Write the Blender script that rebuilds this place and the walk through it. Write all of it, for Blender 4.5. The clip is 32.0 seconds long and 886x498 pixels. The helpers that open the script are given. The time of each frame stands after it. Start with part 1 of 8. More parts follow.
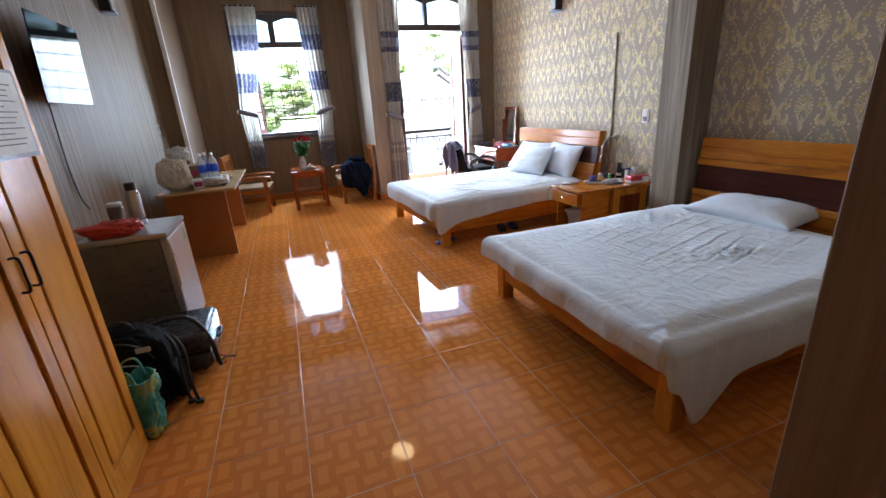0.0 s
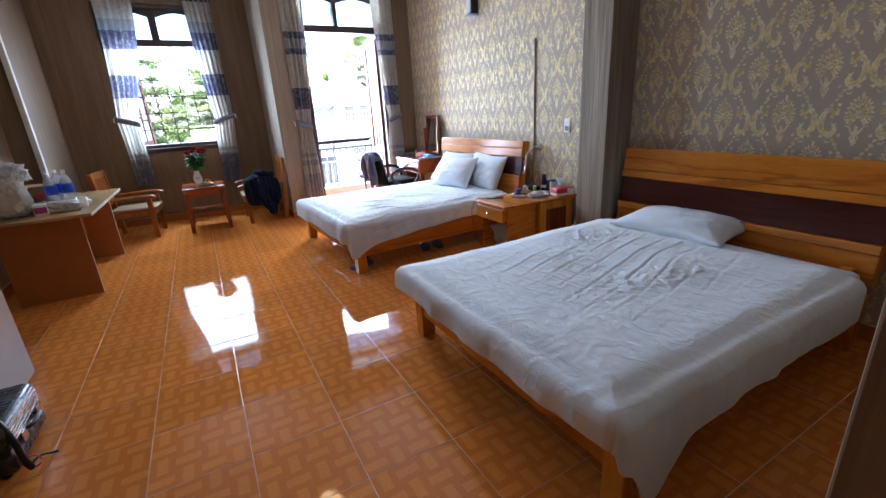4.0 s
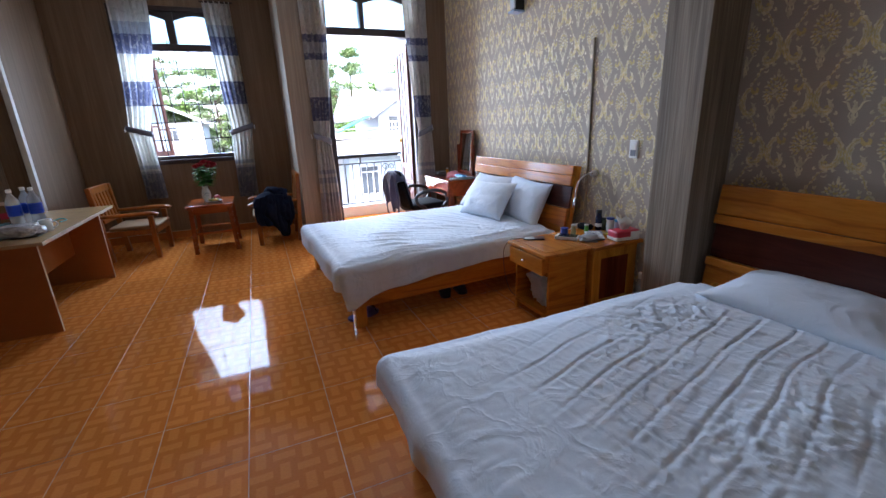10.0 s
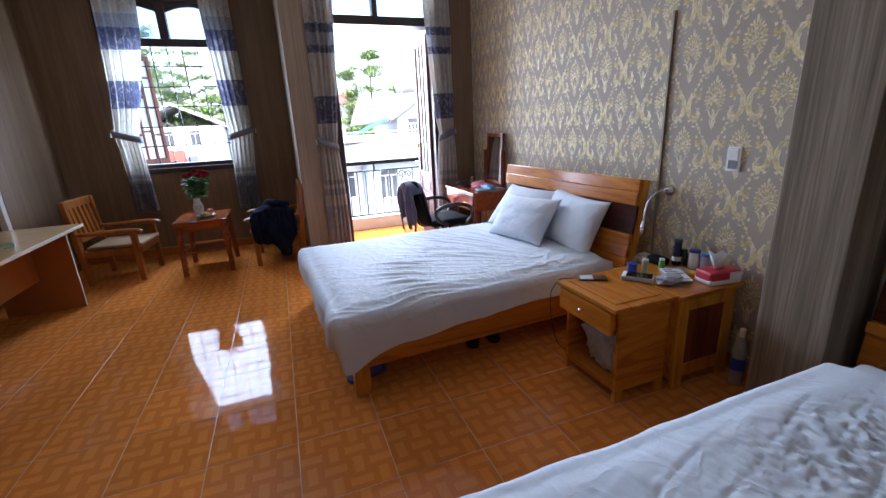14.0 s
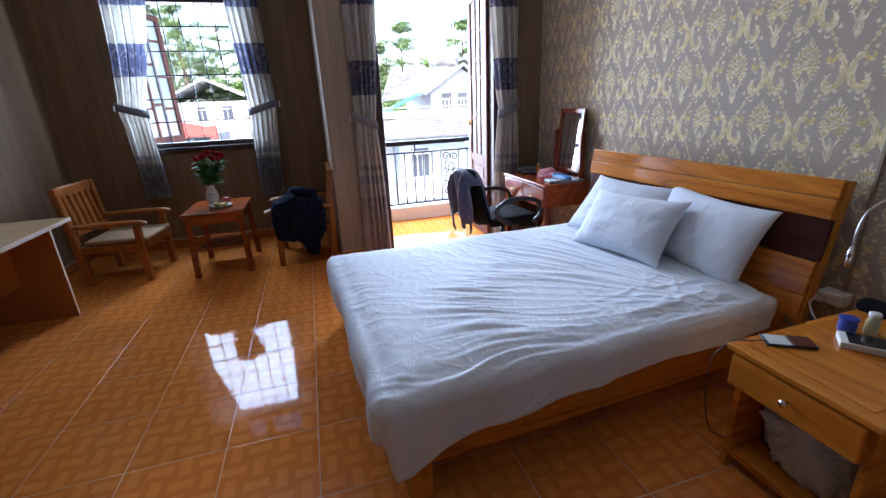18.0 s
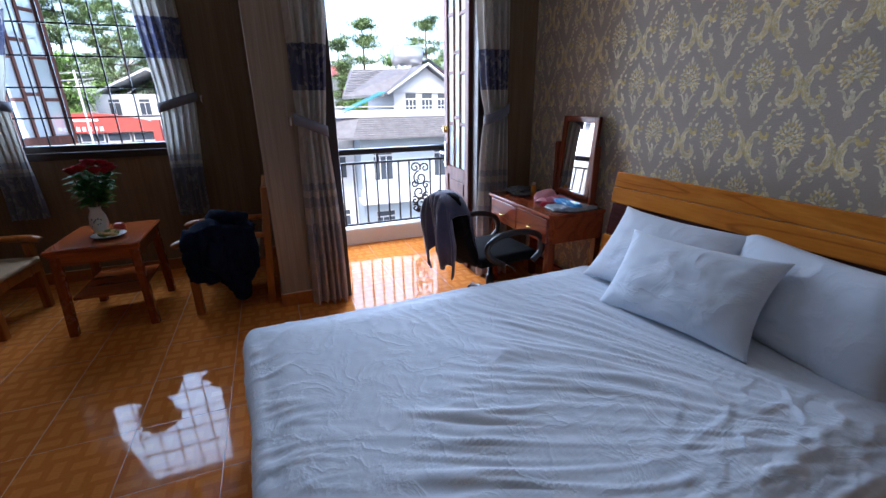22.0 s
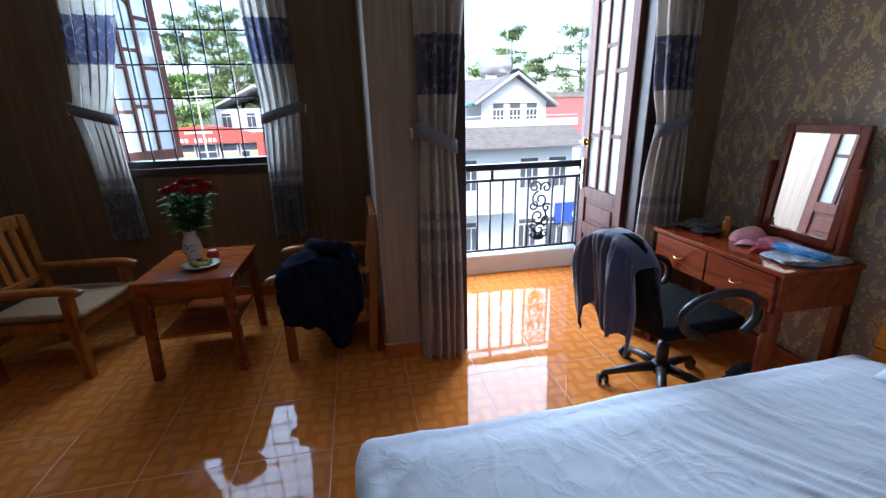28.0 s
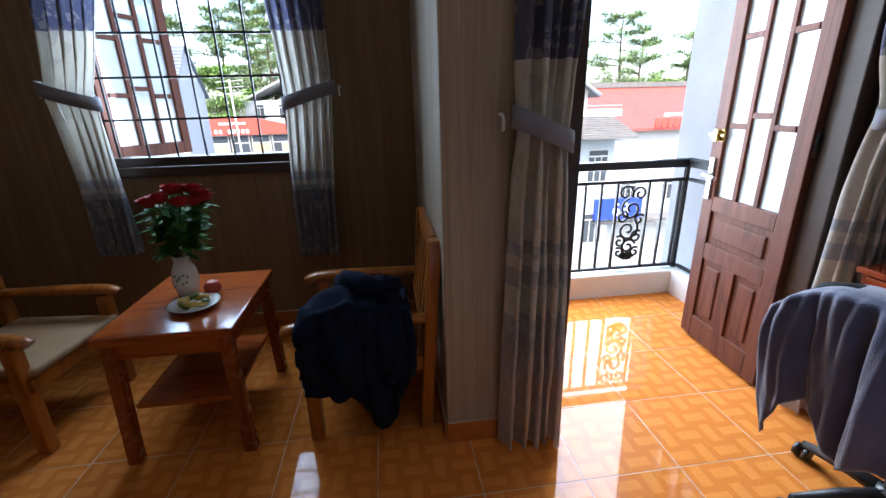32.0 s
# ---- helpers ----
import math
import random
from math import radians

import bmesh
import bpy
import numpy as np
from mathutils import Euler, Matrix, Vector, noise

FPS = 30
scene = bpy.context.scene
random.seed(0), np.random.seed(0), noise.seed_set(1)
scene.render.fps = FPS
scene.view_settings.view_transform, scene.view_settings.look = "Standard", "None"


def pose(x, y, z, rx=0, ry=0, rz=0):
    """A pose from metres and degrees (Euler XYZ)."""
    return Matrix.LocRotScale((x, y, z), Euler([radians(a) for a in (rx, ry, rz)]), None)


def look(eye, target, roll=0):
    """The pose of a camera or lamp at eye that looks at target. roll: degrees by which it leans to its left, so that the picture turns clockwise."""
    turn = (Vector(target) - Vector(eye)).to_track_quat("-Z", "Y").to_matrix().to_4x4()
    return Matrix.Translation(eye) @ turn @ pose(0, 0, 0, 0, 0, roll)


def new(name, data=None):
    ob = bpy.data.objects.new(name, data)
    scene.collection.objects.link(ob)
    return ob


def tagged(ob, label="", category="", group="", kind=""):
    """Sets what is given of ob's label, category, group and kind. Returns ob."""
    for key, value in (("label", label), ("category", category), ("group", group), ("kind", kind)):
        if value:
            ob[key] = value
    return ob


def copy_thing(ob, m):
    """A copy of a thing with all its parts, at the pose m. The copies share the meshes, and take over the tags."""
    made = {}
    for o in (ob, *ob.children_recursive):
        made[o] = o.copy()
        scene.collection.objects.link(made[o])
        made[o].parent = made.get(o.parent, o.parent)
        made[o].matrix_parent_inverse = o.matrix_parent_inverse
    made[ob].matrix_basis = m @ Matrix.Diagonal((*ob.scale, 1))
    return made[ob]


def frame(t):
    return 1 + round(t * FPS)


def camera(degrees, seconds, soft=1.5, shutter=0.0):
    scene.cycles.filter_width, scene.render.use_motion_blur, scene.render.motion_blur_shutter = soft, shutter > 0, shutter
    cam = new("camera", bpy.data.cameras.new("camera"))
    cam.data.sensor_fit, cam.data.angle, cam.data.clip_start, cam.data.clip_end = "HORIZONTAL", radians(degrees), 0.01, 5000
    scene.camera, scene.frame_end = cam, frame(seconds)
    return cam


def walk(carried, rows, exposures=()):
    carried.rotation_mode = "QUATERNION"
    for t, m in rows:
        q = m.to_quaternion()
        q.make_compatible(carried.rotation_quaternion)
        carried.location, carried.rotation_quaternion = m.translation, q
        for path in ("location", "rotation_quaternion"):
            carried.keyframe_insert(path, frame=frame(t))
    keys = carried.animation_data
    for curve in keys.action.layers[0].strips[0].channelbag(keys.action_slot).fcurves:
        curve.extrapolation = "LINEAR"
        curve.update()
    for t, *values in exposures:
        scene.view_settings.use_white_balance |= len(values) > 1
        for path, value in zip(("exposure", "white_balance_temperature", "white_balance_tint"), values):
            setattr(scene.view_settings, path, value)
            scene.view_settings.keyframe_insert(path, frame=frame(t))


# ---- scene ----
cam = camera(92.8, 32.0)
PATH = [
    (0, (0.063, 0.066, 1.431), (0.69, 1.852, 0.786), -3.7),
    (0.5, (0.131, 0.093, 1.427), (0.773, 1.873, 0.781), -4.3),
    (1, (0.212, 0.136, 1.436), (0.862, 1.912, 0.786), -4.1),
    (1.5, (0.252, 0.148, 1.417), (0.911, 1.922, 0.771), -3.9),
    (2, (0.281, 0.198, 1.406), (1.014, 1.944, 0.762), -3.0),
    (2.5, (0.304, 0.276, 1.415), (1.087, 2.0, 0.773), -2.7),
    (3, (0.296, 0.339, 1.414), (1.152, 2.031, 0.776), -3.7),
    (3.3, (0.317, 0.347, 1.438), (1.197, 2.024, 0.793), -4.1),
    (3.5, (0.344, 0.367, 1.421), (1.241, 2.041, 0.793), -4.0),
    (5.5, (0.579, 0.731, 1.404), (1.489, 2.395, 0.77), -2.3),
    (6, (0.662, 0.792, 1.418), (1.584, 2.451, 0.788), -2.1),
    (6.5, (0.73, 0.814, 1.422), (1.656, 2.477, 0.805), -2.0),
    (7, (0.771, 0.818, 1.423), (1.657, 2.504, 0.811), -2.3),
    (7.5, (0.793, 0.871, 1.423), (1.637, 2.581, 0.817), -2.4),
    (8, (0.803, 0.981, 1.421), (1.619, 2.705, 0.821), -2.3),
    (8.5, (0.793, 1.064, 1.426), (1.588, 2.799, 0.828), -2.5),
    (9, (0.814, 1.106, 1.434), (1.589, 2.85, 0.836), -2.8),
    (9.5, (0.922, 1.138, 1.446), (1.679, 2.894, 0.86), -2.7),
    (10, (0.981, 1.169, 1.445), (1.724, 2.935, 0.871), -2.4),
    (10.5, (1.016, 1.237, 1.435), (1.753, 3.008, 0.868), -2.1),
    (11, (1.033, 1.377, 1.44), (1.77, 3.148, 0.874), -2.2),
    (11.5, (1.064, 1.492, 1.443), (1.8, 3.263, 0.876), -2.8),
    (12, (1.158, 1.567, 1.438), (1.892, 3.34, 0.875), -2.9),
    (12.5, (1.244, 1.628, 1.436), (1.941, 3.416, 0.874), -2.5),
    (13, (1.266, 1.748, 1.436), (1.938, 3.545, 0.872), -2.6),
    (13.5, (1.248, 1.87, 1.45), (1.916, 3.668, 0.882), -2.8),
    (14, (1.253, 1.93, 1.451), (1.914, 3.732, 0.888), -2.8),
    (14.5, (1.328, 2.028, 1.462), (1.977, 3.832, 0.892), -2.1),
    (16.5, (1.3, 2.453, 1.451), (1.872, 4.259, 0.81), -1.4),
    (17, (1.302, 2.579, 1.457), (1.872, 4.379, 0.799), -1.3),
    (17.5, (1.329, 2.694, 1.437), (1.856, 4.512, 0.789), -0.7),
    (18, (1.291, 2.857, 1.433), (1.819, 4.672, 0.779), -2.6),
    (18.5, (1.293, 2.967, 1.421), (1.837, 4.777, 0.767), -4.0),
    (19, (1.357, 3.068, 1.426), (1.934, 4.865, 0.766), -3.4),
    (19.5, (1.419, 3.157, 1.425), (2.016, 4.946, 0.761), -2.1),
    (20, (1.409, 3.311, 1.429), (2.029, 5.094, 0.766), -1.8),
    (20.5, (1.384, 3.443, 1.43), (2.044, 5.212, 0.77), -2.1),
    (21, (1.408, 3.543, 1.431), (2.096, 5.301, 0.774), -2.0),
    (21.5, (1.47, 3.675, 1.431), (2.174, 5.427, 0.772), -1.7),
    (22, (1.504, 3.771, 1.44), (2.199, 5.527, 0.784), -0.8),
    (22.5, (1.501, 3.912, 1.443), (2.183, 5.671, 0.78), -0.8),
    (23, (1.481, 4.017, 1.451), (2.14, 5.785, 0.787), -1.1),
    (23.5, (1.456, 4.071, 1.445), (2.096, 5.847, 0.786), -1.3),
    (24, (1.465, 4.135, 1.426), (2.088, 5.921, 0.775), -1.4),
    (24.5, (1.507, 4.255, 1.427), (2.058, 6.062, 0.771), -0.5),
    (25, (1.451, 4.259, 1.411), (1.935, 6.085, 0.754), -0.7),
    (25.5, (1.389, 4.257, 1.422), (1.829, 6.095, 0.767), -0.6),
    (26, (1.374, 4.232, 1.44), (1.754, 6.088, 0.8), 0.4),
    (26.5, (1.368, 4.266, 1.448), (1.701, 6.134, 0.815), 0.0),
    (28.5, (1.348, 4.674, 1.406), (1.717, 6.545, 0.803), -1.9),
    (29, (1.328, 4.755, 1.388), (1.671, 6.624, 0.763), -1.8),
    (29.5, (1.274, 4.875, 1.407), (1.602, 6.746, 0.781), -2.0),
    (30, (1.223, 4.966, 1.414), (1.547, 6.837, 0.788), -1.9),
    (30.5, (1.231, 5.06, 1.413), (1.544, 6.935, 0.792), -1.3),
    (31, (1.284, 5.198, 1.409), (1.573, 7.079, 0.793), -0.8),
    (31.5, (1.296, 5.306, 1.394), (1.545, 7.189, 0.767), -1.1),
    (32, (1.256, 5.41, 1.388), (1.495, 7.291, 0.752), -1.5),
]
walk(cam, [(t, look(eye, target, roll)) for t, eye, target, roll in PATH], exposures=[(0, 5.48, 6300, 14), (3, 5.40, 6150, 14), (6, 5.15, 5850, 15), (9, 4.73, 5850, 16), (13, 4.70, 6000, 18), (17, 4.53, 5900, 18), (19, 4.30, 5750, 18), (20, 3.95, 5700, 18), (23, 3.53, 5700, 16), (26, 3.65, 5700, 14), (29, 3.77, 5900, 12), (32, 3.97, 6200, 11)])

# world and sun: a bright, thinly clouded day
world = bpy.data.worlds.new("sky")
scene.world = world
world.use_nodes = True
wn, wl = world.node_tree.nodes, world.node_tree.links
sky = wn.new("ShaderNodeTexSky")
sky.sky_type = 'NISHITA'
sky.sun_disc = False
sky.sun_elevation, sky.sun_rotation = radians(52), radians(200)
sky.air_density, sky.dust_density, sky.ozone_density = 1.0, 3.0, 1.0
wl.new(sky.outputs[0], wn["Background"].inputs[0])
wn["Background"].inputs[1].default_value = 0.06
sun = new("sun", bpy.data.lights.new("sun", 'SUN'))
sun.data.energy, sun.data.angle, sun.data.color = 0.5, radians(12), (1.0, 0.95, 0.88)
sun.matrix_world = look((0, 0, 0), (0.21, 0.58, -0.79))


def opening_light(name, x, z, y, w, h, watts, aim, tint):
    """The sky's light at an opening: an area lamp as large as the opening, just outside it, facing in."""
    ob = new(name, bpy.data.lights.new(name, 'AREA'))
    ob.data.shape, ob.data.size, ob.data.size_y, ob.data.energy, ob.data.color = 'RECTANGLE', w, h, watts, tint
    ob.matrix_world = look((x, y, z), (x + aim, y - 1, z - 0.1))
    return ob


opening_light("window_daylight", 0.17, 1.84, 8.37, 1.2, 1.25, 3.9, 0.0, (0.64, 0.82, 1.0))
opening_light("door_daylight", 2.42, 1.62, 8.45, 1.6, 2.6, 15.5, -0.3, (0.76, 0.88, 1.0))


# ---------------------------------------------------------------- helpers
BASE = {}


def thing(name, at=(0, 0, 0), label="", category="", group="", kind="", turn=0.0, world_built=True):
    """An Empty at a thing's base; its parts are given in world places, or in its own when world_built is off."""
    ob = new(name)
    ob.empty_display_size = 0.1
    ob.location = at
    ob.rotation_euler = (0, 0, radians(turn))
    BASE[ob] = Vector(at) if world_built else Vector((0, 0, 0))
    return tagged(ob, label, category, group, kind)


def mesh_of(bm, name, mats, smooth=False):
    me = bpy.data.meshes.new(name)
    bm.to_mesh(me)
    bm.free()
    for m in mats if isinstance(mats, (list, tuple)) else [mats]:
        me.materials.append(m)
    if smooth:
        me.polygons.foreach_set("use_smooth", [True] * len(me.polygons))
    return me


def part(name, bm, material, parent, label="", smooth=False):
    """Links a bmesh as one mesh object under a thing or a part."""
    base = BASE[parent]
    if base.length:
        bmesh.ops.translate(bm, verts=bm.verts, vec=-base)
    ob = new(name, mesh_of(bm, name, material, smooth))
    ob.parent = parent
    BASE[ob] = base
    return tagged(ob, label)


def solo(name, bm, material, label, category, group="", kind="", smooth=False, at=None):
    """A thing that is one mesh, with its origin at its base."""
    if at is None:
        lo = [min(v.co[i] for v in bm.verts) for i in range(3)]
        hi = [max(v.co[i] for v in bm.verts) for i in range(3)]
        at = ((lo[0] + hi[0]) / 2, (lo[1] + hi[1]) / 2, lo[2])
    bmesh.ops.translate(bm, verts=bm.verts, vec=-Vector(at))
    ob = new(name, mesh_of(bm, name, material, smooth))
    ob.location = at
    BASE[ob] = Vector(at)
    return tagged(ob, label, category, group, kind)


def structure(name, bm, material, label="", category="", smooth=False):
    ob = new(name, mesh_of(bm, name, material, smooth))
    BASE[ob] = Vector((0, 0, 0))
    return tagged(ob, label, category, "", "structure")


def BM():
    return bmesh.new()


def box(bm, x0, x1, y0, y1, z0, z1, bevel=0.0, m=None, slot=0, seg=2):
    """A box, with bevelled edges, into bm; m turns or moves it."""
    vs = [bm.verts.new((x, y, z)) for x in (x0, x1) for y in (y0, y1) for z in (z0, z1)]
    fs = [bm.faces.new([vs[i] for i in q]) for q in ((0, 1, 3, 2), (4, 6, 7, 5), (0, 4, 5, 1), (2, 3, 7, 6), (0, 2, 6, 4), (1, 5, 7, 3))]
    for f in fs:
        f.material_index = slot
    if bevel > 0:
        es = list({e for f in fs for e in f.edges})
        r = bmesh.ops.bevel(bm, geom=es, offset=bevel, segments=seg, affect='EDGES', profile=0.5)
        vs = list({v for f in r["faces"] for v in f.verts} | {v for v in vs if v.is_valid})
        for f in r["faces"]:
            f.material_index = slot
    if m is not None:
        bmesh.ops.transform(bm, matrix=m, verts=vs)
    return bm


def boxm(*a, **k):
    return box(BM(), *a, **k)


def tube(bm, pts, r, sides=8, caps=True, slot=0):
    """A round tube along points; r is one radius or one for each point."""
    pts = [Vector(p) for p in pts]
    rs = r if isinstance(r, (list, tuple)) else [r] * len(pts)
    up = Vector((0, 0, 1))
    rings = []
    prev = None
    for i, p in enumerate(pts):
        d = (pts[min(i + 1, len(pts) - 1)] - pts[max(i - 1, 0)]).normalized()
        if prev is None:
            n = d.cross(up if abs(d.z) < 0.95 else Vector((1, 0, 0))).normalized()
        else:
            n = (prev - d * prev.dot(d)).normalized()
        prev = n
        b = d.cross(n)
        rings.append([bm.verts.new(p + (n * math.cos(a) + b * math.sin(a)) * rs[i]) for a in [2 * math.pi * k / sides for k in range(sides)]])
    for a, b in zip(rings, rings[1:]):
        for k in range(sides):
            f = bm.faces.new((a[k], a[(k + 1) % sides], b[(k + 1) % sides], b[k]))
            f.material_index = slot
            f.smooth = True
    if caps:
        bm.faces.new(rings[0][::-1]).material_index = slot
        bm.faces.new(rings[-1]).material_index = slot
    return bm


def lathe(bm, profile, at=(0, 0, 0), sides=24, slot=0, squash=(1, 1)):
    """Turns (radius, height) pairs round the z axis at a place."""
    at = Vector(at)
    rings = []
    for r, z in profile:
        if r < 1e-5:
            rings.append([bm.verts.new(at + Vector((0, 0, z)))])
        else:
            rings.append([bm.verts.new(at + Vector((r * math.cos(a) * squash[0], r * math.sin(a) * squash[1], z))) for a in [2 * math.pi * k / sides for k in range(sides)]])
    for a, b in zip(rings, rings[1:]):
        for k in range(sides):
            q = [a[k % len(a)], a[(k + 1) % len(a)], b[(k + 1) % len(b)], b[k % len(b)]]
            q = [v for i, v in enumerate(q) if v not in q[:i]]
            if len(q) > 2:
                f = bm.faces.new(q)
                f.material_index = slot
                f.smooth = True
    return bm


def arc(c, r, a0, a1, n, plane="xz", z=0.0):
    out = []
    for i in range(n + 1):
        a = radians(a0 + (a1 - a0) * i / n)
        u, v = r * math.cos(a), r * math.sin(a)
        out.append({"xz": (c[0] + u, z, c[1] + v), "yz": (z, c[0] + u, c[1] + v), "xy": (c[0] + u, c[1] + v, z)}[plane])
    return out


def smooth_path(pts, n=6):
    """A Catmull-Rom curve through points."""
    P = [Vector(p) for p in pts]
    out = []
    for i in range(len(P) - 1):
        a, b, c, d = P[max(i - 1, 0)], P[i], P[i + 1], P[min(i + 2, len(P) - 1)]
        for k in range(n):
            t = k / n
            out.append(0.5 * ((2 * b) + (c - a) * t + (2 * a - 5 * b + 4 * c - d) * t * t + (3 * b - a - 3 * c + d) * t ** 3))
    return out + [P[-1]]


def grid_mesh(name, X, mats, smooth=True, closed_u=False, slots=None):
    """A sheet from an array of points [rows, columns, 3]."""
    r, c = X.shape[:2]
    me = bpy.data.meshes.new(name)
    idx = np.arange(r * c).reshape(r, c)
    if closed_u:
        idx = np.concatenate([idx, idx[:, :1]], 1)
    q = np.stack([idx[:-1, :-1], idx[:-1, 1:], idx[1:, 1:], idx[1:, :-1]], -1).reshape(-1, 4)
    me.from_pydata(X.reshape(-1, 3).tolist(), [], q.tolist())
    for m in mats if isinstance(mats, (list, tuple)) else [mats]:
        me.materials.append(m)
    if smooth:
        me.polygons.foreach_set("use_smooth", [True] * len(me.polygons))
    me.update()
    return me


def solidify(ob, t, offset=0.0):
    m = ob.modifiers.new("thickness", 'SOLIDIFY')
    m.thickness, m.offset = t, offset
    return ob


# ---------------------------------------------------------------- materials
class Nodes:
    """Short words for building a material's nodes."""

    def __init__(self, name):
        self.mat = bpy.data.materials.new(name)
        self.mat.use_nodes = True
        self.n, self.l = self.mat.node_tree.nodes, self.mat.node_tree.links
        self.b = self.n["Principled BSDF"]
        self.co = self.n.new("ShaderNodeTexCoord")

    def put(self, key, value):
        s = self.b.inputs[key]
        if hasattr(value, "links"):
            self.l.new(value, s)
        elif isinstance(value, tuple):
            s.default_value = (*value, 1.0)
        else:
            s.default_value = value
        return self

    def feed(self, socket, value):
        if hasattr(value, "links"):
            self.l.new(value, socket)
        elif isinstance(value, tuple) and len(value) == 3 and len(socket.default_value) == 4:
            socket.default_value = (*value, 1.0)
        else:
            socket.default_value = value

    def coord(self, scale=(1, 1, 1), turn=(0, 0, 0), which="Object"):
        m = self.n.new("ShaderNodeMapping")
        self.l.new(self.co.outputs[which], m.inputs[0])
        m.inputs[3].default_value = scale
        m.inputs[2].default_value = [radians(a) for a in turn]
        return m.outputs[0]

    def noise(self, scale, detail=3.0, rough=0.55, at=None, distort=0.0):
        t = self.n.new("ShaderNodeTexNoise")
        self.l.new(at if at is not None else self.co.outputs["Object"], t.inputs["Vector"])
        t.inputs["Scale"].default_value, t.inputs["Detail"].default_value = scale, detail
        t.inputs["Roughness"].default_value, t.inputs["Distortion"].default_value = rough, distort
        return t.outputs["Fac"]

    def wave(self, scale, distort, at=None, detail=2.0, dscale=1.0, axis='X', rings=False):
        t = self.n.new("ShaderNodeTexWave")
        t.wave_type = 'RINGS' if rings else 'BANDS'
        if not rings:
            t.bands_direction = axis
        self.l.new(at if at is not None else self.co.outputs["Object"], t.inputs["Vector"])
        t.inputs["Scale"].default_value, t.inputs["Distortion"].default_value = scale, distort
        t.inputs["Detail"].default_value, t.inputs["Detail Scale"].default_value = detail, dscale
        return t.outputs["Fac"]

    def ramp(self, fac, stops, constant=False):
        r = self.n.new("ShaderNodeValToRGB")
        r.color_ramp.interpolation = 'CONSTANT' if constant else 'LINEAR'
        e = r.color_ramp.elements
        while len(e) > 1:
            e.remove(e[-1])
        e[0].position = stops[0][0]
        e[0].color = (*stops[0][1], 1)
        for p, c in stops[1:]:
            e.new(p).color = (*c, 1)
        self.l.new(fac, r.inputs[0])
        return r.outputs[0]

    def mix(self, fac, a, b, how='MIX'):
        m = self.n.new("ShaderNodeMix")
        m.data_type, m.blend_type = 'RGBA', how
        self.feed(m.inputs[0], fac)
        self.feed(m.inputs[6], a)
        self.feed(m.inputs[7], b)
        return m.outputs[2]

    def math(self, op, a, b=0.0, c=0.0):
        m = self.n.new("ShaderNodeMath")
        m.operation = op
        self.feed(m.inputs[0], a)
        self.feed(m.inputs[1], b)
        self.feed(m.inputs[2], c)
        return m.outputs[0]

    def xyz(self, at):
        s = self.n.new("ShaderNodeSeparateXYZ")
        self.l.new(at, s.inputs[0])
        return s.outputs

    def bump(self, height, strength=0.2, distance=0.01, after=None):
        b = self.n.new("ShaderNodeBump")
        b.inputs["Strength"].default_value, b.inputs["Distance"].default_value = strength, distance
        self.l.new(height, b.inputs["Height"])
        if after is not None:
            self.l.new(after, b.inputs["Normal"])
        self.l.new(b.outputs[0], self.b.inputs["Normal"])
        return b.outputs[0]

    def random(self):
        return self.n.new("ShaderNodeObjectInfo").outputs["Random"]


def plain(name, color, rough=0.5, metal=0.0, vary=0.12, scale=14.0, bump=0.05, fine=160.0, coat=0.0, sheen=0.0, translucent=0.0):
    """A surface of one colour with broad and fine variation."""
    k = Nodes(name)
    dark = tuple(c * (1 - vary) for c in color)
    light = tuple(min(1.0, c * (1 + vary)) for c in color)
    broad = k.ramp(k.noise(scale, 4.0), [(0.3, dark), (0.7, light)])
    col = k.mix(0.25, broad, k.ramp(k.noise(fine, 2.0), [(0.3, dark), (0.7, light)]))
    k.put("Base Color", col).put("Metallic", metal)
    r = k.math('MULTIPLY_ADD', k.noise(scale * 2.3, 3.0), 0.22, rough - 0.11)
    k.put("Roughness", r).put("Coat Weight", coat).put("Sheen Weight", sheen)
    if bump:
        k.bump(k.noise(fine, 3.0), bump, 0.004)
    if translucent:
        t = k.n.new("ShaderNodeBsdfTranslucent")
        k.l.new(col, t.inputs[0])
        x = k.n.new("ShaderNodeMixShader")
        x.inputs[0].default_value = translucent
        k.l.new(k.b.outputs[0], x.inputs[1])
        k.l.new(t.outputs[0], x.inputs[2])
        k.l.new(x.outputs[0], k.n["Material Output"].inputs[0])
    return k.mat


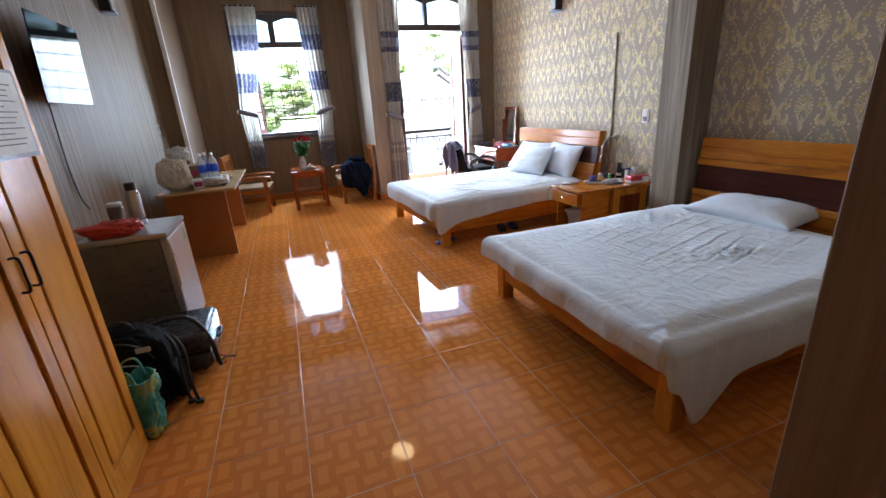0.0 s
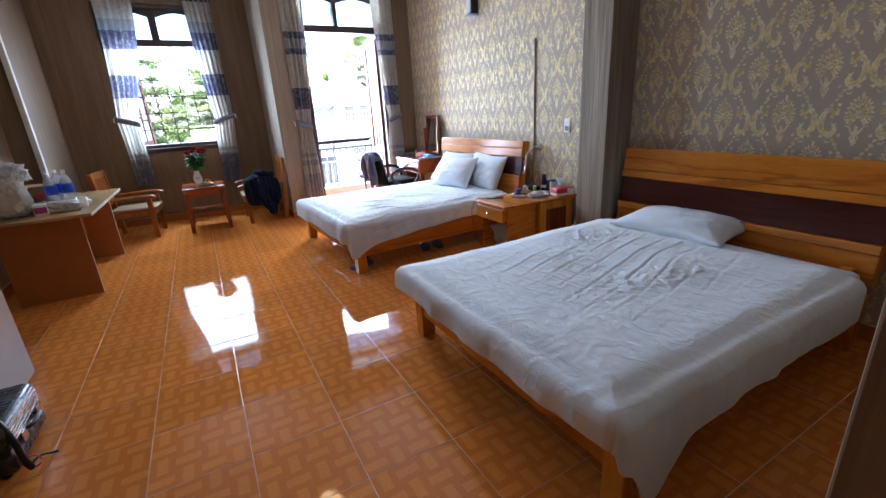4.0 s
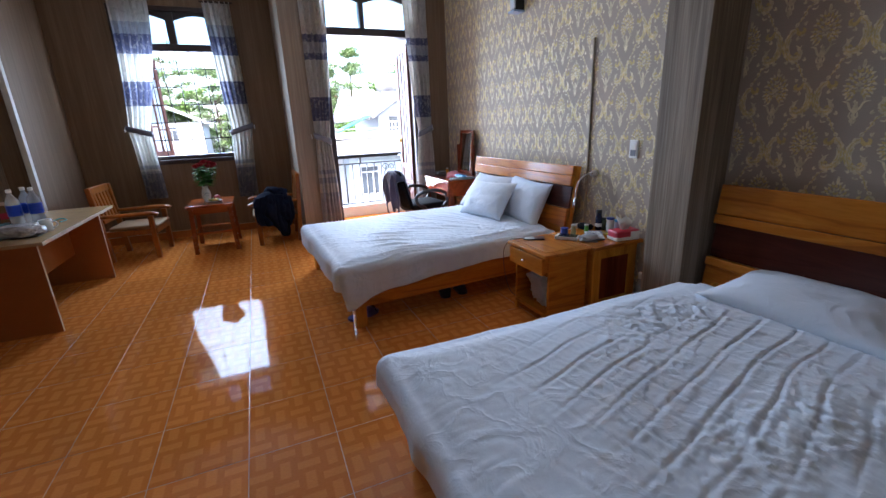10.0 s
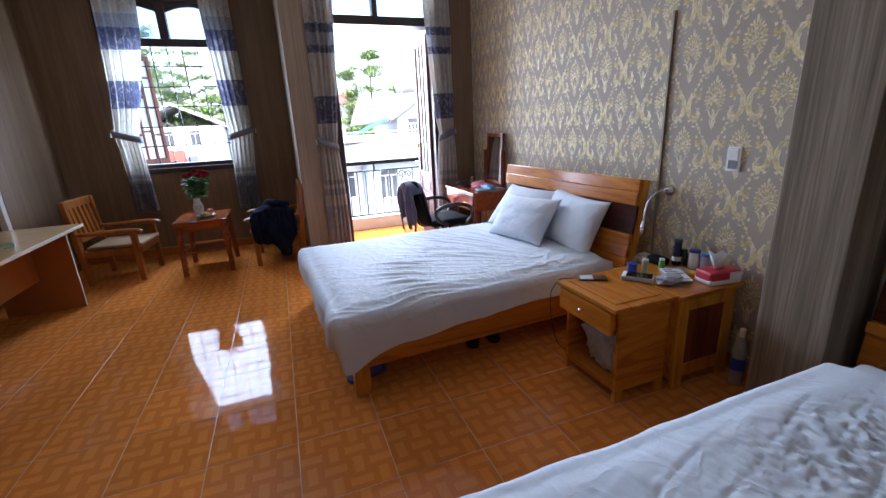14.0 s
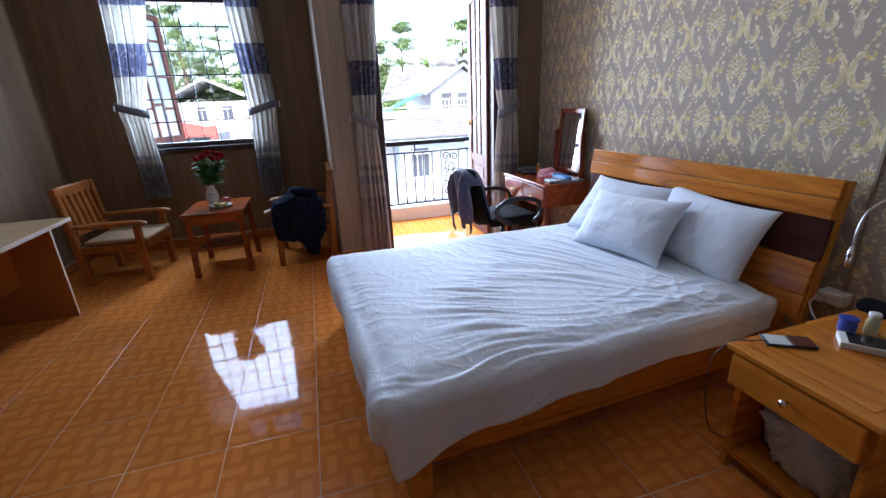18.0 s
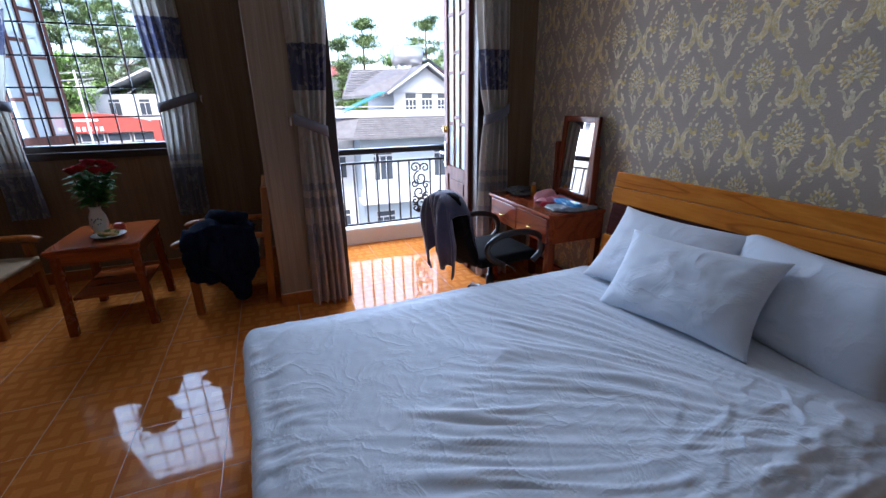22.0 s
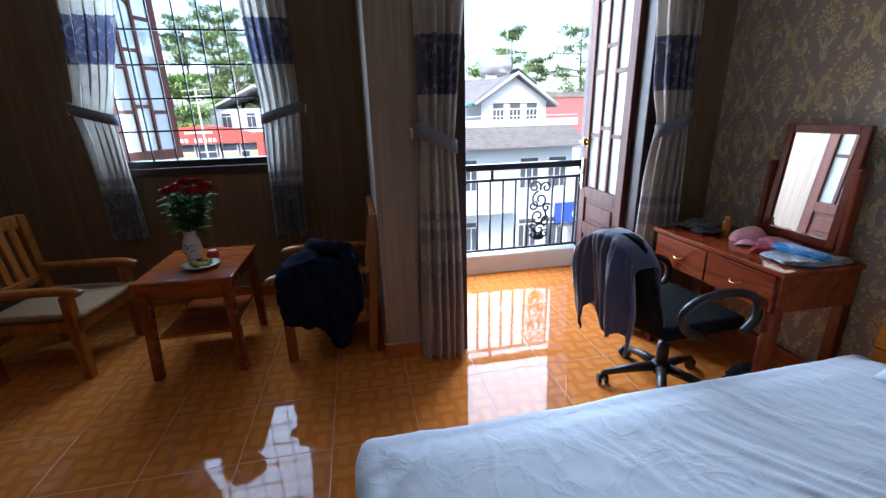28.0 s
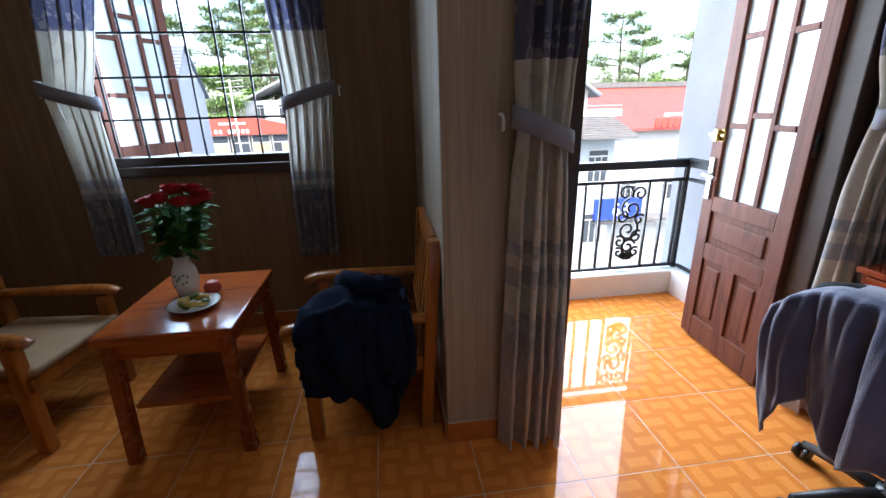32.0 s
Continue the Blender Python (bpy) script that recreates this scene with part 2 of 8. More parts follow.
def wood(name, dark, mid, light, along='Y', size=1.0, rough=0.25, coat=0.3, figure=5.0):
    """Varnished timber with long grain along one axis."""
    k = Nodes(name)
    st = {'X': (0.12, 1, 1), 'Y': (1, 0.12, 1), 'Z': (1, 1, 0.12)}[along]
    rnd = k.n.new("ShaderNodeVectorMath")
    rnd.operation = 'ADD'
    k.l.new(k.coord(st), rnd.inputs[0])
    off = k.n.new("ShaderNodeCombineXYZ")
    r7 = k.math('MULTIPLY', k.random(), 7.0)
    for i in range(3):
        k.l.new(r7, off.inputs[i])
    k.l.new(off.outputs[0], rnd.inputs[1])
    at = rnd.outputs[0]
    bands = k.noise(figure / size, 2.0, 0.45, at, 1.2)
    rings = k.math('PINGPONG', k.math('MULTIPLY', bands, 7.0), 1.0)
    col = k.ramp(rings, [(0.0, light), (0.45, mid), (0.8, mid), (0.93, dark), (1.0, dark)])
    col = k.mix(0.28, col, k.ramp(k.noise(90.0 / size, 3.0, 0.6, at), [(0.3, dark), (0.6, light)]))
    col = k.mix(k.math('MULTIPLY', k.noise(2.5, 2.0), 0.5), col, mid)
    k.put("Base Color", col).put("Roughness", k.math('MULTIPLY_ADD', k.noise(30.0, 3.0), 0.18, rough - 0.08))
    k.put("Coat Weight", coat * 0.6).put("Coat Roughness", 0.12).put("Specular IOR Level", 0.3)
    k.bump(k.noise(120.0 / size, 2.0, 0.5, at), 0.06, 0.002)
    return k.mat


def streak_paper(name, dark, mid, light, rough=0.6):
    """Wallpaper with fine irregular vertical streaks."""
    k = Nodes(name)
    at = k.coord((1, 1, 0.035))
    wide = k.noise(26.0, 3.0, 0.6, at, 0.4)
    thin = k.noise(120.0, 3.0, 0.6, k.coord((1, 1, 0.02)))
    broad = k.noise(1.6, 3.0)
    s = k.math('ADD', k.math('MULTIPLY', wide, 0.6), k.math('MULTIPLY', thin, 0.4))
    col = k.ramp(s, [(0.36, dark), (0.5, mid), (0.62, light)])
    col = k.mix(k.math('MULTIPLY', broad, 0.35), col, mid)
    k.put("Base Color", col).put("Roughness", k.math('MULTIPLY_ADD', thin, 0.2, rough - 0.1)).put("Specular IOR Level", 0.35)
    k.bump(s, 0.25, 0.003)
    return k.mat


def floor_tile_material():
    """Glazed ceramic printed with a basket weave of short wood blocks."""
    k = Nodes("floor_tile_glaze")
    at = k.coord((1, 1, 1))
    x, y, _ = k.xyz(at)
    n = 10.0
    u, v = k.math('MULTIPLY_ADD', x, n, 100.0), k.math('MULTIPLY_ADD', y, n, 100.0)
    par = k.math('MODULO', k.math('ADD', k.math('FLOOR', u), k.math('FLOOR', v)), 2.0)
    fu, fv = k.math('FRACT', u), k.math('FRACT', v)
    s = k.math('ADD', k.math('MULTIPLY', fu, par), k.math('MULTIPLY', fv, k.math('SUBTRACT', 1.0, par)))
    d = k.math('ABSOLUTE', k.math('SUBTRACT', s, 0.5))
    bar = k.n.new("ShaderNodeMapRange")
    bar.interpolation_type = 'SMOOTHSTEP'
    k.l.new(d, bar.inputs[0])
    for i, val in ((1, 0.16), (2, 0.27), (3, 1.0), (4, 0.0)):
        bar.inputs[i].default_value = val
    grain = k.noise(60.0, 3.0, 0.6, k.coord((1, 3, 1)))
    base = k.ramp(grain, [(0.3, (0.53, 0.160, 0.029)), (0.7, (0.60, 0.196, 0.038))])
    light = k.ramp(grain, [(0.3, (0.64, 0.228, 0.047)), (0.7, (0.72, 0.277, 0.062))])
    e = k.math('ADD', k.math('MULTIPLY', fv, par), k.math('MULTIPLY', fu, k.math('SUBTRACT', 1.0, par)))
    ends = k.math('GREATER_THAN', k.math('SUBTRACT', 0.5, k.math('ABSOLUTE', k.math('SUBTRACT', e, 0.5))), 0.012)
    soft = k.math('MULTIPLY_ADD', k.noise(11.0, 3.0, 0.6), 0.6, 0.45)
    col = k.mix(k.math('MULTIPLY', k.math('MULTIPLY', bar.outputs[0], ends), soft), base, light)
    tone = k.math('MULTIPLY_ADD', k.random(), 0.16, 0.92)
    hsv = k.n.new("ShaderNodeHueSaturation")
    k.l.new(tone, hsv.inputs["Value"])
    k.l.new(col, hsv.inputs["Color"])
    world_at = k.n.new("ShaderNodeNewGeometry").outputs["Position"]
    dust = k.noise(3.0, 4.0, 0.6, world_at)
    gloss = k.n.new("ShaderNodeMapRange")
    k.l.new(k.n.new("ShaderNodeLayerWeight").outputs["Facing"], gloss.inputs[0])
    for i, val in ((1, 0.46), (2, 0.70), (3, 0.32), (4, 0.12)):
        gloss.inputs[i].default_value = val
    k.put("Base Color", hsv.outputs[0])
    k.put("Roughness", k.math('MULTIPLY_ADD', dust, 0.05, 0.015)).put("IOR", 1.45).put("Specular IOR Level", gloss.outputs[0])
    k.bump(k.noise(7.0, 2.0, 0.5, world_at), 0.05, 0.004)
    dull = k.n.new("ShaderNodeBsdfDiffuse")
    k.l.new(hsv.outputs[0], dull.inputs[0])
    # Diffuse share grows towards grazing view, added to hold back mirrored window light.
    graze_mix = k.n.new("ShaderNodeMapRange")
    k.l.new(k.n.new("ShaderNodeLayerWeight").outputs["Facing"], graze_mix.inputs[0])
    for i, val in ((1, 0.45), (2, 0.68), (3, 0.05), (4, 0.66)):
        graze_mix.inputs[i].default_value = val
    m = k.n.new("ShaderNodeMixShader")
    k.l.new(graze_mix.outputs[0], m.inputs[0])
    k.l.new(k.b.outputs[0], m.inputs[1])
    k.l.new(dull.outputs[0], m.inputs[2])
    k.l.new(m.outputs[0], k.n["Material Output"].inputs[0])
    return k.mat


def curtain_material(name, top, bottom, bands):
    """Printed polyester with bands of cream, blue and grey by height."""
    k = Nodes(name)
    x, y, z = k.xyz(k.co.outputs["Object"])
    f = k.n.new("ShaderNodeMapRange")
    k.l.new(z, f.inputs[0])
    f.inputs[1].default_value, f.inputs[2].default_value = bottom, top
    band = k.ramp(f.outputs[0], [((b - bottom) / (top - bottom), c) for b, c in bands], True)
    weave = k.noise(40.0, 3.0, 0.6, k.coord((1, 1, 0.25)))
    lace = k.math('GREATER_THAN', k.noise(13.0, 2.0, 0.5, k.coord((1.0, 1.0, 0.8)), 1.5), 0.56)
    col = k.mix(k.math('MULTIPLY', lace, 0.34), band, (0.75, 0.72, 0.66))
    flower = k.math('GREATER_THAN', k.noise(9.0, 3.0, 0.55, k.coord((1.0, 1.0, 0.7)), 2.2), 0.57)
    col = k.mix(k.math('MULTIPLY', flower, 0.26), col, (0.30, 0.27, 0.25))
    col = k.mix(k.math('MULTIPLY', weave, 0.30), col, (0.30, 0.28, 0.27))
    k.put("Base Color", col).put("Roughness", 0.75).put("Sheen Weight", 0.2)
    k.bump(k.noise(220.0, 2.0), 0.1, 0.001)
    t = k.n.new("ShaderNodeBsdfTranslucent")
    k.l.new(col, t.inputs[0])
    m = k.n.new("ShaderNodeMixShader")
    m.inputs[0].default_value = 0.4
    k.l.new(k.b.outputs[0], m.inputs[1])
    k.l.new(t.outputs[0], m.inputs[2])
    k.l.new(m.outputs[0], k.n["Material Output"].inputs[0])
    return k.mat


def glass(name, tint=(0.95, 0.98, 0.97), rough=0.0, clear=0.9, through_weight=0.6):
    """A thin pane: mostly lets light straight through, with a sharp reflection."""
    k = Nodes(name)
    k.put("Base Color", tint).put("Roughness", rough).put("IOR", 1.45)
    t = k.n.new("ShaderNodeBsdfTransparent")
    t.inputs[0].default_value = (*tint, 1)
    m = k.n.new("ShaderNodeMixShader")
    m.inputs[0].default_value = clear
    k.l.new(k.b.outputs[0], m.inputs[1])
    k.l.new(t.outputs[0], m.inputs[2])
    k.put("Transmission Weight", through_weight)
    k.l.new(m.outputs[0], k.n["Material Output"].inputs[0])
    return k.mat


def linen(name, color, bump=0.15):
    k = Nodes(name)
    w = k.noise(300.0, 2.0)
    col = k.mix(k.math('MULTIPLY', k.noise(5.0, 4.0), 0.5), color, tuple(c * 0.86 for c in color))
    k.put("Base Color", col).put("Roughness", 0.85).put("Sheen Weight", 0.15)
    fold = k.math('ABSOLUTE', k.math('SUBTRACT', k.noise(7.0, 4.0, 0.5, None, 0.6), 0.5))
    crease = k.math('POWER', k.math('SUBTRACT', 1.0, k.math('MINIMUM', k.math('MULTIPLY', fold, 9.0), 1.0)), 1.6)
    first = k.bump(crease, 0.26, 0.006)
    k.bump(k.math('ADD', k.math('MULTIPLY', w, 0.3), k.noise(38.0, 4.0, 0.6)), bump, 0.006, first)
    return k.mat


M_TILE = floor_tile_material()
M_GROUT = plain("grout", (0.58, 0.45, 0.32), 0.25, 0, 0.5, 2.5)
M_STREAK = streak_paper("streaked_wallpaper", (0.125, 0.09, 0.06), (0.22, 0.17, 0.118), (0.34, 0.28, 0.205))
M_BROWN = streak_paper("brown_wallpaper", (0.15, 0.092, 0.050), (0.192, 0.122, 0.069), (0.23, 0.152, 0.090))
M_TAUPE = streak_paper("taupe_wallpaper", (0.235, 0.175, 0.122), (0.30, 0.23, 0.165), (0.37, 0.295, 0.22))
M_SILVER = plain("silver_wallpaper", (0.40, 0.335, 0.27), 0.75, 0.0, 0.07, 3.0, 0.25, 420.0)
M_GOLD = plain("gold_print", (0.60, 0.48, 0.20), 0.6, 0.1, 0.35, 30.0, 0.2, 300.0)
M_CREAM = plain("pale_gold_print", (0.66, 0.59, 0.40), 0.6, 0.1, 0.35, 30.0, 0.2, 300.0)
M_CEIL = plain("ceiling_paint", (0.78, 0.76, 0.72), 0.8)
M_WHITEWALL = plain("white_render", (0.72, 0.75, 0.76), 0.85, 0, 0.1, 2.0, 0.2, 60.0)
M_SKIRT = plain("skirting_tile", (0.40, 0.13, 0.03), 0.18, 0, 0.15, 25.0)
M_PINE_Y = wood("golden_pine_y", (0.25, 0.066, 0.009), (0.50, 0.160, 0.016), (0.63, 0.240, 0.029), 'Y', 1, 0.2, 0.5)
M_PINE_X = wood("golden_pine_x", (0.25, 0.066, 0.009), (0.50, 0.160, 0.016), (0.63, 0.240, 0.029), 'X', 1, 0.2, 0.5)
M_PINE_Z = wood("golden_pine_z", (0.36, 0.115, 0.012), (0.58, 0.22, 0.023), (0.72, 0.325, 0.042), 'Z', 1, 0.22, 0.45)
M_WARDZ = wood("orange_wardrobe_upright", (0.48, 0.17, 0.018), (0.64, 0.26, 0.028), (0.75, 0.345, 0.046), 'Z', 1, 0.2, 0.5)
M_WARDY = wood("orange_wardrobe_cross", (0.48, 0.17, 0.018), (0.62, 0.25, 0.027), (0.74, 0.335, 0.044), 'Y', 1, 0.2, 0.5)
M_DARKRED = wood("dark_red_panel", (0.035, 0.008, 0.006), (0.06, 0.014, 0.01), (0.085, 0.02, 0.014), 'Y', 1, 0.2, 0.5)
M_MAHOG_Y = wood("mahogany_y", (0.12, 0.018, 0.007), (0.26, 0.046, 0.014), (0.35, 0.072, 0.022), 'Y', 1, 0.10, 0.8)
M_MAHOG_Z = wood("mahogany_z", (0.09, 0.016, 0.007), (0.18, 0.035, 0.013), (0.25, 0.055, 0.02), 'Z', 1, 0.18, 0.5)
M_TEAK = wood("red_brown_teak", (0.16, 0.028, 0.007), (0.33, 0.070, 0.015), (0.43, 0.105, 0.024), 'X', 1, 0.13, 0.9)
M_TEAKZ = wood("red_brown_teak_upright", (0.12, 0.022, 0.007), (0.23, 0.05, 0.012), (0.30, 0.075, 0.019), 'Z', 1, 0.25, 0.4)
M_CHAIR = wood("orange_chair_wood", (0.15, 0.04, 0.008), (0.31, 0.095, 0.015), (0.42, 0.14, 0.026), 'Z', 1, 0.3, 0.3)
M_DOORWOOD = wood("dark_door_wood", (0.06, 0.018, 0.011), (0.115, 0.036, 0.021), (0.16, 0.052, 0.03), 'Z', 1, 0.6, 0.0)
M_FRAME = plain("dark_window_paint", (0.035, 0.02, 0.016), 0.4)
M_MELA = plain("orange_melamine", (0.42, 0.145, 0.035), 0.35, 0, 0.08, 6.0, 0.04)
# Tan desktop, its colour lifted to carry part of the window's sheen.
M_MELATOP = plain("tan_laminate", (0.525, 0.350, 0.175), 0.16, 0, 0.08, 8.0, 0.03)
M_EDGE = plain("pale_edge_strip", (0.75, 0.68, 0.55), 0.4)
M_DUVET = linen("white_cotton", (0.68, 0.75, 0.84))
M_SHEET = linen("white_sheet", (0.66, 0.72, 0.82))
M_PILLOW = linen("white_pillow_cotton", (0.68, 0.75, 0.84), 0.08)
M_IRON = plain("black_iron", (0.02, 0.02, 0.022), 0.45, 0.6)
M_CHROME = plain("chrome", (0.75, 0.75, 0.76), 0.15, 1.0, 0.05)
M_BRASS = plain("brass", (0.65, 0.45, 0.14), 0.25, 1.0)
M_STEEL = plain("brushed_steel", (0.55, 0.55, 0.55), 0.3, 1.0)
M_BLACK = plain("black_plastic", (0.018, 0.018, 0.02), 0.4)
M_BLACKFAB = plain("black_fabric", (0.006, 0.006, 0.007), 0.85, 0, 0.3, 30.0, 0.3)
M_NAVY = plain("navy_cloth", (0.006, 0.010, 0.026), 0.95, 0, 0.3, 20.0, 0.3)
for m_ in (M_NAVY, M_BLACKFAB):
    m_.node_tree.nodes["Principled BSDF"].inputs["Specular IOR Level"].default_value = 0.12
M_TOWEL = plain("slate_blue_towel", (0.052, 0.056, 0.115), 0.95, 0, 0.2, 12.0, 0.6, 260.0, 0, 0.5)
M_WHITEPL = plain("white_plastic", (0.75, 0.75, 0.73), 0.35)
M_CREAMCUSH = plain("cream_cushion", (0.31, 0.195, 0.10), 0.85, 0, 0.1, 20.0, 0.3)
M_PET = glass("clear_bottle_plastic", (0.88, 0.92, 0.95), 0.12, 0.70, 0.0)
M_TRANSOM = glass("smoky_transom_glass", (0.62, 0.68, 0.70), 0.02, 0.9)
M_FROST = glass("frosted_glass", (0.80, 0.86, 0.88), 0.35, 0.60, 0.3)
M_MIRROR = plain("mirror_silver", (0.9, 0.9, 0.9), 0.02, 1.0, 0.0, 1.0, 0.0)
M_TEAL = plain("teal_tarp", (0.02, 0.30, 0.28), 0.4)
C_CREAM, C_BLUE, C_GREY, C_SLATE = (0.70, 0.67, 0.60), (0.09, 0.10, 0.20), (0.42, 0.43, 0.47), (0.20, 0.215, 0.28)
C_MAUVE = (0.50, 0.47, 0.50)
C_ROSE = (0.58, 0.49, 0.47)
M_CURTW = curtain_material("window_curtain_print", 3.1, 0.55, [(0.55, C_SLATE), (0.93, C_GREY), (0.96, C_CREAM), (0.99, C_GREY), (1.04, C_CREAM), (1.80, C_BLUE), (2.10, C_CREAM), (2.43, C_BLUE), (2.66, C_GREY), (2.80, C_CREAM)])
M_CURTD = curtain_material("door_curtain_print", 3.1, 0.0, [(0.0, C_ROSE), (0.34, C_MAUVE), (0.50, C_GREY), (0.62, C_CREAM), (0.74, C_GREY), (0.82, C_CREAM), (0.86, C_GREY), (0.92, C_CREAM), (1.52, C_BLUE), (1.80, C_CREAM), (2.22, C_BLUE), (2.30, C_GREY), (2.42, C_BLUE), (2.50, C_CREAM)])

# ---------------------------------------------------------------- the room
WX0, WX1 = -1.38, 3.55          # side walls
YF, YW = 6.885, 8.13             # front wall, and the window wall of the bay
TOP = 3.3
BAY0, BAY1 = -1.13, 1.443        # the bay's own side walls
DX0, DX1 = 1.93, 3.06           # balcony door opening
DTOP = 3.02
WIN0, WIN1, WZ0, WZ1 = -0.46, 0.80, 1.095, 3.02

structure("wall_left", boxm(WX0 - 0.15, WX0, -1.4, YF, 0, TOP), M_STREAK, "grey-brown wallpaper with fine vertical streaks", "wall")
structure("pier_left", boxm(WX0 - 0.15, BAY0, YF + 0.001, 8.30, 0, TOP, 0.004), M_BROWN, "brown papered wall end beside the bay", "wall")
structure("wall_right", boxm(WX1, WX1 + 0.2, 0.4, YF + 0.2, 0, TOP), M_SILVER, "silver-grey damask wallpaper with gold print", "wall")
structure("column", boxm(3.255, WX1 - 0.001, 2.84, 3.12, 0, TOP, 0.005), M_STREAK, "square column papered in streaked taupe", "column")
structure("wall_entry", boxm(WX0 - 0.15, 1.17, -1.5, -1.4, 0, TOP), M_BROWN, "plain brown papered wall", "wall")
structure("wall_corner", boxm(1.17, WX1 + 0.2, -1.5, 0.61, 0, TOP, 0.006), M_BROWN, "brown papered corner of the side room", "wall")
structure("pier_middle", boxm(BAY1, DX0 - 0.06, YF, 8.30, 0, TOP, 0.006), M_TAUPE, "brown papered pier between window bay and balcony door", "wall")
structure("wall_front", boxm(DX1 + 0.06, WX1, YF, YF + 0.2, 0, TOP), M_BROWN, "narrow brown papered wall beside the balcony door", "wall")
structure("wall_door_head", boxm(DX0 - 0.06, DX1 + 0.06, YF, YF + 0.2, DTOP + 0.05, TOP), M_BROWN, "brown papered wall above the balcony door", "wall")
bm = BM()
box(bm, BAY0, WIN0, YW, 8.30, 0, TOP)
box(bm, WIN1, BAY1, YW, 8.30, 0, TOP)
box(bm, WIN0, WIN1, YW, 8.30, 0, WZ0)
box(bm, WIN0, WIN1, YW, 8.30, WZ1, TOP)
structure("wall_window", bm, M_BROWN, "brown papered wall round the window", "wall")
structure("ceiling", boxm(WX0 - 0.15, WX1 + 0.2, -1.5, 8.30, TOP, TOP + 0.15), M_CEIL, "plain white ceiling", "ceiling")

structure("corner_moulding", boxm(-1.18, -1.129, 6.82, YF - 0.0005, 0.105, TOP - 0.001, 0.004), plain("pale_moulding", (0.62, 0.60, 0.55), 0.5), "pale painted moulding up the corner of the bay", "moulding")

# skirting of glazed tile
for k, (x0, x1, y0, y1) in enumerate([(WX0, WX0 + 0.012, 2.12, YF), (WX0, BAY0, YF - 0.012, YF), (BAY0, BAY0 + 0.012, YF, YW), (BAY0, BAY1, YW - 0.012, YW), (BAY1 - 0.012, BAY1, YF, YW), (BAY1, DX0 - 0.07, YF - 0.012, YF), (DX1 + 0.07, WX1, YF - 0.012, YF), (WX1 - 0.012, WX1, 3.12, YF), (3.243, 3.255, 2.84, 3.12), (3.243, WX1, 2.828, 2.84), (WX1 - 0.012, WX1, 0.61, 2.82), (1.158, 1.17, -1.39, 0.61), (1.17, WX1, 0.61, 0.622)]):
    base = structure("baseboard", boxm(x0, x1, y0, y1, 0.0, 0.10, 0.003), M_SKIRT, "orange-brown glazed tile skirting with pale top joint", "skirting")
    bm = boxm(x0, x1, y0, y1, 0.1005, 0.104)
    part("top_joint", bm, M_GROUT, base)


# damask print: leaf shapes laid into one repeat
def leaf(V, F, S, path, widths, slot, lift=0.0013):
    """A tapered stroke with a raised rib, in the wall's plane (u, v)."""
    n = len(path)
    start = len(V)
    for i, (u, v) in enumerate(path):
        a, b = path[max(i - 1, 0)], path[min(i + 1, n - 1)]
        du, dv = b[0] - a[0], b[1] - a[1]
        l = math.hypot(du, dv) or 1.0
        nu, nv = -dv / l, du / l
        w = widths[i]
        V += [(u + nu * w, v + nv * w, 0.0006), (u, v, lift), (u - nu * w, v - nv * w, 0.0006)]
    for i in range(n - 1):
        p = start + 3 * i
        F += [(p, p + 1, p + 4, p + 3), (p + 1, p + 2, p + 5, p + 4)]
        S += [slot, slot]


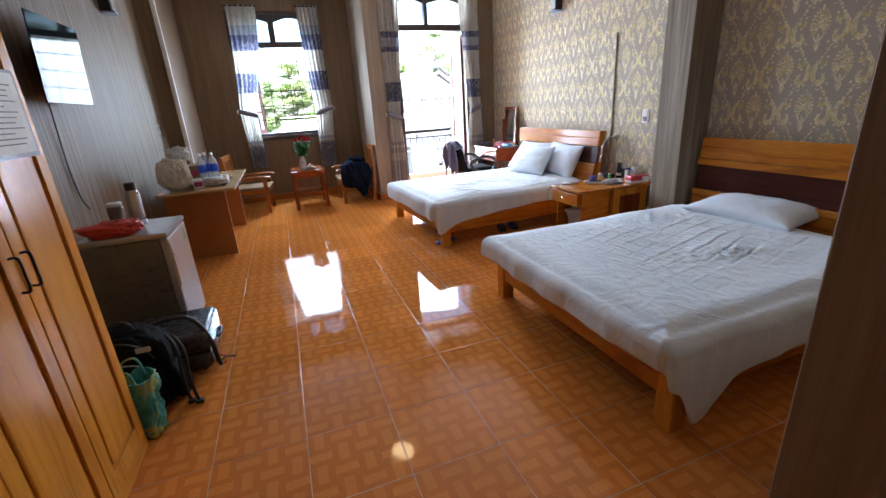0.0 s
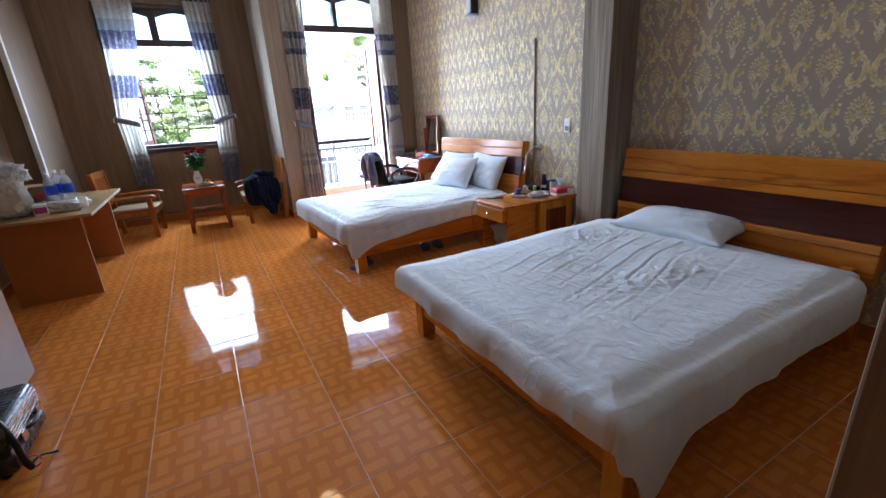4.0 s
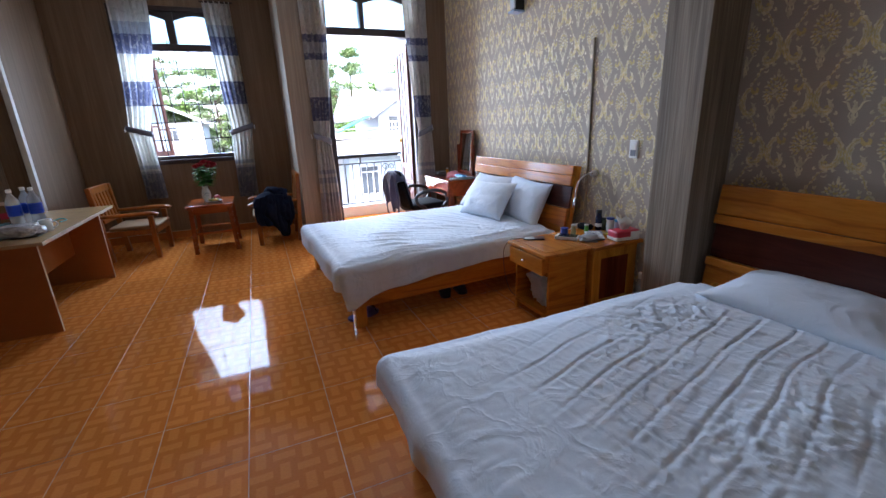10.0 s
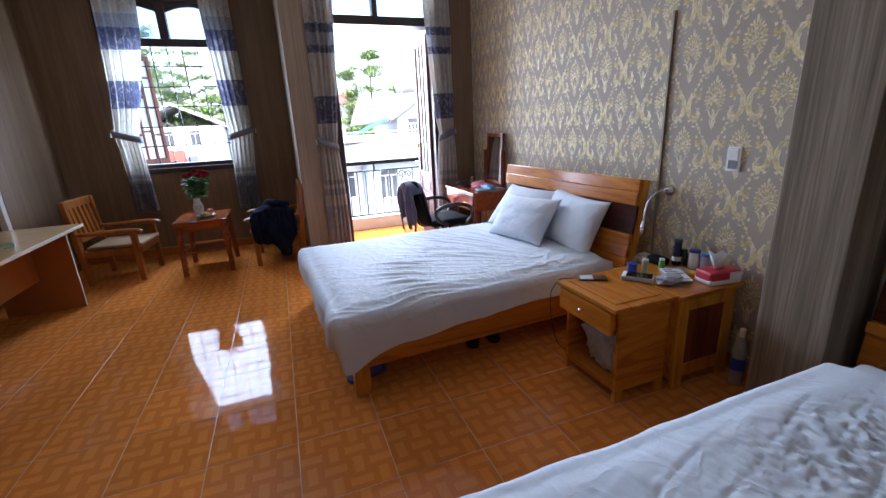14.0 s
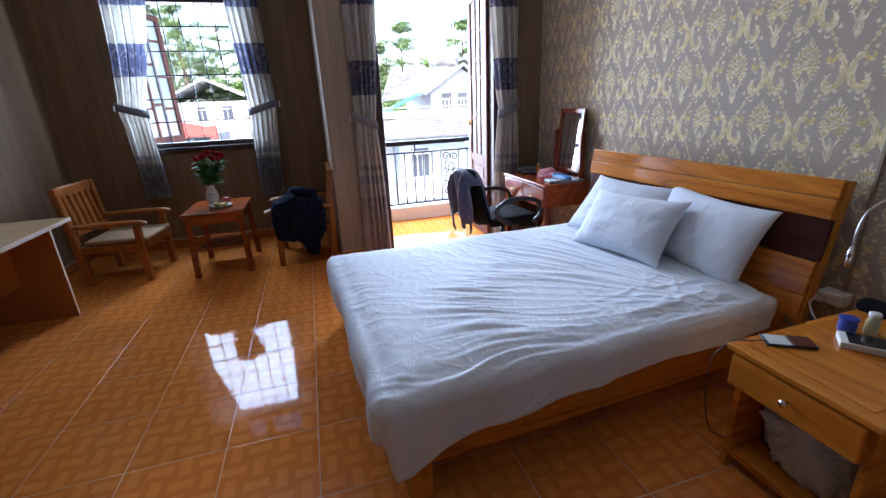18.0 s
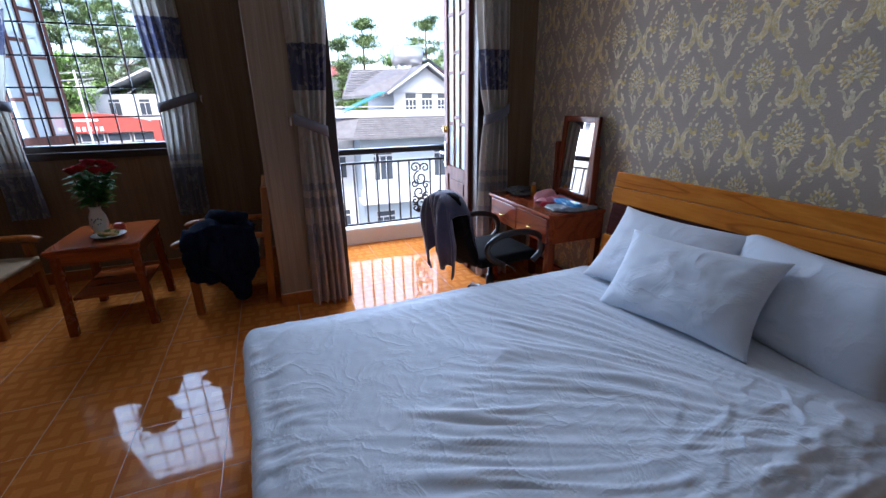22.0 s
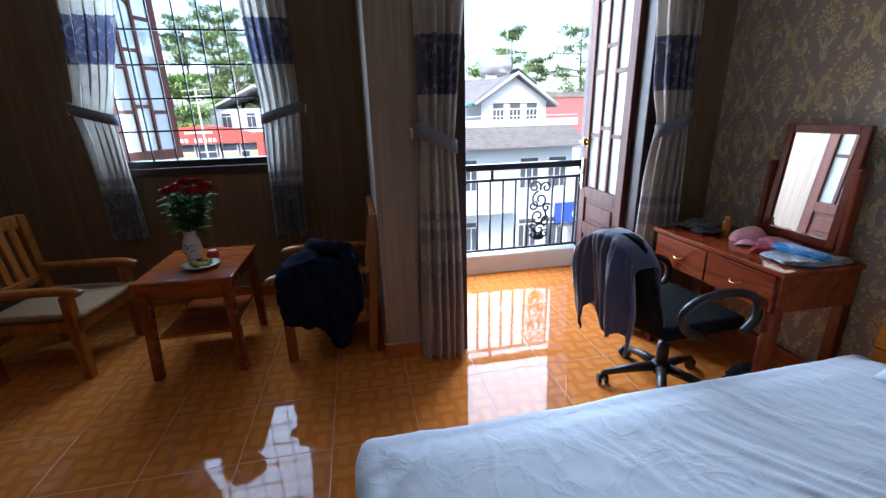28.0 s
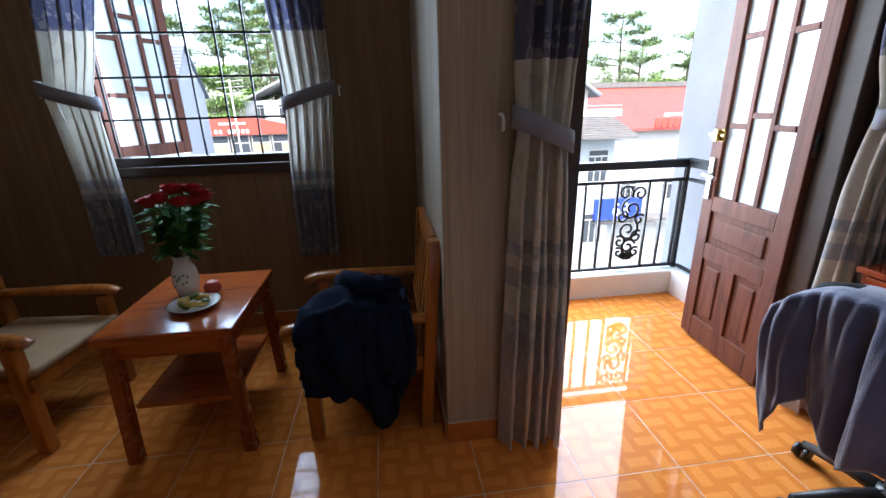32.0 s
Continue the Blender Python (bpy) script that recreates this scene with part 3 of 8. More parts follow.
def damask_repeat():
    V, F, S = [], [], []

    def stroke(pts, w, slot, n=4, taper=True):
        P = [(p.x, p.y) for p in smooth_path([(a, b, 0) for a, b in pts], n)]
        m = len(P) - 1
        W = [w * (math.sin(math.pi * (0.12 + 0.88 * i / m)) ** 0.8 if taper else 1.0) + 0.0006 for i in range(m + 1)]
        leaf(V, F, S, P, W, slot)
        return P

    def feather(P, s, L, w, slot, every=1, lean=0.9, first=1, last=1):
        """Short leaves along both sides of a stroke."""
        for i in range(first, len(P) - last, every):
            (u0, v0), (u1, v1) = P[i], P[i + 1]
            a = math.atan2(v1 - v0, u1 - u0)
            for side in (-1, 1):
                d = a + side * lean * (0.85 + 0.3 * math.sin(i * 2.1 + side))
                k = L * (0.8 + 0.35 * math.sin(i * 1.7 + side * 0.6))
                stroke([(u0, v0), (u0 + math.cos(d) * k * 0.6, v0 + math.sin(d) * k * 0.6), (u0 + math.cos(d - side * 0.6) * k, v0 + math.sin(d - side * 0.6) * k)], w, slot, 2)

    # flower medallion: a bouquet of overlapping curled petals in a pointed oval, on a stalk
    for r, k0, size, slot in ((0.060, 19, 0.020, 1), (0.050, 17, 0.020, 0), (0.038, 14, 0.019, 1), (0.026, 10, 0.018, 0), (0.013, 7, 0.017, 1)):
        for i in range(k0):
            a = radians(-58 + 296 * i / (k0 - 1))
            tall = 1.5 if math.sin(a) > 0 else 0.95
            cu, cv = r * math.cos(a) * 0.88, r * math.sin(a) * tall + 0.012
            t = a + random.uniform(-0.3, 0.3)
            w = 0.35 if i % 2 else -0.35
            stroke([(cu - math.cos(t) * size * 0.4, cv - math.sin(t) * size * 0.4), (cu + math.sin(t) * 0.005 * w, cv - math.cos(t) * 0.005 * w), (cu + math.cos(t + w) * size * 0.55, cv + math.sin(t + w) * size * 0.55)], size * 0.23, slot, 3)
    for q in range(9):
        a = q * 2.4
        r = 0.012 * math.sqrt(q)
        stroke([(r * math.cos(a) - 0.004, r * math.sin(a) * 1.3 + 0.016), (r * math.cos(a), r * math.sin(a) * 1.3 + 0.021), (r * math.cos(a) + 0.005, r * math.sin(a) * 1.3 + 0.017)], 0.004, 1, 2)
    stroke([(0, 0.10), (0.002, 0.116), (0, 0.134)], 0.007, 1, 3)
    P = stroke([(0, -0.155), (0.001, -0.10), (0, -0.05)], 0.0035, 1, 4)
    feather(P, 1, 0.024, 0.0042, 1, 1, 0.7)
    for s in (-1, 1):
        stroke([(0, -0.10), (0.018 * s, -0.078), (0.030 * s, -0.052), (0.052 * s, -0.045)], 0.0045, 1, 3)
        stroke([(0.006 * s, -0.125), (0.016 * s, -0.112), (0.012 * s, -0.092)], 0.0035, 1, 3)
        # the gold acanthus scroll beside the axis above, that turns outward at its foot
        P = stroke([(0.050 * s, 0.312), (0.026 * s, 0.288), (0.013 * s, 0.250), (0.016 * s, 0.212), (0.038 * s, 0.180), (0.066 * s, 0.172), (0.080 * s, 0.186), (0.068 * s, 0.198), (0.058 * s, 0.190)], 0.0138, 0, 4)
        feather(P, s, 0.027, 0.0046, 1, 1, 0.66, 0, 9)
        stroke([(0.034 * s, 0.268), (0.026 * s, 0.235), (0.036 * s, 0.205)], 0.0035, 1, 3)
        stroke([(0.040 * s, 0.300), (0.021 * s, 0.272), (0.012 * s, 0.238), (0.022 * s, 0.205)], 0.0032, 1, 3)
        for fu, fv, fa in ((0.052, 0.150, 0.6), (0.100, 0.012, 2.2), (0.088, 0.060, 1.2), (0.060, -0.100, 0.3), (0.030, 0.150, 1.8), (0.092, -0.060, 0.9), (0.055, 0.262, 0.4), (0.075, 0.205, 1.4)):
            for da in (-0.5, 0.3):
                d = fa + da
                stroke([(fu * s, fv), ((fu + 0.008 * math.cos(d)) * s, fv + 0.010 * math.sin(d)), ((fu + 0.018 * math.cos(d + 0.4)) * s, fv + 0.018 * math.sin(d + 0.4))], 0.0042, 1, 2)
        # a chain of small leaves down to the next scroll
        P = stroke([(0.062 * s, 0.160), (0.090 * s, 0.135), (0.106 * s, 0.098), (0.126 * s, 0.068)], 0.0020, 0, 3)
        feather(P, s, 0.020, 0.0034, 1, 2, 0.75, 0, 1)
        P = stroke([(0.128 * s, 0.055), (0.116 * s, 0.030), (0.098 * s, 0.024), (0.090 * s, 0.040), (0.100 * s, 0.050)], 0.009, 0, 3)
        stroke([(0.075 * s, 0.128), (0.058 * s, 0.125), (0.050 * s, 0.138)], 0.0035, 1, 3)
        stroke([(0.060 * s, 0.235), (0.078 * s, 0.222), (0.088 * s, 0.232)], 0.003, 1, 3)
    return np.array(V), np.array(F), np.array(S)


def damask_wall(name, y0, y1, z0, z1, parent):
    V, F, S = damask_repeat()
    allV, allF, allS = [], [], []
    n = 0
    pitch, rise = 0.352, 0.262
    for row in range(-6, 12):
        cz = 1.247 + rise * row
        for col in range(-20, 12):
            cy = 5.288 + pitch * (col + 0.5 * (row % 2))
            if not (y0 - 0.2 < cy < y1 + 0.2 and z0 - 0.2 < cz < z1 + 0.2):
                continue
            Y, Z = cy - V[:, 0], cz + V[:, 1]
            ok = (Y > y0) & (Y < y1) & (Z > z0) & (Z < z1)
            keep = ok[F].all(1)
            allV.append(np.stack([WX1 - V[:, 2], Y, Z], 1))
            allF.append(F[keep] + n)
            allS.append(S[keep])
            n += len(V)
    me = bpy.data.meshes.new(name)
    me.from_pydata(np.concatenate(allV).tolist(), [], np.concatenate(allF).tolist())
    me.materials.append(M_GOLD)
    me.materials.append(M_CREAM)
    me.polygons.foreach_set("material_index", np.concatenate(allS).tolist())
    me.polygons.foreach_set("use_smooth", [True] * len(me.polygons))
    me.update()
    ob = new(name, me)
    ob.parent = parent
    return tagged(ob, "raised gold damask leaves and scrolls", "", "", "stuff")


wall_r = bpy.data.objects["wall_right"]
damask_wall("damask_print", 3.13, YF - 0.005, 0.11, TOP - 0.01, wall_r)
damask_wall("damask_print", 0.63, 2.835, 0.11, TOP - 0.01, wall_r)


# ---- window
def framed(bm, x0, x1, z0, z1, y0, y1, w):
    """Four bars round an opening in the plane of a front wall."""
    box(bm, x0, x0 + w, y0, y1, z0, z1, 0.004)
    box(bm, x1 - w, x1, y0, y1, z0, z1, 0.004)
    box(bm, x0 + w, x1 - w, y0, y1, z1 - w, z1, 0.004)
    box(bm, x0 + w, x1 - w, y0, y1, z0, z0 + w, 0.004)
    return bm


win = thing("window_1", (0.17, 8.2, WZ0), "dark wooden window with iron grille, one casement open outward", "window", kind="structure")
part("window_frame", framed(BM(), WIN0, WIN1, WZ0, WZ1, YW + 0.02, YW + 0.16, 0.055), M_FRAME, win)
part("window_sill", boxm(WIN0 - 0.03, WIN1 + 0.03, YW - 0.025, YW + 0.018, WZ0 - 0.055, WZ0 + 0.005, 0.006), M_FRAME, win, "dark painted inner sill")
part("transom_bar", boxm(WIN0 + 0.056, WIN1 - 0.056, YW + 0.02, YW + 0.15, 2.485, 2.575, 0.006), M_FRAME, win)
part("transom_mullion", boxm(0.15, 0.245, YW + 0.03, YW + 0.14, 2.576, WZ1 - 0.056, 0.006), M_FRAME, win)
for x0, x1 in ((WIN0 + 0.056, 0.149), (0.246, WIN1 - 0.056)):
    bm = BM()
    n = 14
    for i in range(n):
        a, b = x0 + (x1 - x0) * i / n, x0 + (x1 - x0) * (i + 1) / n
        ha, hb = (0.10 - 0.065 * math.sin(math.pi * ((p - x0) / (x1 - x0))) for p in (a, b))
        vs = [bm.verts.new(p) for p in ((a, YW + 0.06, WZ1 - 0.056), (b, YW + 0.06, WZ1 - 0.056), (b, YW + 0.06, WZ1 - 0.056 - hb), (a, YW + 0.06, WZ1 - 0.056 - ha), (a, YW + 0.10, WZ1 - 0.056), (b, YW + 0.10, WZ1 - 0.056), (b, YW + 0.10, WZ1 - 0.056 - hb), (a, YW + 0.10, WZ1 - 0.056 - ha))]
        for q in ((0, 1, 2, 3), (7, 6, 5, 4), (3, 2, 6, 7)):
            bm.faces.new([vs[j] for j in q])
    bmesh.ops.remove_doubles(bm, verts=bm.verts, dist=0.0005)
    part("arched_rail", bm, M_FRAME, win)
    pane = part("pane", boxm(x0, x1, YW + 0.075, YW + 0.08, 2.577, WZ1 - 0.058), M_TRANSOM, win)
    pane.visible_shadow = False
for i in range(7):
    x = -0.30 + 0.162 * i
    part("grille_bar", boxm(x - 0.005, x + 0.005, YW + 0.045, YW + 0.055, WZ0 + 0.055, 2.485), M_IRON, win)
for i in range(1, 7):
    z = 1.135 + 0.228 * i
    if z < 2.46:
        part("grille_bar", boxm(WIN0 + 0.056, WIN1 - 0.056, YW + 0.0555, YW + 0.0655, z - 0.006, z + 0.006), M_IRON, win)


def glazed_leaf(parent, w, z0, z1, panel_z, m, wood_mat, pane_mat, sill_panels):
    """A joinery leaf in its own plane (x along the width, y its thickness), laid by m; a staggered three-column glazing and an arched head."""
    def add(name, bm, mat, label="", to=parent):
        bmesh.ops.transform(bm, matrix=m, verts=bm.verts)
        return part(name, bm, mat, to, label)
    t = 0.04
    st = 0.085 if sill_panels else 0.06
    bm = BM()
    box(bm, 0, st, 0, t, z0, z1, 0.004)
    box(bm, w - st, w, 0, t, z0, z1, 0.004)
    box(bm, st, w - st, 0, t, z1 - st, z1, 0.004)
    box(bm, st, w - st, 0, t, z0, z0 + (0.13 if sill_panels else 0.08), 0.004)
    if sill_panels:
        box(bm, st, w - st, 0, t, panel_z - 0.085, panel_z, 0.004)
        box(bm, st, w - st, 0, t, 0.52, 0.615, 0.004)
        box(bm, w / 2 - 0.04, w / 2 + 0.04, 0, t, z0 + 0.13, 0.52, 0.004)
    add("leaf_frame", bm, wood_mat)
    if sill_panels:
        for x0, x1, a, b in ((st, w - st, 0.615, panel_z - 0.085), (st, w / 2 - 0.04, z0 + 0.13, 0.52), (w / 2 + 0.04, w - st, z0 + 0.13, 0.52)):
            bm = boxm(x0 + 0.001, x1 - 0.001, 0.013, 0.027, a + 0.001, b - 0.001)
            box(bm, x0 + 0.035, x1 - 0.035, 0.004, 0.036, a + 0.035, b - 0.035, 0.008)
            add("raised_panel", bm, wood_mat)
    g0, g1 = panel_z if sill_panels else z0 + 0.08, z1 - st
    cols = [st + (w - 2 * st) * i / 3 for i in range(4)]
    bm = BM()
    for x in cols[1:3]:
        box(bm, x - 0.014, x + 0.014, 0.006, t - 0.006, g0, g1, 0.003)
    h = g1 - g0
    for c, fr in ((0, (0.25, 0.52, 0.81)), (1, (0.285, 0.63)), (2, (0.25, 0.53, 0.83))):
        for f in fr:
            box(bm, cols[c] + 0.014, cols[c + 1] - 0.014, 0.006, t - 0.006, g0 + h * f - 0.014, g0 + h * f + 0.014, 0.003)
    xm, r = (cols[1] + cols[2]) / 2, (cols[2] - cols[1]) / 2 - 0.014
    pts = [(xm + (r + 0.008) * math.cos(a), t / 2, g1 - 0.10 - r + (r + 0.008) * math.sin(a)) for a in [math.pi * i / 10 for i in range(11)]]
    tube(bm, pts, 0.011, 6)
    add("glazing_bars", bm, wood_mat)
    for i in range(3):
        g = add("pane", boxm(cols[i] + 0.002, cols[i + 1] - 0.002, t / 2 - 0.003, t / 2 + 0.003, g0 + 0.001, g1 - 0.001), pane_mat)
        g.visible_shadow = False
    return add


leafm = Matrix.Translation((WIN0 + 0.06, YW + 0.165, 0)) @ Matrix.Rotation(radians(64), 4, 'Z')
glazed_leaf(win, 0.57, WZ0 + 0.03, 2.475, 0, leafm, M_DOORWOOD, M_FROST, False)

# ---- balcony door
door = thing("door_1", (2.5, YF + 0.1, 0), "dark wooden balcony door, glazed leaf standing open outward", "door", kind="structure")
bm = BM()
box(bm, DX0 - 0.06, DX0 + 0.02, YF - 0.012, YF + 0.212, 0, DTOP + 0.05, 0.006)
box(bm, DX1 - 0.02, DX1 + 0.06, YF - 0.012, YF + 0.212, 0, DTOP + 0.05, 0.006)
box(bm, DX0 + 0.02, DX1 - 0.02, YF - 0.012, YF + 0.212, DTOP - 0.03, DTOP + 0.05, 0.006)
part("door_frame", bm, M_FRAME, door)
part("transom_bar", boxm(DX0 + 0.021, DX1 - 0.021, YF + 0.0, YF + 0.2, 2.52, 2.61, 0.006), M_FRAME, door)
for x0, x1 in ((DX0 + 0.021, 2.40), (2.46, DX1 - 0.021)):
    bm = BM()
    n = 14
    for i in range(n):
        a, b = x0 + (x1 - x0) * i / n, x0 + (x1 - x0) * (i + 1) / n
        ha, hb = (0.09 - 0.06 * math.sin(math.pi * ((p - x0) / (x1 - x0))) for p in (a, b))
        zt = DTOP - 0.031
        vs = [bm.verts.new(p) for p in ((a, YF + 0.06, zt), (b, YF + 0.06, zt), (b, YF + 0.06, zt - hb), (a, YF + 0.06, zt - ha), (a, YF + 0.10, zt), (b, YF + 0.10, zt), (b, YF + 0.10, zt - hb), (a, YF + 0.10, zt - ha))]
        for q in ((0, 1, 2, 3), (7, 6, 5, 4), (3, 2, 6, 7)):
            bm.faces.new([vs[j] for j in q])
    bmesh.ops.remove_doubles(bm, verts=bm.verts, dist=0.0005)
    part("arched_rail", bm, M_FRAME, door)
    p = part("pane", boxm(x0, x1, YF + 0.077, YF + 0.083, 2.612, DTOP - 0.032), M_TRANSOM, door)
    p.visible_shadow = False
part("transom_mullion", boxm(2.401, 2.459, YF + 0.02, YF + 0.14, 2.611, DTOP - 0.032, 0.005), M_FRAME, door)
leafm = Matrix.Translation((1.945, YF + 0.10, 0)) @ Matrix.Rotation(radians(90.5), 4, 'Z')
glazed_leaf(door, 0.55, 0.02, 2.47, 0.885, leafm, M_DOORWOOD, M_FROST, True)
leafm = Matrix.Translation((3.05, YF + 0.10, 0)) @ Matrix.Rotation(radians(86.5), 4, 'Z')
add = glazed_leaf(door, 0.60, 0.02, 2.47, 0.885, leafm, M_DOORWOOD, M_FROST, True)
bm = boxm(0.54, 0.578, 0.04, 0.052, 0.86, 1.09, 0.006)
plate = add("handle_plate", bm, M_STEEL, "brushed steel handle plate")
bm = tube(BM(), smooth_path([(0.558, 0.05, 1.0), (0.558, 0.085, 1.0), (0.535, 0.10, 1.0), (0.45, 0.10, 0.995)], 4), 0.009, 8)
lathe(bm, [(0.0, 0.0), (0.012, 0.0), (0.012, 0.006), (0.0, 0.006)], (0.558, 0.055, 0.90), 10)
add("lever_handle", bm, M_STEEL, "curved steel lever", plate)
bm = boxm(0.505, 0.59, 0.04, 0.05, 1.18, 1.24, 0.003)
box(bm, 0.49, 0.61, 0.05, 0.062, 1.202, 1.218, 0.004)
box(bm, 0.525, 0.54, 0.05, 0.075, 1.18, 1.24, 0.003)
add("slide_bolt", bm, M_BRASS, "polished brass slide bolt")
for z in (0.3, 1.2, 2.2):
    add("hinge", tube(BM(), [(-0.005, 0.02, z - 0.05), (-0.005, 0.02, z + 0.05)], 0.009, 8), M_IRON)

# ---- balcony
BY = 8.13
structure("balcony_parapet", boxm(1.6, 3.50, BY, BY + 0.13, -0.25, 0.178, 0.012), M_WHITEWALL, "low white rendered balcony kerb", "parapet")
structure("balcony_parapet", boxm(3.33, 3.46, 7.1, BY - 0.001, -0.25, 0.178, 0.012), M_WHITEWALL, "low white rendered balcony kerb", "parapet")
structure("wall_balcony", boxm(3.62, 3.80, 7.06, 8.66, -9.0, 6.0, 0.01), M_WHITEWALL, "pale blue-white rendered side wall of the balcony", "wall")
structure("balcony_slab", boxm(1.4, 3.61, 7.06, BY + 0.13, -0.4, -0.251), M_WHITEWALL, "balcony slab", "slab")

rail = thing("balcony_railing", (2.5, BY + 0.06, 0.19), "black iron balcony railing with a scrolled panel", "railing")
YR = BY + 0.065
part("top_rail", boxm(1.55, 3.44, YR - 0.03, YR + 0.03, 0.945, 1.003, 0.008), M_IRON, rail, "thick black painted handrail")
part("middle_rail", boxm(1.55, 3.41, YR - 0.012, YR + 0.012, 0.845, 0.868, 0.003), M_IRON, rail)
part("bottom_rail", boxm(1.55, 3.41, YR - 0.012, YR + 0.012, 0.195, 0.217, 0.003), M_IRON, rail)
for x in [2.872 - 0.1205 * i for i in range(11)] + [3.112, 3.232, 3.352]:
    part("baluster", boxm(x - 0.008, x + 0.008, YR - 0.008, YR + 0.008, 0.217, 0.845), M_IRON, rail)
for x in (2.525, 3.39):
    part("post", boxm(x - 0.013, x + 0.013, YR - 0.013, YR + 0.013, 0.868 if x < 3 else 0.178, 0.945), M_IRON, rail)


def scroll(c, r, a0, turns, flip, n=26):
    return [(c[0] + flip * (r * (1 - 0.8 * i / n)) * math.cos(a0 + turns * 2 * math.pi * i / n), YR, c[1] + (r * (1 - 0.8 * i / n)) * math.sin(a0 + turns * 2 * math.pi * i / n)) for i in range(n + 1)]


xs = 2.992
bm = BM()
for c, r, a0, tr, fl in (((xs - 0.045, 0.775), 0.052, -0.6, 1.35, 1), ((xs + 0.05, 0.765), 0.048, -0.4, 1.3, -1), ((xs + 0.005, 0.655), 0.072, 1.8, 1.4, 1), ((xs - 0.055, 0.60), 0.040, 2.0, 1.25, -1), ((xs + 0.06, 0.575), 0.036, 0.6, 1.2, 1), ((xs - 0.01, 0.50), 0.070, 2.4, 1.4, -1), ((xs + 0.055, 0.445), 0.042, 1.0, 1.25, 1), ((xs - 0.055, 0.41), 0.040, 1.0, 1.25, -1), ((xs + 0.005, 0.37), 0.050, 0.4, 1.3, 1), ((xs + 0.055, 0.325), 0.034, 1.0, 1.2, 1), ((xs - 0.055, 0.325), 0.034, 1.0, 1.2, -1)):
    part("scroll", tube(BM(), scroll((xs + 1.15 * (c[0] - xs), c[1]), r * 1.18, a0, tr, fl), 0.0095, 6), M_IRON, rail, "cast iron scroll")
for k in range(7):
    a = radians(20 + 140 * k / 6)
    tube(bm, [(xs, YR, 0.27), (xs + 0.03 * math.cos(a), YR, 0.27 + 0.035 * math.sin(a)), (xs + 0.065 * math.cos(a), YR, 0.27 + 0.07 * math.sin(a))], [0.008, 0.014, 0.006], 6)
part("scroll_palmette", bm, M_IRON, rail, "cast iron palmette")
part("side_rail", boxm(3.37, 3.43, 7.08, YR - 0.031, 0.945, 1.003, 0.008), M_IRON, rail)
part("side_bottom_rail", boxm(3.388, 3.412, 7.08, YR - 0.031, 0.195, 0.217, 0.003), M_IRON, rail)
part("side_middle_rail", boxm(3.388, 3.412, 7.08, YR - 0.031, 0.845, 0.868, 0.003), M_IRON, rail)
for i in range(8):
    y = 7.15 + 0.12 * i
    part("baluster", boxm(3.392, 3.408, y - 0.008, y + 0.008, 0.217, 0.845), M_IRON, rail)


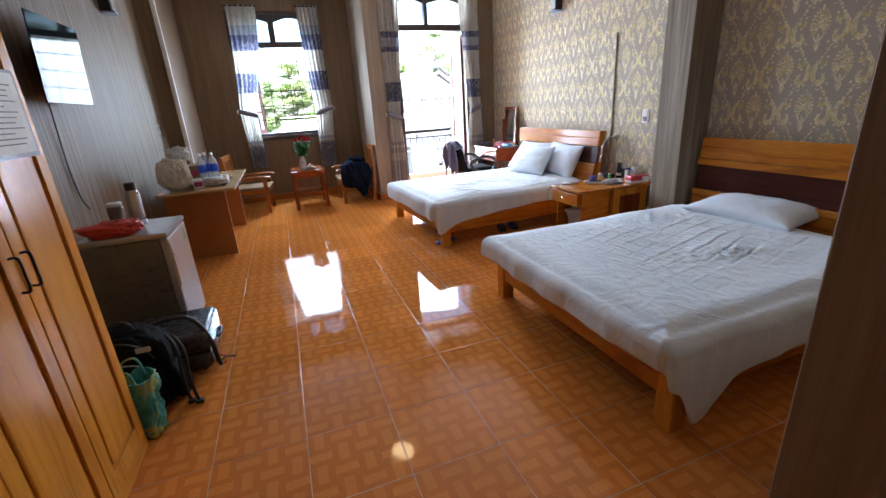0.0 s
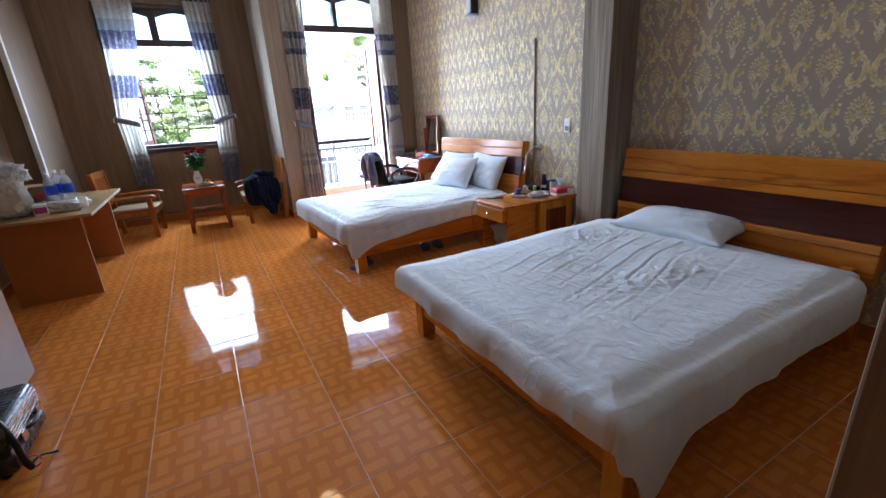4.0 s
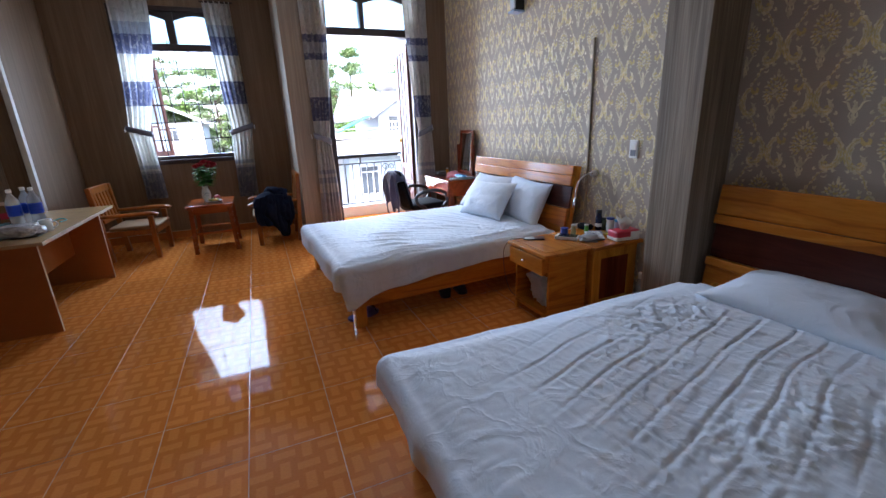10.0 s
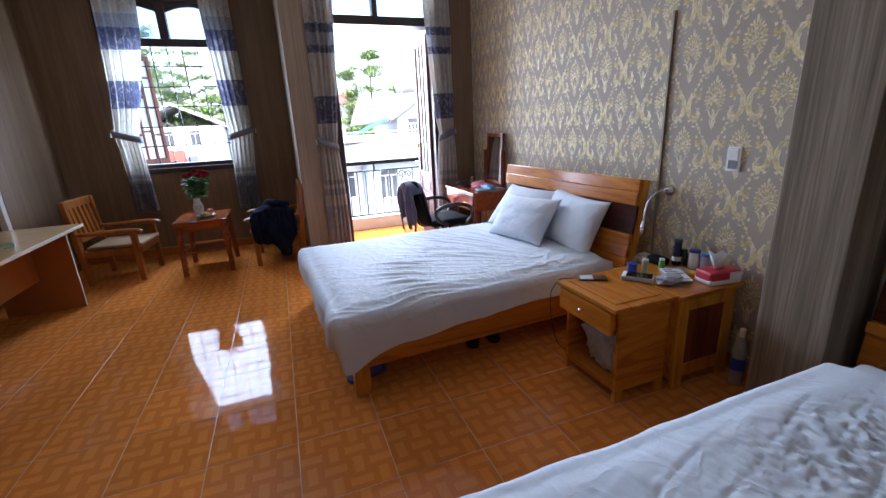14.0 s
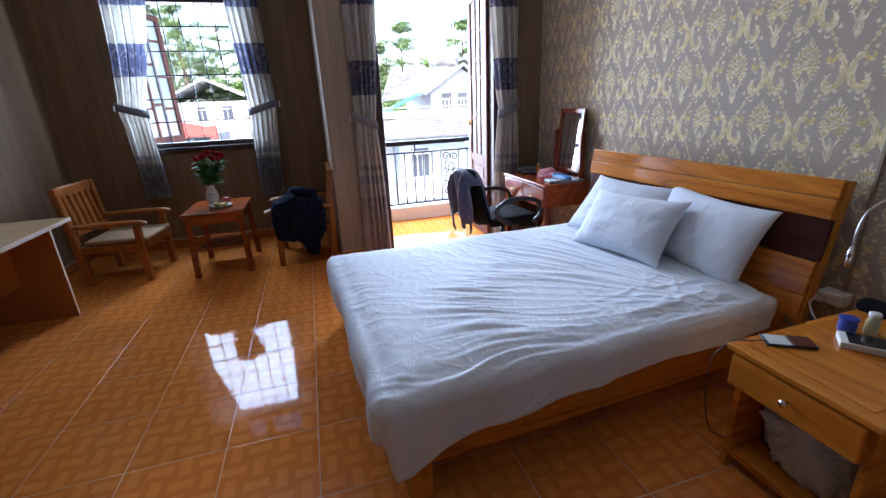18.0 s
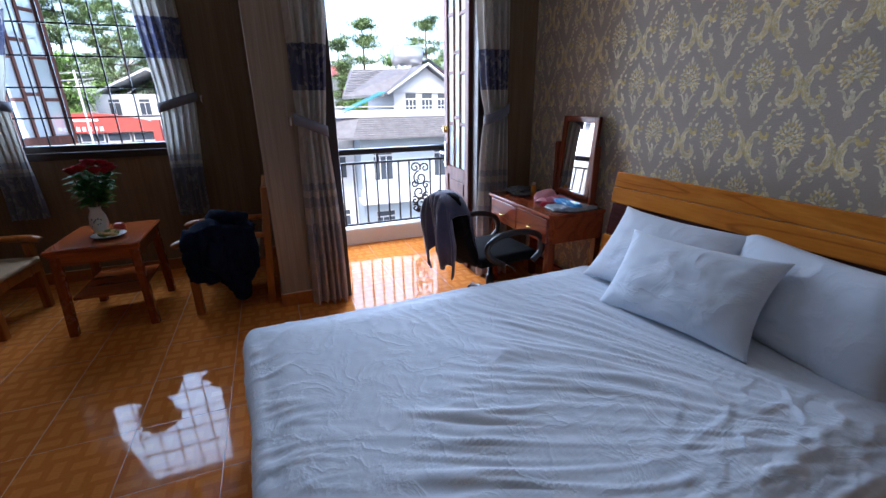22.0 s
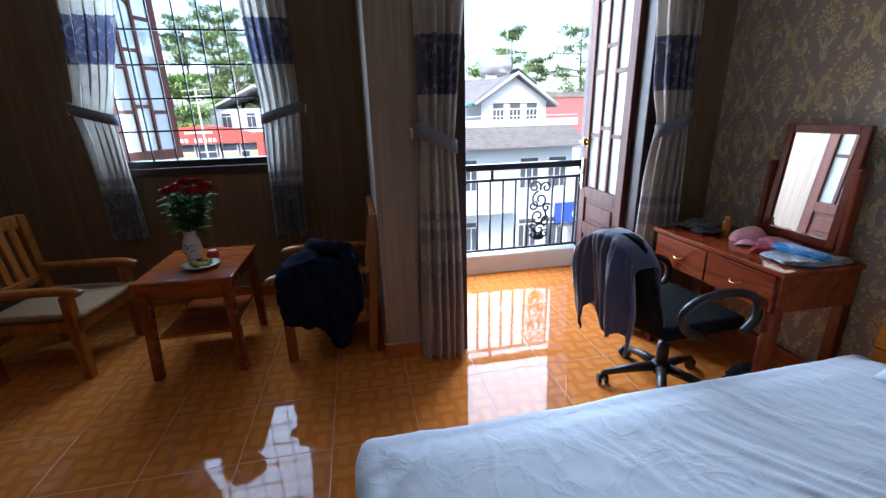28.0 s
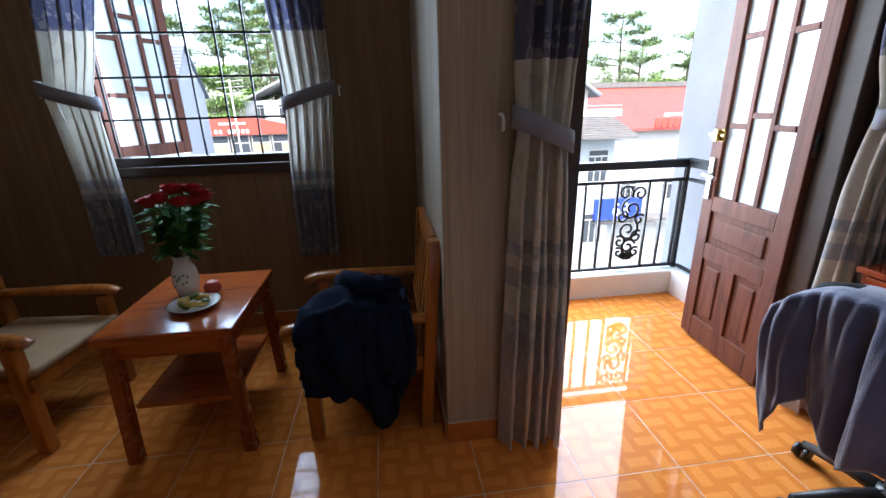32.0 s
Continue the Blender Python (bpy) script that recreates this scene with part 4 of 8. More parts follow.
# ---- curtains
def curtain(name, x0, x1, tie, tie_z, bot, top, bottom, y, mat, label, group, folds=9, depth=0.045):
    """A pleated sheet gathered at a tieback: (x0, x1) at the top, tie and bot the spans lower down."""
    ob_at = ((x0 + x1) / 2, y, 0)
    th = thing(name, ob_at, label, "curtain", group)
    R, Cn = 120, 150
    X = np.zeros((R, Cn, 3))
    ph = random.uniform(0, 6)
    for i in range(R):
        z = top + (bottom - top) * i / (R - 1)
        if z > tie_z:
            f = (top - z) / (top - tie_z)
            s = f ** 1.8
            a, b = x0 + (tie[0] - x0) * s, x1 + (tie[1] - x1) * s
            bow = math.sin(math.pi * f) * 0.03
        else:
            f = (tie_z - z) / (tie_z - bottom)
            s = 1 - (1 - f) ** 2
            a, b = tie[0] + (bot[0] - tie[0]) * s, tie[1] + (bot[1] - tie[1]) * s
            bow = 0.0
        pinch = math.exp(-((z - tie_z) / 0.12) ** 2)
        for j in range(Cn):
            u = j / (Cn - 1)
            w = folds * 2 * math.pi * (u + 0.04 * math.sin(5 * u + ph) + 0.02 * math.sin(z * 2 + ph))
            d = depth * (1 - 0.45 * pinch) * (0.75 + 0.5 * noise.noise(Vector((u * 6, z * 0.8, ph))))
            X[i, j] = (a + (b - a) * u + 0.3 * d * math.sin(2 * w), y + d * math.sin(w) - 0.02 * pinch + bow * 0.2 + 0.012 * noise.noise(Vector((u * 14, z * 5, ph))), z)
    X[:, :, 0] -= ob_at[0]
    X[:, :, 1] -= ob_at[1]
    me = grid_mesh("fabric", X, mat)
    ob = new("fabric", me)
    ob.parent = th
    BASE[ob] = Vector(ob_at)
    side = -1 if (tie[0] + tie[1]) < (x0 + x1) else 1
    bm = BM()
    cx, hw = (tie[0] + tie[1]) / 2, (tie[1] - tie[0]) / 2 + 0.015
    ring = [(cx + hw * math.cos(a), y - 0.02 + 0.058 * math.sin(a), tie_z + 0.045 * side * math.cos(a)) for a in [2 * math.pi * i / 20 for i in range(21)]]
    for a, b in zip(ring, ring[1:]):
        vs = [bm.verts.new(p) for p in ((a[0], a[1], a[2] - 0.036), (b[0], b[1], b[2] - 0.036), (b[0], b[1], b[2] + 0.036), (a[0], a[1], a[2] + 0.036))]
        bm.faces.new(vs)
    bmesh.ops.remove_doubles(bm, verts=bm.verts, dist=0.0005)
    t = part("tieback", bm, plain(name + "_tie", (0.19, 0.19, 0.225), 0.8), th, "grey-blue fabric tieback", True)
    solidify(t, 0.006)
    part("curtain_rail", tube(BM(), [(min(x0, x1) - 0.03, y, top - 0.01), (max(x0, x1) + 0.03, y, top - 0.01)], 0.012, 8), M_FRAME, th)
    hx = cx + (hw + 0.02) * side
    part("tieback_hook", tube(BM(), smooth_path([(hx, y + 0.08, tie_z + 0.05), (hx, y + 0.03, tie_z + 0.05), (hx, y + 0.01, tie_z + 0.02), (hx, y + 0.02, tie_z)], 3), 0.006, 6), M_WHITEPL, th)
    return th


random.seed(4)
curtain("window_curtain", -0.41, 0.0, (-0.505, -0.25), 1.49, (-0.47, -0.24), 3.08, 0.60, YW - 0.095, M_CURTW, "cream and blue banded curtain, tied back beside the window", "window curtains", 6)
curtain("window_curtain", 0.62, 0.95, (0.71, 0.98), 1.47, (0.68, 0.925), 3.08, 0.52, YW - 0.095, M_CURTW, "cream and blue banded curtain, tied back beside the window", "window curtains", 6)
curtain("door_curtain", 1.68, 1.98, (1.685, 1.865), 1.31, (1.66, 1.91), 3.12, 0.015, YF - 0.07, M_CURTD, "long cream and blue banded curtain tied back by the balcony door", "door curtains", 5, 0.056)
curtain("door_curtain", 2.96, 3.25, (3.07, 3.25), 1.35, (3.03, 3.28), 3.12, 0.015, YF - 0.07, M_CURTD, "long cream and blue banded curtain tied back by the balcony door", "door curtains", 5, 0.056)

# ---- ceiling lamp
lamp = thing("ceiling_lamp", (0.95, 4.9, TOP), "round frosted ceiling lamp, lit warm", "lamp")
k = Nodes("lamp_glow")
k.put("Base Color", (0.9, 0.85, 0.7)).put("Emission Color", (1.0, 0.70, 0.34)).put("Emission Strength", 0.5)
part("shade", lathe(BM(), [(0.0, -0.10), (0.06, -0.095), (0.12, -0.07), (0.15, -0.03), (0.155, -0.012)], (0.95, 4.9, TOP), 28), k.mat, lamp)
part("base", lathe(BM(), [(0.17, -0.012), (0.175, -0.006), (0.175, -0.001), (0.0, -0.001)], (0.95, 4.9, TOP), 28), M_WHITEPL, lamp)


# ---------------------------------------------------------------- beds
def drape(x0, x1, y0, y1, top, foot, near, far, wrinkle, radius=0.05, step=0.0095, skew=0.0):
    """A cloth laid on a block: it falls by foot, near(distance from the foot) and far over three edges and fans round the corners; wrinkle(x, y) lifts it."""
    top_x, top_y = np.arange(x0, x1 + 1e-6, step), np.arange(y0, y1 + 1e-6, step)
    nf, nn, nu = int(foot / step), int(near(0.1) / step), int(far / step)
    rows = [(x0, 1 - i / nf) for i in range(nf)] + [(x, 0.0) for x in top_x]
    cols = [(y0, i / nn - 1) for i in range(nn)] + [(y, 0.0) for y in top_y] + [(y1, (i + 1) / nu) for i in range(nu)]
    X = np.zeros((len(rows), len(cols), 3))
    for i, (cx, a) in enumerate(rows):
        for j, (cy, b) in enumerate(cols):
            side = near(cx - x0) if b < 0 else far
            c = abs(b)
            if a == 0 and c == 0:
                edge = min(cx - x0, cy - y0, y1 - cy)
                X[i, j] = (cx, cy, top + wrinkle(cx, cy) - 0.02 * math.exp(-(max(edge, 0) / 0.06) ** 2))
                continue
            if a > 0 and c > 0:
                f = 0.5 * c / a if c <= a else 1 - 0.5 * a / c
                g = min(1.0, max(0.0, (f - 0.45) / 0.55))
                d = max(a, c) * (foot + (side - foot) * g * g * (3 - 2 * g))
                turn = math.pi / 2 * f ** (0.75 if b < 0 else 1.0)
            elif a > 0:
                d, turn = a * foot, 0.0
            else:
                d, turn = c * side, math.pi / 2
            ux, uy = -math.cos(turn), math.copysign(math.sin(turn), b)
            s, t = cx + ux * d, cy + uy * d
            q = radius * math.pi / 2
            if d < q:
                out, dn = radius * math.sin(d / radius), radius * (1 - math.cos(d / radius))
            else:
                out, dn = radius, radius + (d - q)
            along = t if abs(ux) > abs(uy) else s
            loose = min(1.0, d / 0.12)
            wave = (0.011 * math.sin(along * 11 + 2 * math.sin(along * 3.1)) + 0.010 * noise.noise(Vector((along * 9, d * 2.5, 1.3)))) * loose
            lift = 0.010 * noise.noise(Vector((s * 3, t * 3, 9.1))) * loose
            w = wrinkle(s, t)
            X[i, j] = (cx + ux * (out + wave + 0.5 * w), cy + uy * (out + wave + 0.5 * w), top - 0.02 - dn + lift + w * max(0.0, 1 - d / 0.1))
    if skew:
        # the far side splays out a little towards the foot
        gx = np.clip(1 - (X[:, :, 0] - x0) / 1.6, 0, 1.1)
        gy = np.clip((X[:, :, 1] - (y0 + y1) / 2) / ((y1 - y0) / 2), 0, 1.2) ** 2
        X[:, :, 1] += skew * gx * gy
    return X


def ridge(v, width):
    return math.exp(-(v / width) ** 2)


def quilt_wrinkle(x, y):
    """A crumpled quilt: stitched lines that cross in diamonds, and gathered creases in bands across the middle."""
    n1 = noise.noise(Vector((x * 2.1, y * 2.1, 0.3)))
    bend = noise.noise(Vector((x * 2.5, y * 2.5, 4.0)))
    a = (x * 0.97 + y * 0.26) / 0.115 + 0.4 * bend
    b = (y * 0.97 - x * 0.26) / 0.115 + 0.4 * noise.noise(Vector((x * 2.5, y * 2.5, 8.0)))
    fa, fb = abs(a - round(a)), abs(b - round(b))
    mid = math.exp(-((x - 2.45) / 0.65) ** 4 - ((y - 2.1) / 0.58) ** 4)
    near_band = math.exp(-((x - 2.35 - 0.9 * (y - 1.72)) / 0.42) ** 2 - ((y - 1.72 + 0.25 * (x - 2.35)) / 0.13) ** 2)
    far_band = math.exp(-((x - 2.72) / 0.36) ** 2 - ((y - 2.45) / 0.16) ** 2)
    uneven_a = max(0.0, 0.70 + 1.0 * noise.noise(Vector((x * 2.3, y * 2.3, 51.0))))
    uneven_b = max(0.0, 0.70 + 1.0 * noise.noise(Vector((x * 2.3, y * 2.3, 57.0))))
    seam = -0.0046 * (ridge(fa, 0.07) * uneven_a + ridge(fb, 0.07) * uneven_b) * (0.08 + mid)
    lip = 0.0030 * (ridge(fa - 0.14, 0.07) * uneven_a + ridge(fb - 0.14, 0.07) * uneven_b) * (0.05 + mid)
    warp = 0.5 * noise.noise(Vector((x * 3, y * 3, 2.0)))
    cross = ridge(noise.noise(Vector(((x * 0.95 + y * 0.30) * 27 + warp * 8, (y - x) * 7.0, 5.0))), 0.12)
    fine = ridge(noise.noise(Vector((x * 34 + warp * 8, y * 24, 7.0))), 0.14)
    long = ridge(noise.noise(Vector(((x - y) * 8 + warp * 4, (y + x) * 3.0, 15.0))), 0.06)
    gather = near_band + far_band
    foot = ridge(noise.noise(Vector((y * 20 + warp * 4, x * 4.0, 23.0))), 0.14) * math.exp(-((x - 1.42) / 0.2) ** 2)
    return 0.012 * n1 + seam + lip + (0.0085 * cross + 0.0050 * fine) * gather + (0.0022 * cross + 0.0018 * fine) * mid + 0.0018 * long * (0.4 + mid) + 0.0018 * foot + 0.0014 * noise.noise(Vector((x * 20, y * 20, 0)))


def sheet_wrinkle(x, y):
    """A thin duvet pulled from the near edge: long soft creases that fan towards the foot and the far side."""
    cx, cy = 3.15, 4.05
    ang, r = math.atan2(y - cy, cx - x), math.hypot(x - cx, y - cy)
    warp = noise.noise(Vector((x * 1.7, y * 1.7, 3.0)))
    fan = math.exp(-((r - 0.85) / 0.62) ** 4)
    f = noise.noise(Vector((ang * 13 + warp * 1.3, r * 1.1, 2.0)))
    g = noise.noise(Vector((ang * 25 + warp * 2.0, r * 1.6, 6.0)))
    k = noise.noise(Vector((ang * 44 + warp * 2.5, r * 2.4, 16.0)))
    some = max(0.0, 0.55 + 1.2 * noise.noise(Vector((x * 1.9, y * 2.6, 31.0))))
    gather = math.exp(-((x - 2.85) / 0.42) ** 2 - ((y - 4.25) / 0.24) ** 2)
    across = noise.noise(Vector((x * 7 + warp * 3, y * 11 + warp * 2, 21.0)))
    far = math.exp(-((y - 5.35) / 0.25) ** 2)
    h = noise.noise(Vector((x * 8 + y * 5 + warp * 3, (y - x) * 2.0, 11.0)))
    foot = ridge(noise.noise(Vector((y * 13 + warp * 4, x * 3.0, 23.0))), 0.13) * math.exp(-((x - 1.45) / 0.18) ** 2)
    creases = (0.013 * ridge(f, 0.13) + 0.0075 * ridge(g, 0.12) + 0.003 * ridge(k, 0.14)) * fan * some
    return creases + 0.008 * ridge(across, 0.13) * gather + 0.005 * ridge(h, 0.08) * far * some + 0.005 * foot + 0.010 * noise.noise(Vector((x * 1.7, y * 1.7, 1.0))) + 0.0015 * noise.noise(Vector((x * 24, y * 24, 0)))


def bed_frame(xf, y0, y1, label, group, h0, h1, hx, tip, boards):
    """A low plank bed; boards are the headboard's rows: name, lower and upper edge, depth at the front and back, timber, label."""
    xh = xf + 1.97
    bed = thing("bed_frame", ((xf + xh) / 2, (y0 + y1) / 2, 0), label, "bed", group)
    for x in (xf, xh - 0.1):
        for y in (y0, y1 - 0.09):
            part("leg", boxm(x, x + 0.09, y, y + 0.09, 0, 0.335, 0.006), M_PINE_Z, bed)
    part("foot_rail", boxm(xf + 0.01, xf + 0.045, y0 + 0.091, y1 - 0.091, 0.155, 0.345, 0.005), M_PINE_Y, bed)
    for y in (y0 + 0.02, y1 - 0.055):
        part("side_rail", boxm(xf + 0.091, xh - 0.101, y, y + 0.035, 0.155, 0.345, 0.005), M_PINE_X, bed)
    for i in range(9):
        x = xf + 0.16 + i * 0.21
        part("slat", boxm(x, x + 0.09, y0 + 0.056, y1 - 0.056, 0.318, 0.338), M_PINE_Y, bed)
    lean = Matrix.Translation((hx, 0, 1.0)) @ Matrix.Rotation(radians(tip), 4, 'Y') @ Matrix.Translation((-3.355, 0, -1.0))
    top = max(b[2] for b in boards)
    for y in (h0, h1 - 0.035):
        part("headboard_side", boxm(3.396, 3.452, y, y + 0.035, 0.36, top, 0.005, m=lean), M_PINE_Z, bed)
    ya, yb = h0 - 0.002, h1 + 0.002
    for y in (ya + 0.08, yb - 0.14):
        part("headboard_post", boxm(hx - 0.09, hx - 0.03, y, y + 0.06, 0.0, 0.46, 0.004), M_PINE_Z, bed)
    for name, z0, z1, a, b, mat, note in boards:
        part(name, boxm(a, b, ya, yb, z0, z1, 0.005, m=lean), mat, bed, note)
    return bed


def turned(ob, about, degrees):
    """Turns a finished thing about an upright axis."""
    p = Vector((about[0], about[1], 0))
    ob.matrix_basis = Matrix.Translation(p) @ Matrix.Rotation(radians(degrees), 4, 'Z') @ Matrix.Translation(-p) @ ob.matrix_basis
    return ob


B1Y0, B1Y1, B2Y0, B2Y1 = 1.15, 2.765, 4.04, 5.69
PIVOT, SWING = (1.47, 4.04), 3.1          # the second bed stands a little askew
GRAIN = "broad golden plank with bold grain"
DARK = "dark red-brown varnished panel"
bed_frame(1.44, B1Y0, B1Y1, "golden varnished wooden bed with plank headboard against damask wall", "beds", 1.15, 2.79, 3.45, 6.0, [
    ("headboard_plank", 0.862, 1.035, 3.355, 3.385, M_PINE_Y, GRAIN), ("headboard_ledge", 0.805, 0.860, 3.345, 3.385, M_PINE_Y, ""),
    ("headboard_panel", 0.602, 0.804, 3.375, 3.395, M_DARKRED, DARK), ("headboard_ledge", 0.55, 0.60, 3.345, 3.385, M_PINE_Y, ""),
    ("headboard_plank", 0.40, 0.548, 3.36, 3.385, M_PINE_Y, "")])
turned(bed_frame(1.47, B2Y0, B2Y1, "golden varnished wooden bed with dark panel headboard by the nightstands", "beds", 3.965, 5.57, 3.43, 9.0, [
    ("headboard_plank", 0.966, 1.05, 3.355, 3.385, M_PINE_Y, GRAIN), ("headboard_plank", 0.875, 0.964, 3.353, 3.385, M_PINE_Y, GRAIN),
    ("headboard_panel", 0.682, 0.873, 3.375, 3.395, M_DARKRED, DARK),
    ("headboard_plank", 0.52, 0.68, 3.355, 3.385, M_PINE_Y, ""), ("headboard_plank", 0.40, 0.518, 3.36, 3.385, M_PINE_Y, "")]), PIVOT, SWING)


def soft_block(name, x0, x1, y0, y1, z0, z1, mat, label, cat, r=0.05):
    bm = boxm(x0, x1, y0, y1, z0, z1, r, seg=4)
    for v in bm.verts:
        if v.co.x < x0 + 0.2 and v.co.y > (y0 + y1) / 2:
            v.co.y -= 0.13
    return solo(name, bm, mat, label, cat, smooth=True)


soft_block("mattress", 1.43, 3.32, B1Y0 + 0.02, B1Y1 - 0.02, 0.347, 0.472, M_SHEET, "white sheeted mattress on the wooden bed", "mattress", 0.035)
turned(soft_block("mattress", 1.47, 3.37, B2Y0 + 0.01, B2Y1 - 0.06, 0.347, 0.472, M_SHEET, "white sheeted mattress on the wooden bed", "mattress", 0.035), PIVOT, SWING)


def cloth(name, X, mat, label, cat, thick=0.012):
    """A laid cloth: its sheet and the stitched hem round it."""
    at = Vector((X[:, :, 0].mean(), X[:, :, 1].mean(), X[:, :, 2].min()))
    th = thing(name, at, label, cat)
    ob = new("sheet", grid_mesh("sheet", X - np.array(at), mat))
    ob.parent = th
    solidify(ob, thick)
    edge = np.concatenate([X[0, ::2], X[::2, -1], X[-1, ::-2], X[::-2, 0]])
    part("hem", tube(BM(), [tuple(p) for p in edge], thick * 0.55, 6), mat, th)
    return th


cloth("quilt", drape(1.375, 3.16, B1Y0 + 0.01, B1Y1 - 0.02, 0.503, 0.15, lambda d: 0.235 + 0.20 * math.exp(-((d - 0.14) / (0.07 if d < 0.14 else 0.20)) ** 2), 0.14, quilt_wrinkle), M_DUVET, "crumpled white quilt stitched in diamonds, hanging over the bed", "quilt")
turned(cloth("duvet", drape(1.425, 3.28, B2Y0 + 0.045, B2Y1 - 0.12, 0.503, 0.20, lambda d: 0.172 + 0.075 * max(0.0, 1 - d / 1.2) + 0.095 * math.exp(-(max(0.0, d - 0.04) / 0.15) ** 1.2), 0.16, sheet_wrinkle, 0.05, 0.009, 0.055), M_DUVET, "creased white cotton duvet spread over the bed", "duvet"), PIVOT, SWING)


def pillow(m, w, h, t, label, seed=0, group="pillows"):
    """A stuffed pillow, w wide, h high and t thick, with pulled corners."""
    n = 44
    bm = BM()
    faces = []
    for side in (1, -1):
        rows = []
        for i in range(n + 1):
            row = []
            for j in range(n + 1):
                u, v = -1 + 2 * i / n, -1 + 2 * j / n
                prof = max(0.0, (1 - abs(u) ** 2.6) * (1 - abs(v) ** 2.6)) ** 0.52
                pull = 1 - 0.10 * (1 - abs(v) ** 2) * abs(u) ** 3, 1 - 0.12 * (1 - abs(u) ** 2) * abs(v) ** 3
                wr = 0.007 * noise.noise(Vector((u * 3 + seed, v * 3, side * 2.0))) + 0.005 * (1 - abs(noise.noise(Vector((u * 5 + seed, v * 2.5, 3.0 * side))))) ** 3
                row.append(bm.verts.new((u * w / 2 * pull[0], v * h / 2 * pull[1], side * (prof * t / 2 + wr * prof))))
            rows.append(row)
        for a, b in zip(rows, rows[1:]):
            for k in range(n):
                q = (a[k], b[k], b[k + 1], a[k + 1])
                faces.append(q if side > 0 else q[::-1])
    for q in faces:
        bm.faces.new(q).smooth = True
    bmesh.ops.remove_doubles(bm, verts=bm.verts, dist=0.0008)
    ob = new("pillow", mesh_of(bm, "pillow", M_PILLOW, True))
    ob.matrix_world = m
    return tagged(ob, label, "pillow", group)


def leaning(x, y, z, back, yaw=0, roll=0):
    """Standing on its long edge and leaning back towards the headboard, its broad side to the foot."""
    return Matrix.Translation((x, y, z)) @ Matrix.Rotation(radians(yaw), 4, 'Z') @ Matrix.Rotation(radians(-90 + back), 4, 'Y') @ Matrix.Rotation(radians(90 + roll), 4, 'Z')


pillow(Matrix.Translation((3.265, 2.16, 0.548)) @ Matrix.Rotation(radians(90 + 3), 4, 'Z') @ Matrix.Rotation(radians(-5), 4, 'X'), 0.80, 0.50, 0.16, "plump white pillow lying flat on the bed", 1)
pillow(leaning(3.215, 5.19, 0.70, 40, 6), 0.68, 0.46, 0.16, "plump white pillow leaning on the headboard", 2)
pillow(leaning(3.08, 4.945, 0.672, 36, 8, 3), 0.67, 0.42, 0.16, "plump white pillow leaning on another pillow", 3)
pillow(leaning(3.30, 4.60, 0.688, 23, -2, -3), 0.69, 0.45, 0.16, "plump white pillow leaning on the headboard", 4)

# ---------------------------------------------------------------- nightstands
NZ = 0.56
ns = thing("nightstand", (2.87, 3.63, 0), "golden wooden nightstand with one drawer ajar and open shelf", "nightstand", "nightstands")
a, b, c, d = 2.715, 3.045, 3.415, 3.835
part("top", boxm(a - 0.062, b + 0.003, c - 0.03, d + 0.022, NZ - 0.028, NZ - 0.003, 0.006), M_PINE_Y, ns)
part("top_inset", boxm(a - 0.012, b - 0.05, c + 0.022, d - 0.028, NZ - 0.0035, NZ, 0.0012), M_PINE_Y, ns, "slightly raised centre board")
for y in (c, d - 0.022):
    bm = boxm(a, b, y, y + 0.022, 0.06, NZ - 0.029, 0.003)
    part("side_panel", bm, M_PINE_X, ns)
    for x0, x1 in ((a - 0.004, a + 0.055), (b - 0.055, b)):
        part("foot", boxm(x0, x1, y - 0.002, y + 0.024, 0.0, 0.0595, 0.004), M_PINE_Z, ns)
part("back_panel", boxm(b - 0.015, b, c + 0.023, d - 0.023, 0.05, NZ - 0.03), M_PINE_Y, ns)
part("shelf", boxm(a + 0.004, b - 0.016, c + 0.023, d - 0.023, 0.055, 0.085, 0.003), M_PINE_Y, ns)
part("drawer_rail", boxm(a + 0.006, a + 0.03, c + 0.023, d - 0.023, 0.375, 0.392, 0.002), M_PINE_Y, ns)
dr = part("drawer", boxm(a - 0.058, a - 0.034, c + 0.006, d - 0.004, 0.40, 0.522, 0.005), M_PINE_Y, ns, "golden drawer front, slightly pulled out")
part("drawer_box", boxm(a - 0.033, a + 0.22, c + 0.03, d - 0.03, 0.405, 0.505, 0.002), M_PINE_X, dr)
bm = lathe(BM(), [(0.0, 0.0), (0.006, 0.0), (0.006, 0.012), (0.013, 0.018), (0.013, 0.026), (0.0, 0.03)], (0, 0, 0), 14)
bmesh.ops.transform(bm, matrix=Matrix.Translation((a - 0.057, (c + d) / 2, 0.463)) @ Matrix.Rotation(radians(-90), 4, 'Y'), verts=bm.verts)
part("knob", bm, M_CHROME, dr, "chrome knob")
ns2 = thing("nightstand", (3.28, 3.6, 0), "golden wooden nightstand turned sideways with dark inset panel", "nightstand", "nightstands")
a, b, c, d = 3.075, 3.49, 3.385, 3.83
part("top", boxm(a - 0.023, b + 0.03, c - 0.028, d + 0.03, NZ - 0.028, NZ, 0.006), M_PINE_X, ns2)
part("carcass", boxm(a, b, c + 0.02, d, 0.05, NZ - 0.029, 0.003), M_PINE_X, ns2)
bm = BM()
for q in ((a, a + 0.075, 0, 0.531), (b - 0.075, b, 0, 0.531), (a + 0.075, b - 0.075, 0.455, 0.531), (a + 0.075, b - 0.075, 0.06, 0.135)):
    box(bm, q[0], q[1], c, c + 0.019, q[2], q[3], 0.003)
part("door_frame", bm, M_PINE_Z, ns2)
